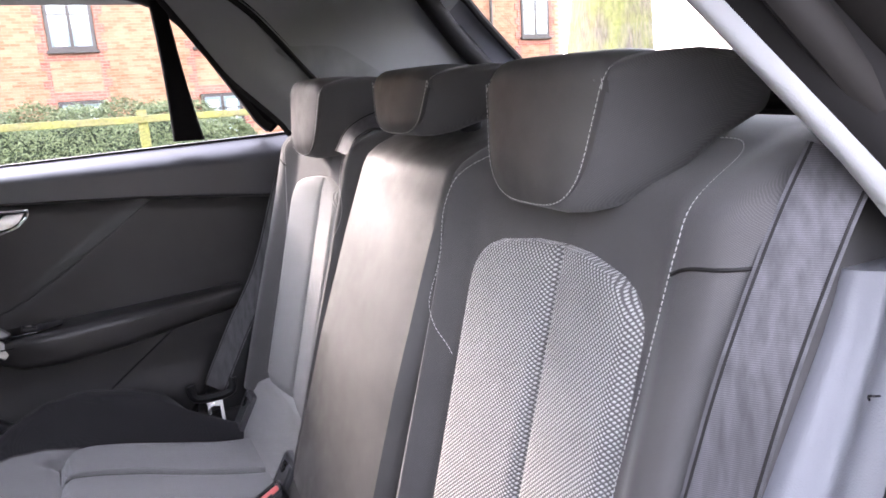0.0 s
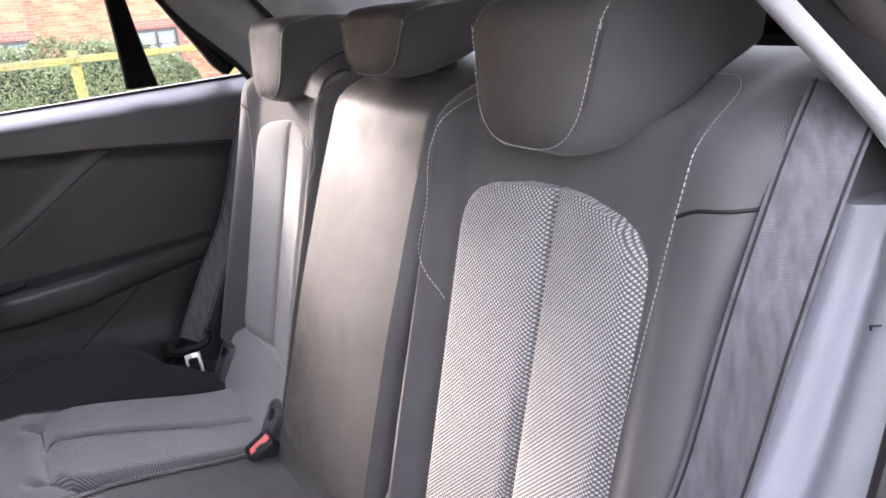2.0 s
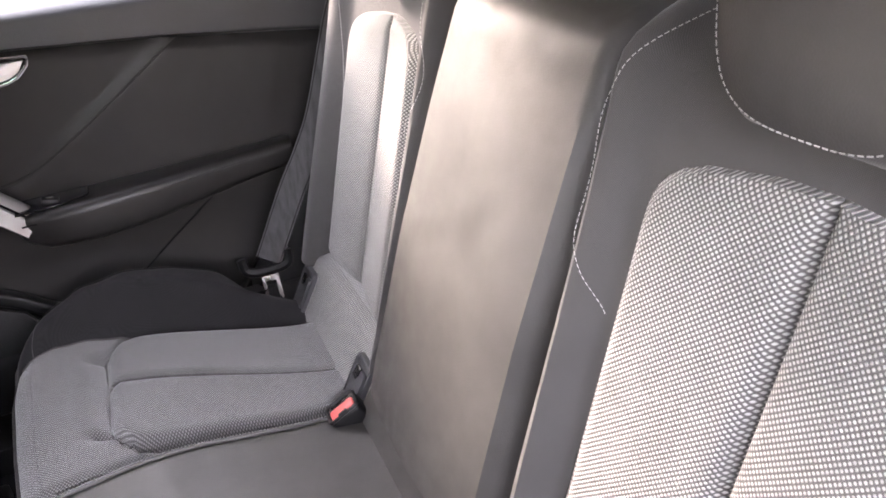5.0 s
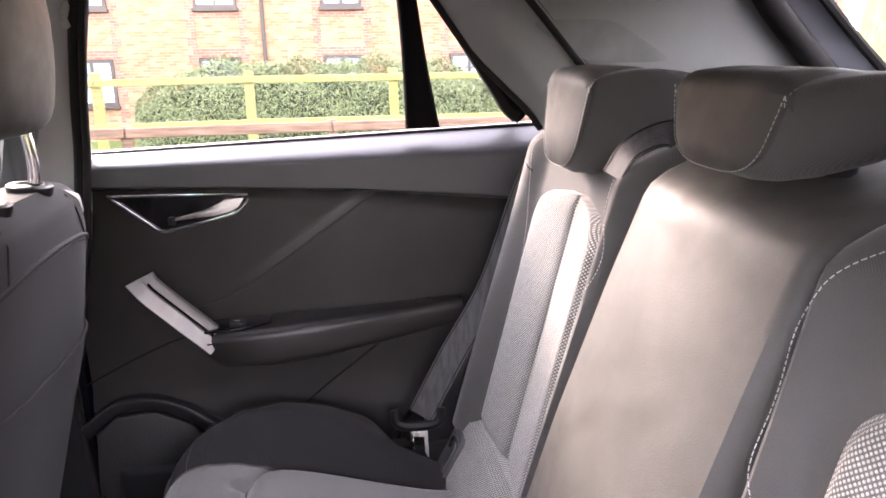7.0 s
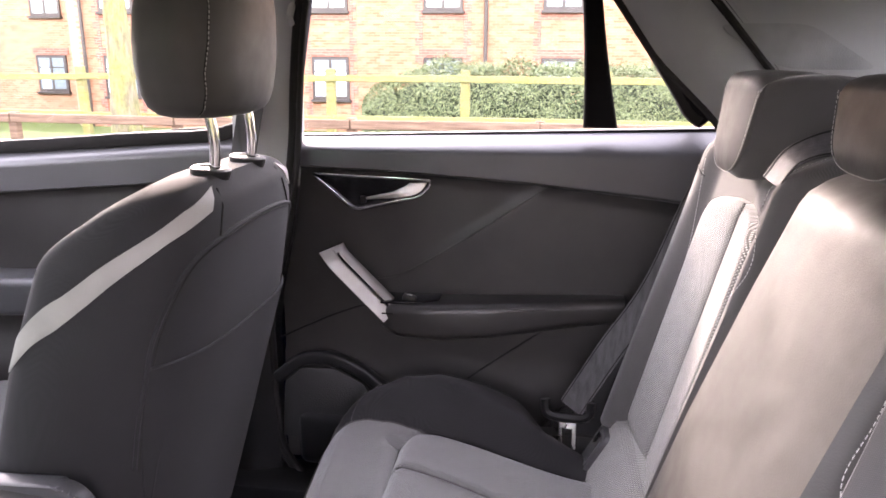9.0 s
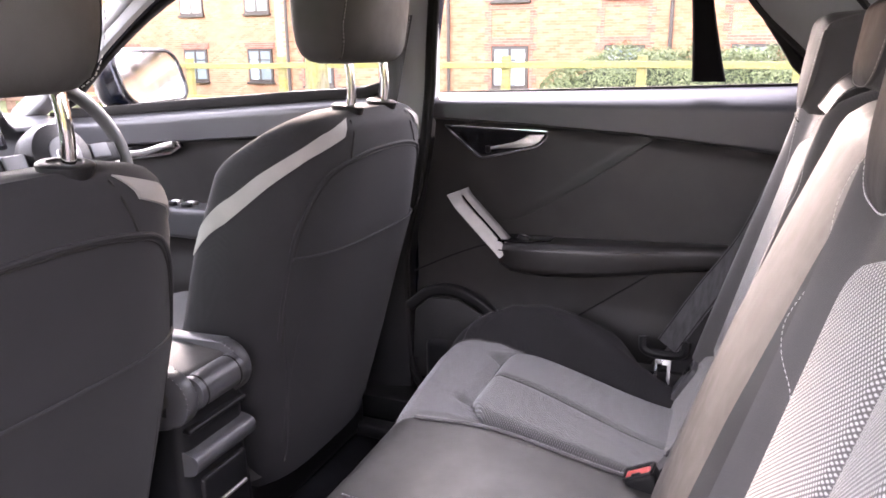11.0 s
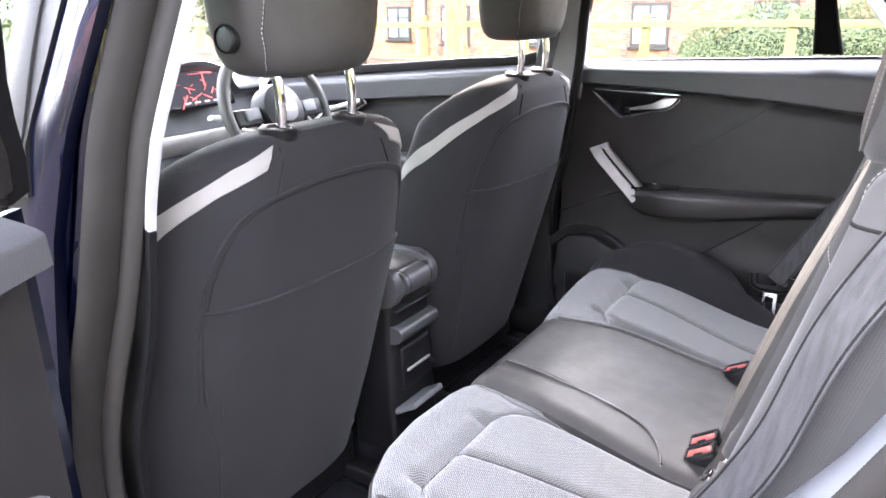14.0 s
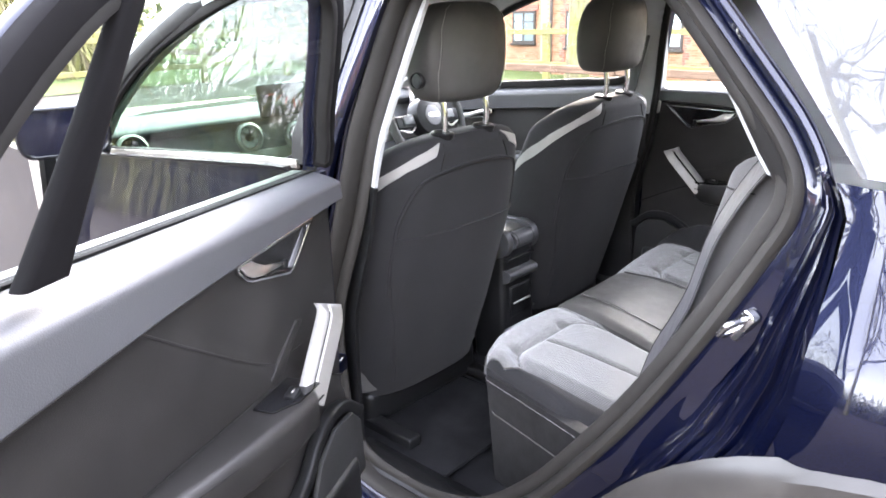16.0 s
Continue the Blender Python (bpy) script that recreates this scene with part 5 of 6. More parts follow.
    part("pillar_cover", grid(lambda u, z: Vector((sgn * (side_x(z) + 0.005), lerp([(1.04, 0.802), (1.18, 0.762), (1.34, 0.715)], z) - 0.080 * u, z)), lin(0, 1, 5), lin(1.045 - drop, 1.35, 14), lambda u, z: Vector((sgn * (side_x(z) - 0.004), lerp([(1.04, 0.802), (1.18, 0.762), (1.34, 0.715)], z) - 0.080 * u, z))), TRIMHARD, d, "black pillar cover")
    part("belt_strip", sweep([(sgn * (side_x(bz(y)) + 0.004), y, bz(y) + 0.004) for y in lin(0.78, 1.90, 10)], rounded(0.004, 0.009, 0.002, 3), (0, 0, 1)), SATIN if sgn < 0 else RUBBER, d, "bright strip under the window")
    W = [(0.80, 1.050 - drop), (0.76, 1.18), (0.715, 1.31), (0.735, 1.352), (0.83, 1.358), (1.05, 1.342), (1.30, 1.27), (1.55, 1.15), (1.78, 1.005 - drop), (1.80, 0.965 - drop), (1.40, 0.995 - drop), (1.05, 1.022 - drop)]
    L = [Vector((sgn * (side_x(z) - 0.012), y, z)) for _, y, z in smooth_line([(0, a, b) for a, b in W], 4, True)]
    bmp = bmesh.new()
    bmp.faces.new([bmp.verts.new(p) for p in L])
    pn = part("window_pane", bmp, GREENGLASS if sgn < 0 else GLASS, d, "green-tinted glass" if sgn < 0 else "clear glass", smooth=False)
    pn.visible_shadow = False
    part("frame_seal", sweep(L, rounded(0.013, 0.011, 0.004, 3), (1, 0, 0), True), RUBBER, d, "black rubber frame seal")
    Lo = [p + (p - Vector((sgn * 0.7, 1.15, 1.17))).normalized() * 0.028 + Vector((sgn * 0.006, 0, 0)) for p in L if p.z > bz(p.y) + 0.03]
    k0 = max(range(len(Lo)), key=lambda i: (Lo[i] - Lo[i - 1]).length)
    Lo = Lo[k0:] + Lo[:k0]
    part("window_frame", sweep(Lo, rounded(0.020, 0.018, 0.005, 3), (1, 0, 0)), TRIMHARD if sgn < 0 else BLUE, d, "dark window frame")
    part("inner_frame", sweep([p - Vector((sgn * 0.035, 0, 0)) for p in Lo], rounded(0.022, 0.012, 0.005, 3), (1, 0, 0)), GREYTRIM, d, "pale grey inner frame")
    return d


front_door(1)
front_door(-1)


def door_mirror(sgn):
    ob = thing("door_mirror", "navy and black door mirror with bright glass", "mirror", "door mirrors", at=(0.915, 1.72, 1.048) if sgn > 0 else (-0.868, 1.62, 0.998))
    rings = []
    for y, k in ((-0.035, 0.96), (-0.03, 1.0), (0.0, 1.0), (0.04, 0.93), (0.08, 0.7), (0.10, 0.35)):
        rings.append([(a, y, b) for a, b in rounded(0.175 * k, 0.085 * k, 0.06 * k, 6)])
    part("housing", loft(rings), BLUE, ob, "navy housing")
    part("rim", sweep([(a, -0.036, b) for a, b in rounded(0.165, 0.077, 0.055, 6)], circle(0.007, 6), (0, 1, 0), True), GLOSSBLACK, ob)
    bmg = bmesh.new()
    bmg.faces.new([bmg.verts.new((a, -0.037, b)) for a, b in rounded(0.160, 0.072, 0.052, 6)])
    part("mirror_glass", bmg, simple("mirror_glass_" + ("r" if sgn > 0 else "l"), (0.9, 0.9, 0.9), 0.02, 1.0), ob, "mirror glass", smooth=False)
    part("foot", sweep([(-sgn * 0.10, 0.02, -0.05), (-sgn * 0.16, 0.03, -0.08)], rounded(0.04, 0.02, 0.01, 3)), GLOSSBLACK, ob)
    ob.rotation_euler = (radians(-17), 0, radians(12)) if sgn > 0 else (radians(6), 0, radians(-14))
    ob.scale = (CAR,) * 3 if sgn > 0 else (CAR * 0.66, CAR * 0.66, CAR * 0.8)
    return ob


door_mirror(1)
door_mirror(-1)


# ---------- front seats ----------
def front_seat(sx, shift, label):
    out = -1 if sx < 0 else 1
    ob = thing("front_seat", label, "seat", "front seats", at=(sx, shift, 0.016 if sx > 0 else 0))

    def S(th, z, k=0.0):
        yc = 0.668 + (1.0 - z) * 0.30
        w = lerp([(0.36, 0.235), (0.55, 0.25), (0.78, 0.252), (0.88, 0.245), (0.93, 0.240), (0.965, 0.226), (0.992, 0.204), (1.010, 0.176), (1.020, 0.125)], z) + k
        dp = lerp([(0.36, 0.105), (0.8, 0.095), (0.95, 0.075), (0.995, 0.058), (1.020, 0.03)], z) + k
        c, s = math.cos(th), math.sin(th)
        x = w * math.copysign(abs(c) ** 0.62, c)
        y = dp * math.copysign(abs(s) ** 0.75, s)
        wing = abs(x / w) ** 4
        y += 0.075 * wing * (0.5 + 0.5 * s) * ss(1.03, 0.93, z) + 0.024 * wing * ss(1.03, 0.93, z)
        return Vector((x, yc + y, z))

    zs = lin(0.36, 0.90, 22) + lin(0.912, 1.020, 16)
    ths = [2 * PI * i / 56 for i in range(56)]
    part("backrest", loft([[S(t, z) for t in ths] for z in zs]), SEATBACK, ob, "black cloth backrest")
    # pale piping bands over both shoulders
    for sd in (-1, 1):
        def band(v, q, sd=sd):
            z = lerp([(0, 0.997), (0.25, 0.974), (0.5, 0.934), (0.75, 0.884), (1.0, 0.828)], v) - (q - 0.5) * 0.036 * (0.75 + 0.5 * v)
            th = lerp([(0, 1.5 * PI + sd * 0.46), (0.3, 1.5 * PI + sd * 0.92), (0.6, 1.5 * PI + sd * 1.32), (1.0, 1.5 * PI + sd * 1.85)], v)
            return S(th, z, 0.0022)
        part("pale_band", grid(band, lin(0, 1, 30), lin(0, 1, 5), lambda v, q: band(v, q) + Vector((0, 0.004, -0.003))), STRIPE, ob, "silver grey shoulder band")
    # inverted-U seam and map pocket on the back
    def at(x, z, k=0.0006):
        w = S(0, z).x
        return S(-math.acos(max(-1, min(1, math.copysign(abs(x / w) ** (1 / 0.62), x)))), z, k)
    U = [(-0.205, 0.66), (-0.21, 0.76), (-0.203, 0.85), (-0.168, 0.925), (-0.10, 0.95), (0, 0.956), (0.10, 0.95), (0.168, 0.925), (0.203, 0.85), (0.21, 0.76), (0.205, 0.66)]
    part("back_seam", tube([at(p.x, p.y) for p in smooth_line([(a, b, 0) for a, b in U], 8)], 0.0030, 8), SEATBACK, ob)
    part("seam_welt", tube([at(p.x * 0.975, p.y - 0.006, 0.0) for p in smooth_line([(a, b, 0) for a, b in U], 8)], 0.0013, 6), RUBBER, ob)
    for sd in (-1, 1):
        part("shoulder_seam", tube([at(sd * x, z) for x, z in ((0.098, 1.006), (0.104, 0.985), (0.112, 0.966), (0.118, 0.948))], 0.0016, 6), RUBBER, ob)
        part("side_seam", tube([at(sd * x, z) for x, z in ((0.150, 0.80), (0.172, 0.74), (0.180, 0.66), (0.176, 0.56), (0.165, 0.45))], 0.0022, 6), SEATBACK, ob)
    pocket = lambda u, z: S(1.5 * PI + u * (0.50 + 0.32 * ss(0.42, 0.78, z)), z, 0.0020 + 0.002 * ss(0.60, 0.80, z) * (1 - u * u))
    part("map_pocket", grid(pocket, lin(-1, 1, 24), lin(0.40, 0.80, 20), lambda u, z: pocket(u, z) + Vector((0, 0.012, 0))), SEATBACK, ob, "black map pocket")
    part("pocket_hem", tube([pocket(u, 0.802) for u in lin(-1, 1, 24)], 0.0022, 6), SEATBACK, ob)
    # cushion and base
    part("seat_cushion", loft([[(a, 1.05 + b, z) for a, b in rounded(0.25 * k, 0.27 * k, 0.09, 6)] for z, k in ((0.36, 0.92), (0.38, 1.0), (0.50, 1.0), (0.54, 0.96), (0.555, 0.85))]), SIDECLOTH, ob, "black cloth cushion")
    part("seat_base", rbox((0, 1.0, 0.32), (0.42, 0.42, 0.10), 0.02), TRIMHARD, ob)
    for x in (-0.19, 0.19):
        part("floor_rail", rbox((x, 0.93, 0.285), (0.04, 0.56, 0.03), 0.006), TRIMHARD, ob)
    # headrest on two chrome posts
    px = 0.0725 if sx < 0 else 0.060
    for x in (-px, px):
        part("post", tube(smooth_line([(x, 0.648, 0.99), (x, 0.640, 1.06), (x, 0.652, 1.14)], 6), 0.0072, 12, up=(1, 0, 0)), CHROME, ob, "chrome headrest post")
        part("post_collar", lathe([(0.024, -0.014), (0.0265, -0.002), (0.0265, 0.001), (0.0235, 0.003), (0.017, 0.0035), (0.015, 0.0015), (0.009, 0.0015)], 26, pose(x, 0.648, 1.024, 6, 0, 0)), TRIMHARD, ob)
    Z0, HW = 1.092, 0.136
    prof = [(0, 0.60, 0.60), (0.004, 0.72, 0.78), (0.014, 0.83, 0.90), (0.030, 0.90, 0.97), (0.06, 0.965, 1.0), (0.095, 1.0, 1.0), (0.13, 0.985, 0.98), (0.160, 0.935, 0.92), (0.182, 0.85, 0.82), (0.197, 0.73, 0.68), (0.206, 0.56, 0.50), (0.209, 0.35, 0.3)]
    kx = [(Z0 + h, k) for h, k, q in prof]
    ky = [(Z0 + h, q) for h, k, q in prof]

    def H(a, z):
        """The headrest's rear face."""
        hx = HW * lerp(kx, z)
        e = min(1.0, abs(a) / hx)
        return Vector((a, 0.655 - 0.060 * lerp(ky, z) * (1 - e ** 3.4) ** (1 / 3.4) - 0.075 * (z - 1.18) + 0.012 * (a / 0.13) ** 2, z))
    rings = []
    for z, k in kx:
        q = lerp(ky, z)
        ring = []
        for i in range(48):
            c, sn = math.cos(2 * PI * i / 48), math.sin(2 * PI * i / 48)
            a, b = HW * k * math.copysign(abs(c) ** 0.62, c), 0.060 * q * math.copysign(abs(sn) ** 0.62, sn)
            ring.append((a, 0.655 + b - 0.075 * (z - 1.18) + 0.012 * (a / 0.13) ** 2, z))
        rings.append(ring)
    hr = part("headrest", loft(rings), LEATHER, ob, "black leather headrest")
    for sd in (-1, 1):
        sx_ = lambda z: sd * 0.112 * lerp([(1.09, 0.80), (1.11, 0.92), (1.15, 1.0), (1.25, 0.94), (1.285, 0.78), (1.30, 0.5)], z)
        line = [H(sx_(z), z) + Vector((0, 0.001, 0)) for z in lin(1.097, 1.298, 40)]
        part("headrest_seam", tube(line, 0.0012, 5), RUBBER, hr)
        part("headrest_stitching", stitches([p + Vector((sd * 0.003, 0, 0)) for p in line], Vector((0, -1, 0)), 0.006, 0.004, 0.0008, 0.0022), THREAD, hr)
    rb = part("release_button", lathe([(0.018, -0.006), (0.018, 0.004), (0.016, 0.006), (0.015, 0.001)], 24, pose(out * 0.1325, 0.662, 1.142, 0, out * 90, 0)), TRIMHARD, hr)
    part("button_cap", lathe([(0.0145, -0.003), (0.0145, 0.003), (0.012, 0.0045), (0.002, 0.004)], 24, pose(out * 0.1325, 0.662, 1.142, 0, out * 90, 0)), LEDGE, rb)
    return ob


front_seat(-0.355, 0.0, "black cloth front passenger seat with pale shoulder bands")
front_seat(0.318, -0.005, "black cloth driver's seat with pale shoulder bands")

# ---------- centre console ----------
con = thing("centre_console", "black plastic centre console with armrest and rear storage tray", "console", at=(-0.024, 0, 0))
part("armrest_lid", rbox((0.0, 0.90, 0.672), (0.150, 0.34, 0.055), 0.022, 4, pose(0, 0, 0, 4, 0, 0)), LEATHER, con, "black leather armrest")
part("armrest_body", loft([[(a * k, 0.90 + b, z) for a, b in rounded(0.072, 0.17, 0.02, 4)] for z, k in ((0.50, 1.0), (0.60, 1.0), (0.652, 1.02))]), TRIMHARD, con)
part("armrest_hinge", tube([(x, 0.728, 0.664) for x in lin(-0.047, 0.047, 5)], 0.025, 22, up=(0, 1, 0)), LEDGE, con, "rounded hinge cover")
for x in (-0.036, 0.036):
    part("hinge_groove", lathe([(0.0235, -0.0012), (0.0257, -0.0012), (0.0257, 0.0012), (0.0235, 0.0012)], 22, pose(x, 0.728, 0.664, 0, 90, 0)), RUBBER, con)
cheek = [(0.752 + 0.042 * math.cos(a), 0.660 + 0.042 * math.sin(a)) for a in lin(PI * 0.5, PI * 1.45, 16)] + [(0.80, 0.60), (0.95, 0.60), (0.95, 0.700)]
for k in (-1, 1):
    part("hinge_cheek", prism([(k * 0.047, y, z) for y, z in cheek], (k * 0.026, 0, 0), 0.006), LEDGE, con, "rounded cheek beside the hinge")
part("rear_body", loft([[(a, y0 + b, z) for a, b in rounded(hw, 0.06, 0.018, 4)] for z, hw, y0 in ((0.30, 0.078, 0.775), (0.42, 0.076, 0.785), (0.53, 0.070, 0.79), (0.60, 0.066, 0.795))]), TRIMHARD, con)
part("tray_lip", loft([[(x, 0.745 + p.x, 0.560 + p.y) for p in smooth_line([(-0.036, 0.002, 0), (-0.030, 0.016, 0), (0.0, 0.022, 0), (0.035, 0.024, 0), (0.035, -0.016, 0), (-0.02, -0.016, 0)], 4, True)] for x in (-0.066, -0.063, 0.0, 0.063, 0.066)]), LEDGE, con, "rounded tray lip")
part("tray_shelf", rbox((0.0, 0.742, 0.612), (0.126, 0.045, 0.008), 0.003), TRIMHARD, con)
part("vent_recess", rbox((0.006, 0.729, 0.478), (0.100, 0.012, 0.096), 0.006), TRIMHARD, con)
part("vent_bar", rbox((0.008, 0.7215, 0.474), (0.080, 0.006, 0.006), 0.002), SATIN, con)
part("foot", rbox((-0.018, 0.708, 0.406), (0.104, 0.066, 0.014), 0.005, 2, pose(0, 0, 0, -30, 0, 0)), GREYPLASTIC, con, "grey step at the console's foot")
part("console_side", rbox((0, 1.35, 0.45), (0.17, 0.75, 0.30), 0.03), TRIMHARD, con)

# ---------- dashboard ----------
dash = thing("dashboard", "black soft dashboard with round vents and lit instrument display", "dashboard", kind="structure")
rg = []
for x in lin(-0.72, 0.72, 49):
    hood = bumpf(x, 0.33, 0.15) ** 0.5 if abs(x - 0.33) < 0.3 else 0.0
    hood *= ss(0.22, 0.14, abs(x - 0.33))
    rg.append([(x, p.x, p.y) for p in smooth_line([(1.80, 0.60, 0), (1.79, 0.76, 0), (1.80 + 0.02 * hood, 0.84 + 0.03 * hood, 0), (1.83, 0.90 + 0.06 * hood, 0), (1.80 - 0.06 * hood, 0.93 + 0.095 * hood, 0), (1.83 - 0.05 * hood, 0.945 + 0.098 * hood, 0), (1.95, 0.955 + 0.05 * hood, 0), (2.12, 0.93, 0), (2.15, 0.7, 0), (1.98, 0.55, 0)], 4, True)])
part("body", loft(rg), plastic("soft_dash_skin", (0.085, 0.087, 0.092), 0.5, 600, 0.4), dash)
part("trim_strip", sweep([(x, 1.788, 0.79) for x in lin(-0.68, 0.68, 12)], rounded(0.006, 0.03, 0.004, 3), (0, 0, 1)), SATIN, dash, "satin strip")


def vent(x, y, z):
    v = part("air_vent", lathe([(0.052, 0.0), (0.052, 0.018), (0.044, 0.022), (0.041, 0.006), (0.0395, 0.002)], 28, pose(x, y, z, 78, 0, 0)), SATIN, dash, "round satin vent ring")
    part("vent_core", lathe([(0.040, 0.002), (0.036, 0.010), (0.016, 0.010), (0.014, 0.018), (0.010, 0.020)], 24, pose(x, y, z, 78, 0, 0)), GLOSSBLACK, v)
    for k in range(8):
        a = 2 * PI * k / 8
        part("vent_blade", rbox((x + 0.027 * math.cos(a), y - 0.013, z + 0.027 * math.sin(a)), (0.022, 0.004, 0.003), 0.001, 1, pose(0, 0, 0, 0, -math.degrees(a), 0)), TRIMHARD, v)


for x, z in ((0.665, 0.905), (0.125, 0.870), (0.005, 0.850), (-0.20, 0.87), (-0.62, 0.885)):
    vent(x, 1.785, z)

disp = thing("instrument_display", "lit instrument display with a red map and small dials", "display", at=(0.32, 1.765, 0.955))
disp.rotation_euler = (radians(74), 0, 0)
part("panel", rbox((0, 0, 0), (0.30, 0.125, 0.012), 0.006), GLOSSBLACK, disp)
SCR = simple("screen_dark", (0.004, 0.004, 0.005), 0.5, spec=0.1, emit=(0.05, 0.05, 0.07), strength=0.03)
REDL = simple("screen_red", (0.1, 0.01, 0.01), 0.3, emit=(1.0, 0.10, 0.09), strength=0.05)
WHT = simple("screen_white", (0.1, 0.1, 0.1), 0.3, emit=(0.95, 0.95, 1.0), strength=0.045)
part("screen", rbox((0, 0, 0.006), (0.275, 0.105, 0.003), 0.001, 1), SCR, disp)
random.seed(5)
for k in range(26):
    x, y = random.uniform(-0.07, 0.12), random.uniform(-0.045, 0.045)
    part("map_line", rbox((x, y, 0.0085), (random.uniform(0.012, 0.05), random.choice((0.0016, 0.0025, 0.004)), 0.001), 0, 1, pose(0, 0, 0, 0, 0, random.choice((0, 20, -25, 60, 95)) + random.uniform(-8, 8))), REDL, disp)
for x, y, r in ((-0.108, -0.018, 0.022), (0.118, -0.022, 0.018)):
    part("dial", tube([(x + a, y + b, 0.0085) for a, b in circle(r, 24)], 0.0012, 5, True), WHT, disp)
part("dial_red", rbox((-0.112, 0.03, 0.0085), (0.016, 0.03, 0.001), 0, 1), REDL, disp)
part("digit_bar", rbox((-0.108, -0.018, 0.0085), (0.018, 0.008, 0.001), 0, 1), WHT, disp)
for k in range(4):
    part("text_bar", rbox((-0.03 + 0.035 * k, -0.044, 0.0085), (0.02, 0.004, 0.001), 0, 1), WHT, disp)
ms = thing("centre_screen", "dark slim screen standing on the dashboard", "screen", at=(-0.06, 1.74, 0.995))
ms.rotation_euler = (radians(82), 0, 0)
part("body", rbox((0, 0, 0), (0.23, 0.115, 0.012), 0.006), GLOSSBLACK, ms)
for k in range(5):
    part("map_line", rbox((-0.06 + 0.03 * k, 0.02 - 0.012 * k, 0.0075), (0.03, 0.003, 0.001), 0, 1, pose(0, 0, 0, 0, 0, 30 * k)), REDL, ms)

wh = thing("steering_wheel", "black leather steering wheel with pale buttons and round badge boss", "steering wheel", at=(0.345, 1.43, 0.905))
wh.rotation_euler = (radians(68), 0, 0)
part("rim", tube([(0.182 * math.cos(a), 0.182 * math.sin(a) * (1.0 if math.sin(a) > -0.7 else 0.93), 0) for a in [2 * PI * i / 48 for i in range(48)]], 0.0165, 12, True), LEATHER, wh, "black leather rim")
part("boss", lathe([(0.074, -0.03), (0.078, 0.0), (0.070, 0.025), (0.04, 0.034), (0.036, 0.0345)], 30), TRIMHARD, wh)
part("badge_plate", lathe([(0.038, 0.032), (0.038, 0.037), (0.034, 0.038)], 26), GREYPLASTIC, wh, "grey round plate")
for k in range(4):
    part("badge_ring", tube([(-0.0165 + 0.011 * k + a, b, 0.039) for a, b in circle(0.0085, 18)], 0.0011, 6, True), CHROME, wh)
for s in (-1, 1):
    part("spoke", rbox((s * 0.118, -0.005, 0.0), (0.095, 0.05, 0.02), 0.008), TRIMHARD, wh)
    part("spoke_buttons", rbox((s * 0.108, 0.0, 0.0135), (0.05, 0.034, 0.008), 0.004), GREYPLASTIC, wh, "grey button pad")
    part("spoke_trim", sweep(smooth_line([(s * 0.085, -0.03, 0.012), (s * 0.11, -0.045, 0.008), (s * 0.155, -0.03, 0.004)], 5), circle(0.004, 6)), SATIN, wh)
part("lower_spoke", rbox((0, -0.12, -0.005), (0.045, 0.11, 0.015), 0.006), SATIN, wh)
for k in (-1, 1):
    part("stalk", sweep([(k * 0.06, 0.0, -0.05), (k * 0.15, 0.015, -0.048), (k * 0.20, 0.022, -0.045)], rounded(0.006, 0.010, 0.004, 3)), WHITE if k < 0 else TRIMHARD, wh)

# windscreen, front pillars, mirror
ws = thing("windscreen", "clear raked windscreen with grey pillars", "windscreen", kind="structure")
bmw = bmesh.new()
bmw.faces.new([bmw.verts.new(p) for p in ((-0.55, 1.36, 1.385), (0.55, 1.36, 1.385), (0.70, 2.12, 0.94), (-0.70, 2.12, 0.94))])
pn = part("pane", bmw, GLASS, ws, smooth=False)
pn.visible_shadow = False
for s in (-1, 1):
    part("pillar_trim", sweep([(s * 0.60, 1.10, 1.385), (s * 0.615, 1.36, 1.30), (s * 0.70, 1.80, 1.05), (s * 0.73, 2.0, 0.95)], rounded(0.035, 0.025, 0.012, 4)), GREYTRIM, ws, "pale grey pillar trim")
part("bulkhead", prism([(-0.8, 2.14, 0.2), (0.8, 2.14, 0.2), (0.75, 2.14, 0.94), (-0.75, 2.14, 0.94)], (0, 0.05, 0)), TRIMHARD, ws, "black bulkhead")
bonnet = thing("bonnet", "navy metallic bonnet", "bonnet", kind="structure")
part("panel", grid(lambda x, y: Vector((x, y, 0.965 - 0.10 * ss(2.1, 3.1, y) - 0.08 * abs(x / 0.8) ** 3)), lin(-0.8, 0.8, 16), lin(2.13, 3.05, 16)), BLUE, bonnet)
for s in (-1, 1):
    part("wing", grid(lambda y, z: Vector((s * (0.86 - 0.12 * ss(2.7, 3.1, y)), y, z)), lin(1.96, 3.05, 14), lin(0.35, 0.90, 8)), BLUE, bonnet, "navy metallic front wing")

# ---------- outside ----------
PAVING = Mat("brick_paving")
pb = PAVING.node("TexBrick", Scale=1.0)
pb.inputs["Color1"].default_value, pb.inputs["Color2"].default_value, pb.inputs["Mortar"].default_value = (0.034, 0.025, 0.021, 1), (0.055, 0.040, 0.034, 1), (0.045, 0.040, 0.036, 1)
pb.inputs["Brick Width"].default_value, pb.inputs["Row Height"].default_value, pb.inputs["Mortar Size"].default_value = 0.20, 0.10, 0.006
PAVING.link(PAVING.tc.outputs["Object"], pb.inputs["Vector"])
PAVING.base(PAVING.mix(0.6, pb.outputs["Color"], PAVING.ramp(PAVING.noise(1.2, 5), (0.6,) * 3, (1.25,) * 3), "MULTIPLY"))
PAVING.set(Roughness=0.85)
GRASS = Mat("grass_sheet")
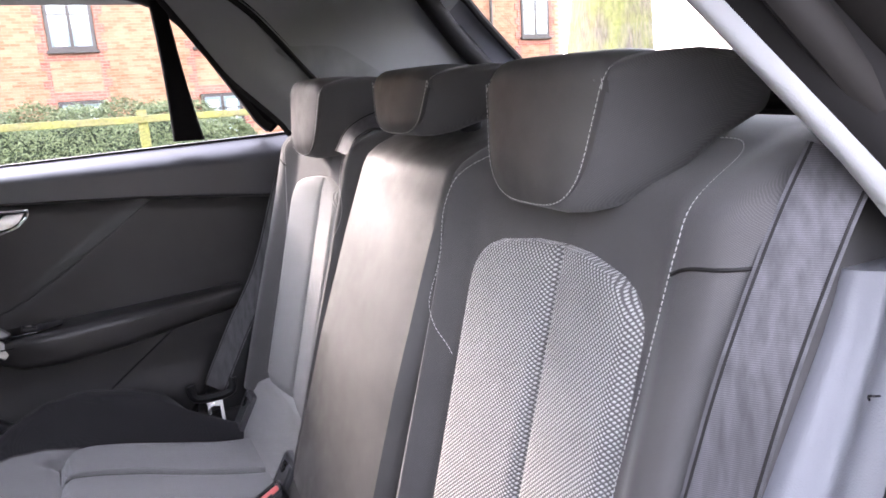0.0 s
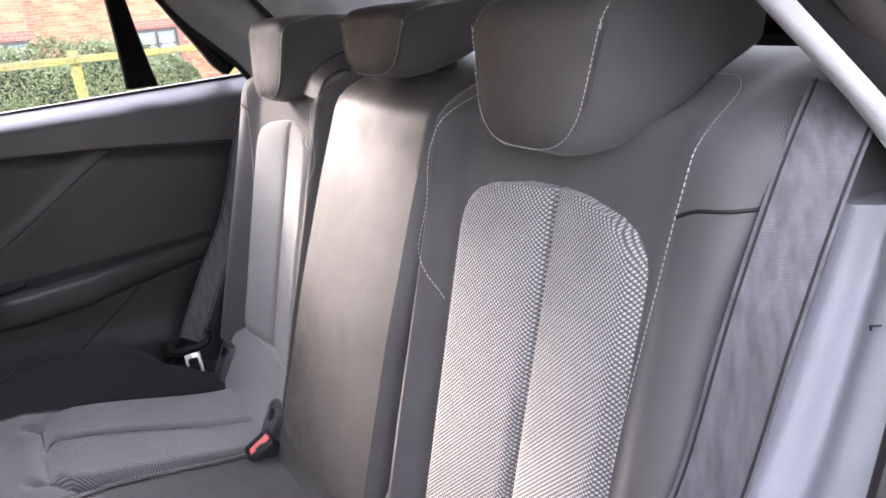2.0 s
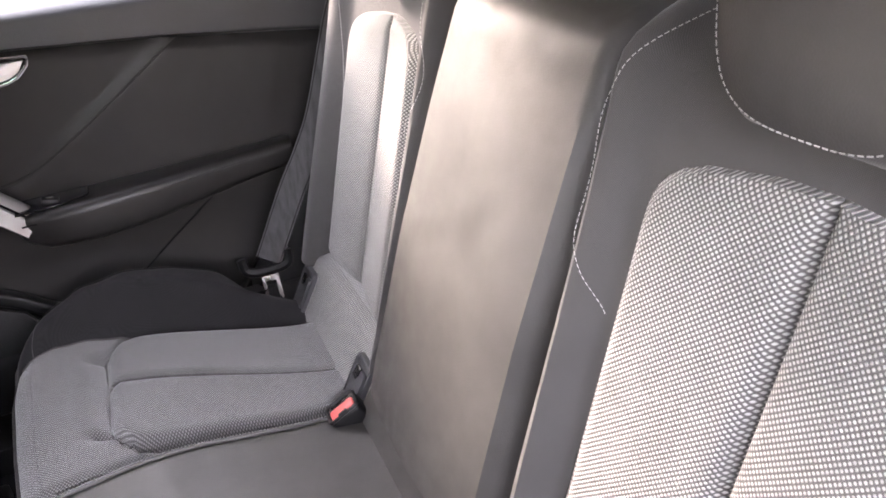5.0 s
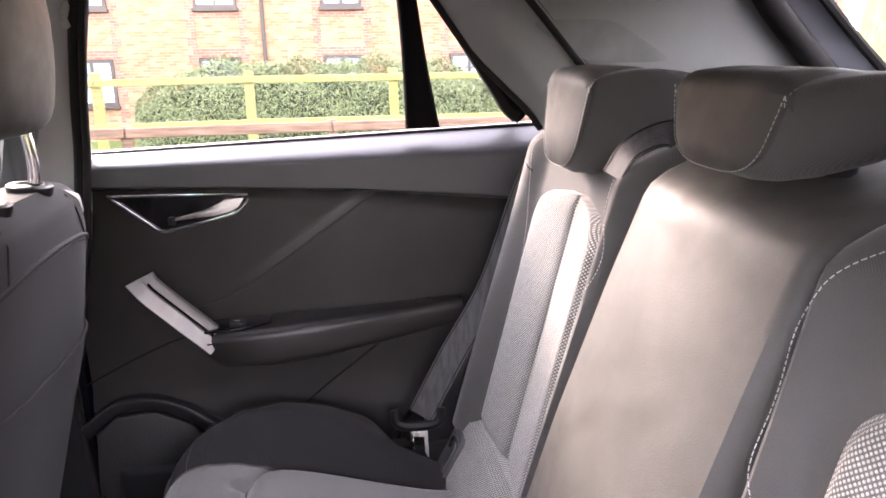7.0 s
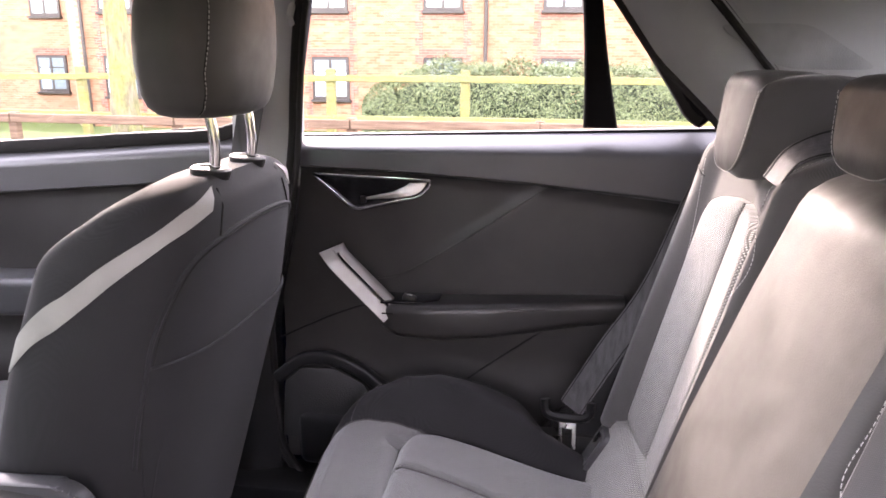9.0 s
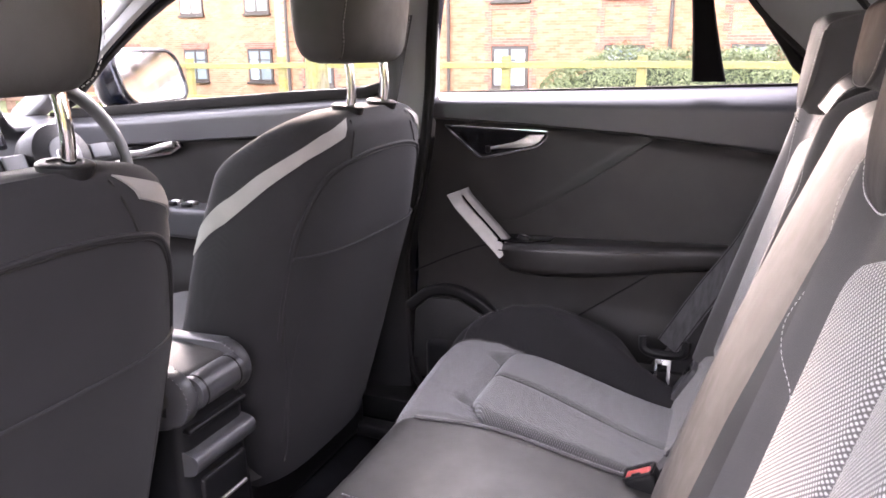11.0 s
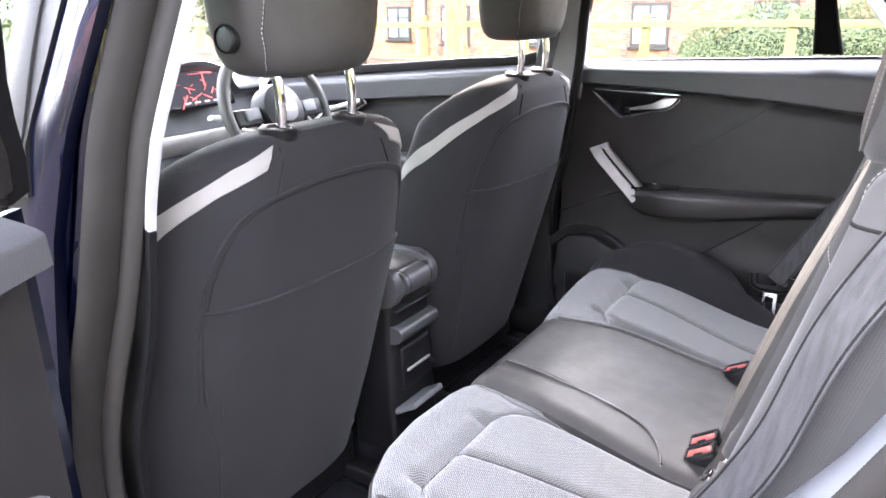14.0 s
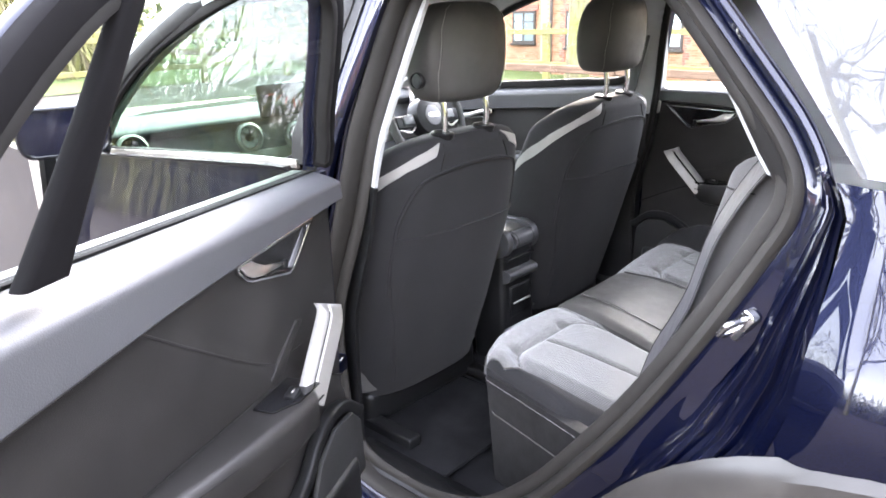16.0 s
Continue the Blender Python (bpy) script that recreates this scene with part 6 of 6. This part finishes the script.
GRASS.base(GRASS.mix(0.5, GRASS.ramp(GRASS.noise(25, 6), (0.045, 0.075, 0.014), (0.12, 0.16, 0.034)), GRASS.ramp(GRASS.noise(0.5, 4), (0.7,) * 3, (1.2,) * 3), "MULTIPLY"))
GRASS.set(Roughness=0.9)
GRASS.bump(GRASS.noise(60, 5), 0.8, 0.05)
WOOD = Mat("mossy_fence_wood")
WOOD.base(WOOD.mix(WOOD.ramp(WOOD.noise(5, 5), (0.2,) * 3, (0.9,) * 3), WOOD.ramp(WOOD.noise((3, 3, 40), 5), (0.10, 0.075, 0.045), (0.22, 0.18, 0.11)), WOOD.ramp(WOOD.noise(30, 4), (0.15, 0.15, 0.03), (0.31, 0.30, 0.07))))
WOOD.set(Roughness=0.85)
WOOD.bump(WOOD.noise((8, 8, 90), 5), 0.5, 0.01)
DARKWOOD = Mat("weathered_brown_wood")
DARKWOOD.base(DARKWOOD.mix(0.5, DARKWOOD.ramp(DARKWOOD.noise((2, 2, 30), 5), (0.09, 0.05, 0.03), (0.2, 0.13, 0.085)), DARKWOOD.ramp(DARKWOOD.noise(3, 5), (0.6,) * 3, (1.3,) * 3), "MULTIPLY"))
DARKWOOD.set(Roughness=0.85)


def brickwork(name, dark, light, joint):
    """Coursed brickwork on walls that face east or west."""
    m = Mat(name)
    sx, cx = m.nt.nodes.new("ShaderNodeSeparateXYZ"), m.nt.nodes.new("ShaderNodeCombineXYZ")
    m.link(m.tc.outputs["Object"], sx.inputs[0])
    m.link(sx.outputs["Y"], cx.inputs["X"]), m.link(sx.outputs["Z"], cx.inputs["Y"])
    b = m.node("TexBrick", Scale=1.0)
    b.inputs["Brick Width"].default_value, b.inputs["Row Height"].default_value, b.inputs["Mortar Size"].default_value = 0.225, 0.075, 0.008
    b.inputs["Color1"].default_value, b.inputs["Color2"].default_value, b.inputs["Mortar"].default_value = (*dark, 1), (*light, 1), (*joint, 1)
    m.link(cx.outputs[0], b.inputs["Vector"])
    m.base(m.mix(0.5, b.outputs["Color"], m.ramp(m.noise(0.6, 6, 0.65), (0.72,) * 3, (1.25,) * 3), "MULTIPLY"))
    m.set(Roughness=0.9)
    m.bump(b.outputs["Fac"], -0.4, 0.01)
    return m


BRICK = brickwork("orange_brick", (0.25, 0.11, 0.06), (0.33, 0.172, 0.104), (0.30, 0.20, 0.135))
REDBRICK = brickwork("red_dressing_brick", (0.22, 0.065, 0.045), (0.31, 0.11, 0.078), (0.27, 0.18, 0.14))
MORTAR = simple("mortar", (0.30, 0.215, 0.15), 0.95)
BROWNFRAME = simple("dark_brown_window_frame", (0.035, 0.026, 0.022), 0.5)
CURTAIN = simple("pale_curtain", (0.55, 0.62, 0.62), 0.9)
WINDOWGLASS = simple("dim_window_glass", (0.16, 0.20, 0.22), 0.06, 0.0, 0.8)
LEAF = Mat("hedge_leaf")
gi = LEAF.node("NewGeometry")
LEAF.base(LEAF.ramp(gi.outputs["Random Per Island"], (0.045, 0.07, 0.023), (0.19, 0.22, 0.10), 0.0, 1.0))
LEAF.set(Roughness=0.6)
BARK = Mat("mossy_bark")
BARK.base(BARK.mix(BARK.ramp(BARK.noise((4, 4, 2), 4), (0,) * 3, (0.9,) * 3), BARK.ramp(BARK.noise((24, 24, 5), 5), (0.07, 0.055, 0.04), (0.22, 0.18, 0.13)), BARK.ramp(BARK.noise(20, 4), (0.13, 0.14, 0.03), (0.25, 0.26, 0.07))))
BARK.set(Roughness=0.95)
BARK.bump(BARK.noise((30, 30, 6), 6), 1.0, 0.03)

ground = thing("ground", "grey tarmac car park with grass beyond", "ground", kind="structure", car=False)


def gz(x, y):
    """The ground's height: level round the car, falling towards the building."""
    return -0.95 * ss(9.0, 17.0, x)


part("paving", grid(lambda x, y: Vector((x, y, 0.0)), [-400, -100, -30, -10, 0, 5, 8.7], [-400, -100, -40, -20, -10, 0, 10, 20, 40, 100, 400]), PAVING.m, ground, smooth=False)
part("grass", grid(lambda x, y: Vector((x, y, gz(x, y) + 0.03)), [8.68] + lin(9, 18, 10) + [25, 40, 100, 400], [-400, -100, -40, -20, -10, 0, 10, 20, 40, 100, 400]), GRASS.m, ground)

# building: orange brick front with red dressings
FX = 20.0
house = thing("brick_building", "orange brick building with red brick bands, brown windows and downpipes", "building", car=False)
ROWZ = [(0.05, 1.15), (2.50, 3.70), (5.0, 6.2)]
COLS = [-14.05, -10.6, -7.1, -3.55, -0.06, 3.23, 6.5, 9.9, 13.0]
LEFT = [16.9, 19.9, 23.3, 26.8, 30.2]


def win(x, y, z0, z1, w):
    """A brown casement: deep frame, two panes with curtains behind them, sill and lintel."""
    c, h = (z0 + z1) / 2, z1 - z0
    f = part("window", rbox((x - 0.01, y, c), (0.10, w + 0.10, h + 0.10), 0.01, 1), BROWNFRAME, house, "dark brown window frame", smooth=False)
    for k in (-1, 1):
        part("pane", rbox((x - 0.058, y + k * w * 0.25, c), (0.010, w * 0.42, h - 0.08), 0, 1), WINDOWGLASS, f, smooth=False)
        if (int(abs(y) * 7) + k) % 3:
            part("curtain", rbox((x - 0.064, y + k * w * (0.25 + 0.07 * ((int(abs(y) * 3)) % 2)), c - 0.04), (0.004, w * 0.28, h - 0.18), 0, 1), CURTAIN, f, smooth=False)
    part("mullion", rbox((x - 0.062, y, c), (0.03, 0.055, h), 0.004, 1), BROWNFRAME, f, smooth=False)
    part("transom", rbox((x - 0.066, y, z0 + h * 0.68), (0.026, w * 0.92, 0.035), 0.004, 1), BROWNFRAME, f, smooth=False)
    part("sill", rbox((x - 0.08, y, z0 - 0.09), (0.14, w + 0.20, 0.08), 0.01, 1), BROWNFRAME, f, smooth=False)
    part("lintel", rbox((x - 0.012, y, z1 + 0.17), (0.05, w + 0.3, 0.22), 0, 1), REDBRICK.m, f, smooth=False)
    return f


part("front_wall", rbox((FX + 0.2, -0.3, 3.0), (0.4, 29.8, 8.0), 0, 1), MORTAR, house, "pale mortar bed", smooth=False)
part("recessed_wall", rbox((FX + 2.4, 24.6, 3.0), (0.4, 20, 8.0), 0, 1), BRICK.m, house, smooth=False)
part("return_wall", rbox((FX + 1.5, 14.45, 3.0), (2.2, 0.3, 8.0), 0, 1), REDBRICK.m, house, smooth=False)
for z0, z1 in ROWZ:
    for y in COLS:
        win(FX, y, z0, z1, 1.0)
    for y in LEFT:
        win(FX + 2.2, y, z0, z1, 1.0)
for y in COLS:
    for s in (-1, 1):
        for k in range(36):
            wd = 0.215 if k % 2 else 0.105
            part("quoin", rbox((FX - 0.012, y + s * (0.575 + wd / 2), -0.85 + 0.225 * k), (0.04, wd, 0.217), 0, 1), REDBRICK.m, house, smooth=False)
    for z in (2.30, 4.80):
        part("soldier_course", rbox((FX - 0.010, y, z), (0.04, 1.14, 0.215), 0, 1), REDBRICK.m, house, smooth=False)
part("end_wall", rbox((FX + 4.0, -15.05, 3.0), (7.6, 0.3, 8.0), 0, 1), BRICK.m, house, smooth=False)
part("roof_slab", rbox((FX + 4.0, 10.0, 7.1), (9.0, 51.0, 0.2), 0, 1), BROWNFRAME, house, smooth=False)
for y in (-12.3, -5.3, 2.03, 8.4, 14.1):
    part("downpipe", tube([(FX - 0.12, y, z) for z in (-1, 1, 3, 7)], 0.055, 8, up=(1, 0, 0)), BROWNFRAME, house, "dark downpipe")

# post and rail fence at 10 m, a low brown rail before it
fence = thing("timber_fence", "mossy yellow-green timber post and rail fence", "fence", car=False)
random.seed(3)
py = [1.42 + 2.02 * k for k in range(-9, 14)]
for y in py:
    part("post", rbox((9.95, y, 0.46), (0.10, 0.13, 1.12 + random.uniform(-0.03, 0.03)), 0.01, 1, pose(0, 0, 0, random.uniform(-1, 1), random.uniform(-1, 1), 0)), WOOD.m, fence, smooth=False)
for a, b in zip(py, py[1:]):
    for z in (0.30, 0.885):
        part("rail", rbox((9.88, (a + b) / 2, z + random.uniform(-0.015, 0.015)), (0.045, b - a + 0.03, 0.095), 0.008, 1, pose(0, 0, 0, random.uniform(-0.4, 0.4), 0, 0)), WOOD.m, fence, smooth=False)
low = thing("low_rail_fence", "low weathered brown timber rail by the car park", "fence", car=False)
for k in range(-8, 10):
    y = 2.4 * k + 0.3
    part("post", rbox((8.4, y, 0.22), (0.12, 0.12, 0.44), 0.01, 1), DARKWOOD.m, low, smooth=False)
    part("rail", rbox((8.33, y + 1.2, 0.36), (0.06, 2.38, 0.12), 0.01, 1, pose(0, 0, 0, random.uniform(-0.3, 0.3), 0, 0)), DARKWOOD.m, low, smooth=False)


def leaf_cloud(fill, n, size, seed):
    """Many small leaves, each a bent quad, at places from fill(rng)."""
    rng = np.random.default_rng(seed)
    v, f = [], []
    for k in range(n):
        p, nrm = fill(rng)
        d = Vector(rng.normal(size=3)).normalized()
        nr = (Vector(nrm) + 0.6 * Vector(rng.normal(size=3))).normalized()
        s = d.cross(nr).normalized()
        d = nr.cross(s)
        L, w = size * rng.uniform(0.7, 1.4), size * rng.uniform(0.25, 0.45)
        i = len(v)
        v += [p - d * L, p + s * w + nr * w * 0.3, p + d * L, p - s * w + nr * w * 0.3]
        f += [(i, i + 1, i + 2), (i, i + 2, i + 3)]
    me = bpy.data.meshes.new("leaves")
    me.from_pydata([tuple(q) for q in v], [], f)
    me.materials.append(LEAF.m)
    return me


def hedge(x, y0, y1, top, depth, n, seed):
    ob = thing("hedge", "rounded dark green clipped hedge behind the fence", "hedge", "hedges", car=False)
    h = top + 0.9

    def fill(rng):
        t = rng.uniform(0, 1)
        a = rng.uniform(0.02, 0.98) * PI
        edge = min(1, min(t, 1 - t) * 5) ** 0.5
        r = 1 + 0.07 * math.sin(t * 31) * math.sin(a * 7) + rng.normal(0, 0.03)
        p = Vector((x - depth * math.cos(a) * r * edge, y0 + (y1 - y0) * t, -0.9 + h * math.sin(a) ** 0.7 * r * (0.55 + 0.45 * edge)))
        return p, Vector((-math.cos(a), 0, math.sin(a)))
    o = new("leaves", leaf_cloud(fill, n, 0.032, seed))
    o.parent = ob
    tagged(o, kind="stuff")
    # added dark sheet that stands for the shade deep among the leaves
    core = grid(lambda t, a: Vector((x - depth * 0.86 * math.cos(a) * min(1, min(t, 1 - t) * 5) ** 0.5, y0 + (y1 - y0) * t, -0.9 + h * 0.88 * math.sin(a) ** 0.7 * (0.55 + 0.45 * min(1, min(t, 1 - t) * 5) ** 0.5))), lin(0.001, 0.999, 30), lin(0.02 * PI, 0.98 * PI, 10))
    part("twig_core", core, simple("hedge_shade" + str(seed), (0.02, 0.03, 0.012), 0.9), ob)


def cross_fence(y, x0, x1, label):
    """A post and rail fence across the car park."""
    ob = thing("timber_fence", label, "fence", car=False)
    n = int((x1 - x0) / 2)
    for k in range(n + 1):
        part("post", rbox((x0 + 2 * k, y, 0.5), (0.13, 0.10, 1.1), 0.01, 1), WOOD.m, ob, smooth=False)
    for k in range(n):
        for z in (0.35, 0.9):
            part("rail", rbox((x0 + 2 * k + 1, y - 0.05, z), (2.02, 0.045, 0.095), 0.008, 1), WOOD.m, ob, smooth=False)


cross_fence(13.0, -10, 9.9, "mossy timber fence across the end of the car park")
cross_fence(-13.0, -12, 9.9, "mossy timber fence behind the car")
for n, y0, y1 in ((1, 13.1, 60), (2, -60, -13.1)):
    part("verge", grid(lambda x, y: Vector((x, y, 0.02)), lin(-60, 8.6, 8), lin(y0, y1, 5)), GRASS.m, ground)


def far_woods(cx, cy, w, d, h, n, seed):
    """A far belt of trees and bushes, told apart by nobody."""
    def fill(rng):
        t, s, q = rng.uniform(-1, 1), rng.uniform(-1, 1), rng.uniform(0, 1)
        top = h * (0.62 + 0.25 * math.sin(t * 9 + seed) + 0.13 * math.sin(t * 23 + seed * 2))
        return Vector((cx + w * t, cy + d * s, top * q ** 0.8)), Vector((0, 0, 1))
    o = new("far_trees", leaf_cloud(fill, n, 0.28, seed))
    tagged(o, "far belt of green and bare winter trees", "trees", kind="stuff")


far_woods(-5, 26, 30, 3, 5.5, 9000, 11)
far_woods(-6, -30, 30, 3, 5.0, 9000, 12)
far_woods(-34, 0, 3, 34, 6.0, 9000, 13)

hedge(13.5, -3.0, 3.9, 1.02, 0.9, 60000, 1)
hedge(13.5, -16.0, -4.0, 0.95, 0.9, 50000, 2)


def tree(x, y, r, h, seed, label, lean=0.0):
    random.seed(seed)
    ob = thing("tree", label, "tree", "trees", at=(x, y, gz(x, y)), car=False)
    n = 14
    rings = []
    for k in range(10):
        z = h * k / 9
        rr = r * (1 - 0.45 * k / 9) + r * 0.35 * math.exp(-k * 1.2)
        rings.append([(lean * z + rr * math.cos(2 * PI * i / n) * (1 + 0.09 * math.sin(3 * i + k)), rr * math.sin(2 * PI * i / n) * (1 + 0.09 * math.cos(2 * i + k)), z) for i in range(n)])
    part("trunk", loft(rings), BARK.m, ob)
    for k in range(9):
        a, z = random.uniform(0, 2 * PI), h * random.uniform(0.55, 0.98)
        L = random.uniform(1.5, 3.5)
        p = [Vector((lean * z, 0, z))]
        for j in range(5):
            p.append(p[-1] + Vector((math.cos(a) * L / 5, math.sin(a) * L / 5, L / 5 * random.uniform(0.2, 0.9))) + Vector([random.uniform(-0.12, 0.12) for _ in range(3)]))
        rg = [[q + Vector((math.cos(t), math.sin(t) * 0.7, math.sin(t) * 0.7)) * (r * 0.30 * (1 - j / 6)) for t in [2 * PI * i / 6 for i in range(6)]] for j, q in enumerate(p)]
        lb = part("limb", loft(rg), BARK.m, ob)
        for j in (2, 3, 4, 5):
            q = p[j]
            for _ in range(3):
                e = q + Vector([random.uniform(-1, 1) for _ in range(3)]) * 0.9
                part("twig", tube([q, (q + e) / 2 + Vector((0, 0, 0.1)), e], 0.012, 4), BARK.m, lb)
    return ob


tree(9.15, 6.3, 0.17, 6.0, 2, "bare tree with mossy brown trunk by the fence")
tree(8.2, -7.4, 0.68, 7.0, 4, "broad mossy tree trunk behind the car")
tree(-8.5, -5.0, 0.22, 5.5, 8, "bare tree with mossy brown trunk by the car park")
tree(-9.5, 3.5, 0.24, 6.0, 9, "bare tree with mossy brown trunk by the car park")
tree(13.0, 22.0, 0.3, 6.0, 6, "bare tree with mossy brown trunk by the fence")

# across the lane: a brick house front, bushes and bare trees that the paint mirrors
lane = thing("brick_house", "red brick house across the lane", "house", car=False)
part("front_wall", rbox((-24.0, -6.0, 2.0), (0.4, 16.0, 5.0), 0, 1), REDBRICK.m, lane, smooth=False)
part("roof", prism([(-24.5, -14.5, 4.5), (-24.5, 2.5, 4.5), (-28.5, 2.5, 7.2), (-28.5, -14.5, 7.2)], (0.0, 0.0, 0.15)), BROWNFRAME, lane, smooth=False)
for y in (-11.5, -8.0, -4.0, -0.5):
    wdw = part("window", rbox((-23.78, y, 1.9), (0.08, 1.2, 1.2), 0.01, 1), BROWNFRAME, lane, smooth=False)
    part("pane", rbox((-23.73, y, 1.9), (0.01, 1.05, 1.05), 0, 1), WINDOWGLASS, wdw, smooth=False)
for x, y, sd in ((-11.0, -1.5, 21), (-12.0, 7.5, 22), (-10.5, -9.5, 23), (-14.0, 12.0, 24)):
    tree(x, y, 0.20, 5.5, sd, "bare winter tree across the car park")


def thicket(x0, x1, y0, y1, h, n, seed):
    """A belt of bare shrubs and brambles: many thin stems and sparse leaves."""
    rng = np.random.default_rng(seed)
    v, f = [], []
    for k in range(n):
        p = Vector((rng.uniform(x0, x1), rng.uniform(y0, y1), 0))
        d = Vector((rng.normal(0, 0.25), rng.normal(0, 0.25), 1)).normalized()
        L, r = h * rng.uniform(0.4, 1.0), rng.uniform(0.012, 0.06)
        for j in range(4):
            q = p + d * L / 4
            i = len(v)
            for c, rr in ((p, r * (1 - j / 5)), (q, r * (1 - (j + 1) / 5))):
                v += [c + Vector((rr, 0, 0)), c + Vector((-rr * 0.5, rr * 0.87, 0)), c + Vector((-rr * 0.5, -rr * 0.87, 0))]
            f += [(i, i + 1, i + 4, i + 3), (i + 1, i + 2, i + 5, i + 4), (i + 2, i, i + 3, i + 5)]
            p, d = q, (d + Vector(rng.normal(0, 0.28, 3))).normalized()
    me = bpy.data.meshes.new("stems")
    me.from_pydata([tuple(q) for q in v], [], f)
    me.materials.append(BARK.m)
    tagged(new("bare_shrubs", me), "belt of bare winter shrubs across the car park", "shrubs", kind="stuff")


thicket(-17, -13, -26, 24, 4.6, 2600, 31)
thicket(-26, 4, -24, -18, 11.0, 4200, 33)
thicket(-12, 6, 16, 21, 5.5, 1500, 32)
far_woods(-16, 0, 2, 30, 3.2, 14000, 14)
thicket(-13, -4, 9, 15, 5.0, 1500, 34)


# the building's bricks: those of one bay as pieces, the rest joined
def brick_mat(name, island):
    m = Mat(name)
    src = m.node("NewGeometry").outputs["Random Per Island"] if island else m.node("ObjectInfo").outputs["Random"]
    c = m.ramp(src, (0.25, 0.105, 0.055), (0.36, 0.19, 0.115), 0.0, 1.0)
    m.base(m.mix(0.5, c, m.ramp(m.noise(0.7, 5, 0.65), (0.75,) * 3, (1.2,) * 3), "MULTIPLY"))
    m.set(Roughness=0.9)
    return m.m


BW, BH, GAP = 0.225, 0.075, 0.011
rng = np.random.default_rng(41)
one = [(-0.009, 0, 0), (-0.009, BW - GAP, 0), (-0.009, BW - GAP, BH - GAP), (-0.009, 0, BH - GAP), (0.02, 0, 0), (0.02, BW - GAP, 0), (0.02, BW - GAP, BH - GAP), (0.02, 0, BH - GAP)]
faces = [(0, 3, 2, 1), (0, 1, 5, 4), (1, 2, 6, 5), (2, 3, 7, 6), (3, 0, 4, 7)]
bme = bpy.data.meshes.new("brick")
bme.from_pydata(one, [], faces)
bme.materials.append(brick_mat("orange_brick_piece", False))
v, f = [], []
single = 0
for r in range(int(5.6 / BH)):
    z = -0.95 + r * BH
    for c in range(int(29.4 / BW)):
        y = -15.0 + c * BW + (BW / 2 if r % 2 else 0)
        if 3.95 < y < 5.6 and -0.1 < z < 2.75 and single < 290:
            ob = new("brick", bme)
            ob.parent = house
            ob.location = (FX - 0.003 * rng.random(), y, z)
            single += 1
            continue
        i, px = len(v), -0.003 * rng.random()
        v += [(FX + a + px, y + b, z + d) for a, b, d in one]
        f += [tuple(i + q for q in g) for g in faces]
me = bpy.data.meshes.new("brickwork")
me.from_pydata(v, [], f)
me.materials.append(brick_mat("orange_brick_courses", True))
courses = new("brickwork", me)
courses.parent = house
tagged(courses, kind="stuff")
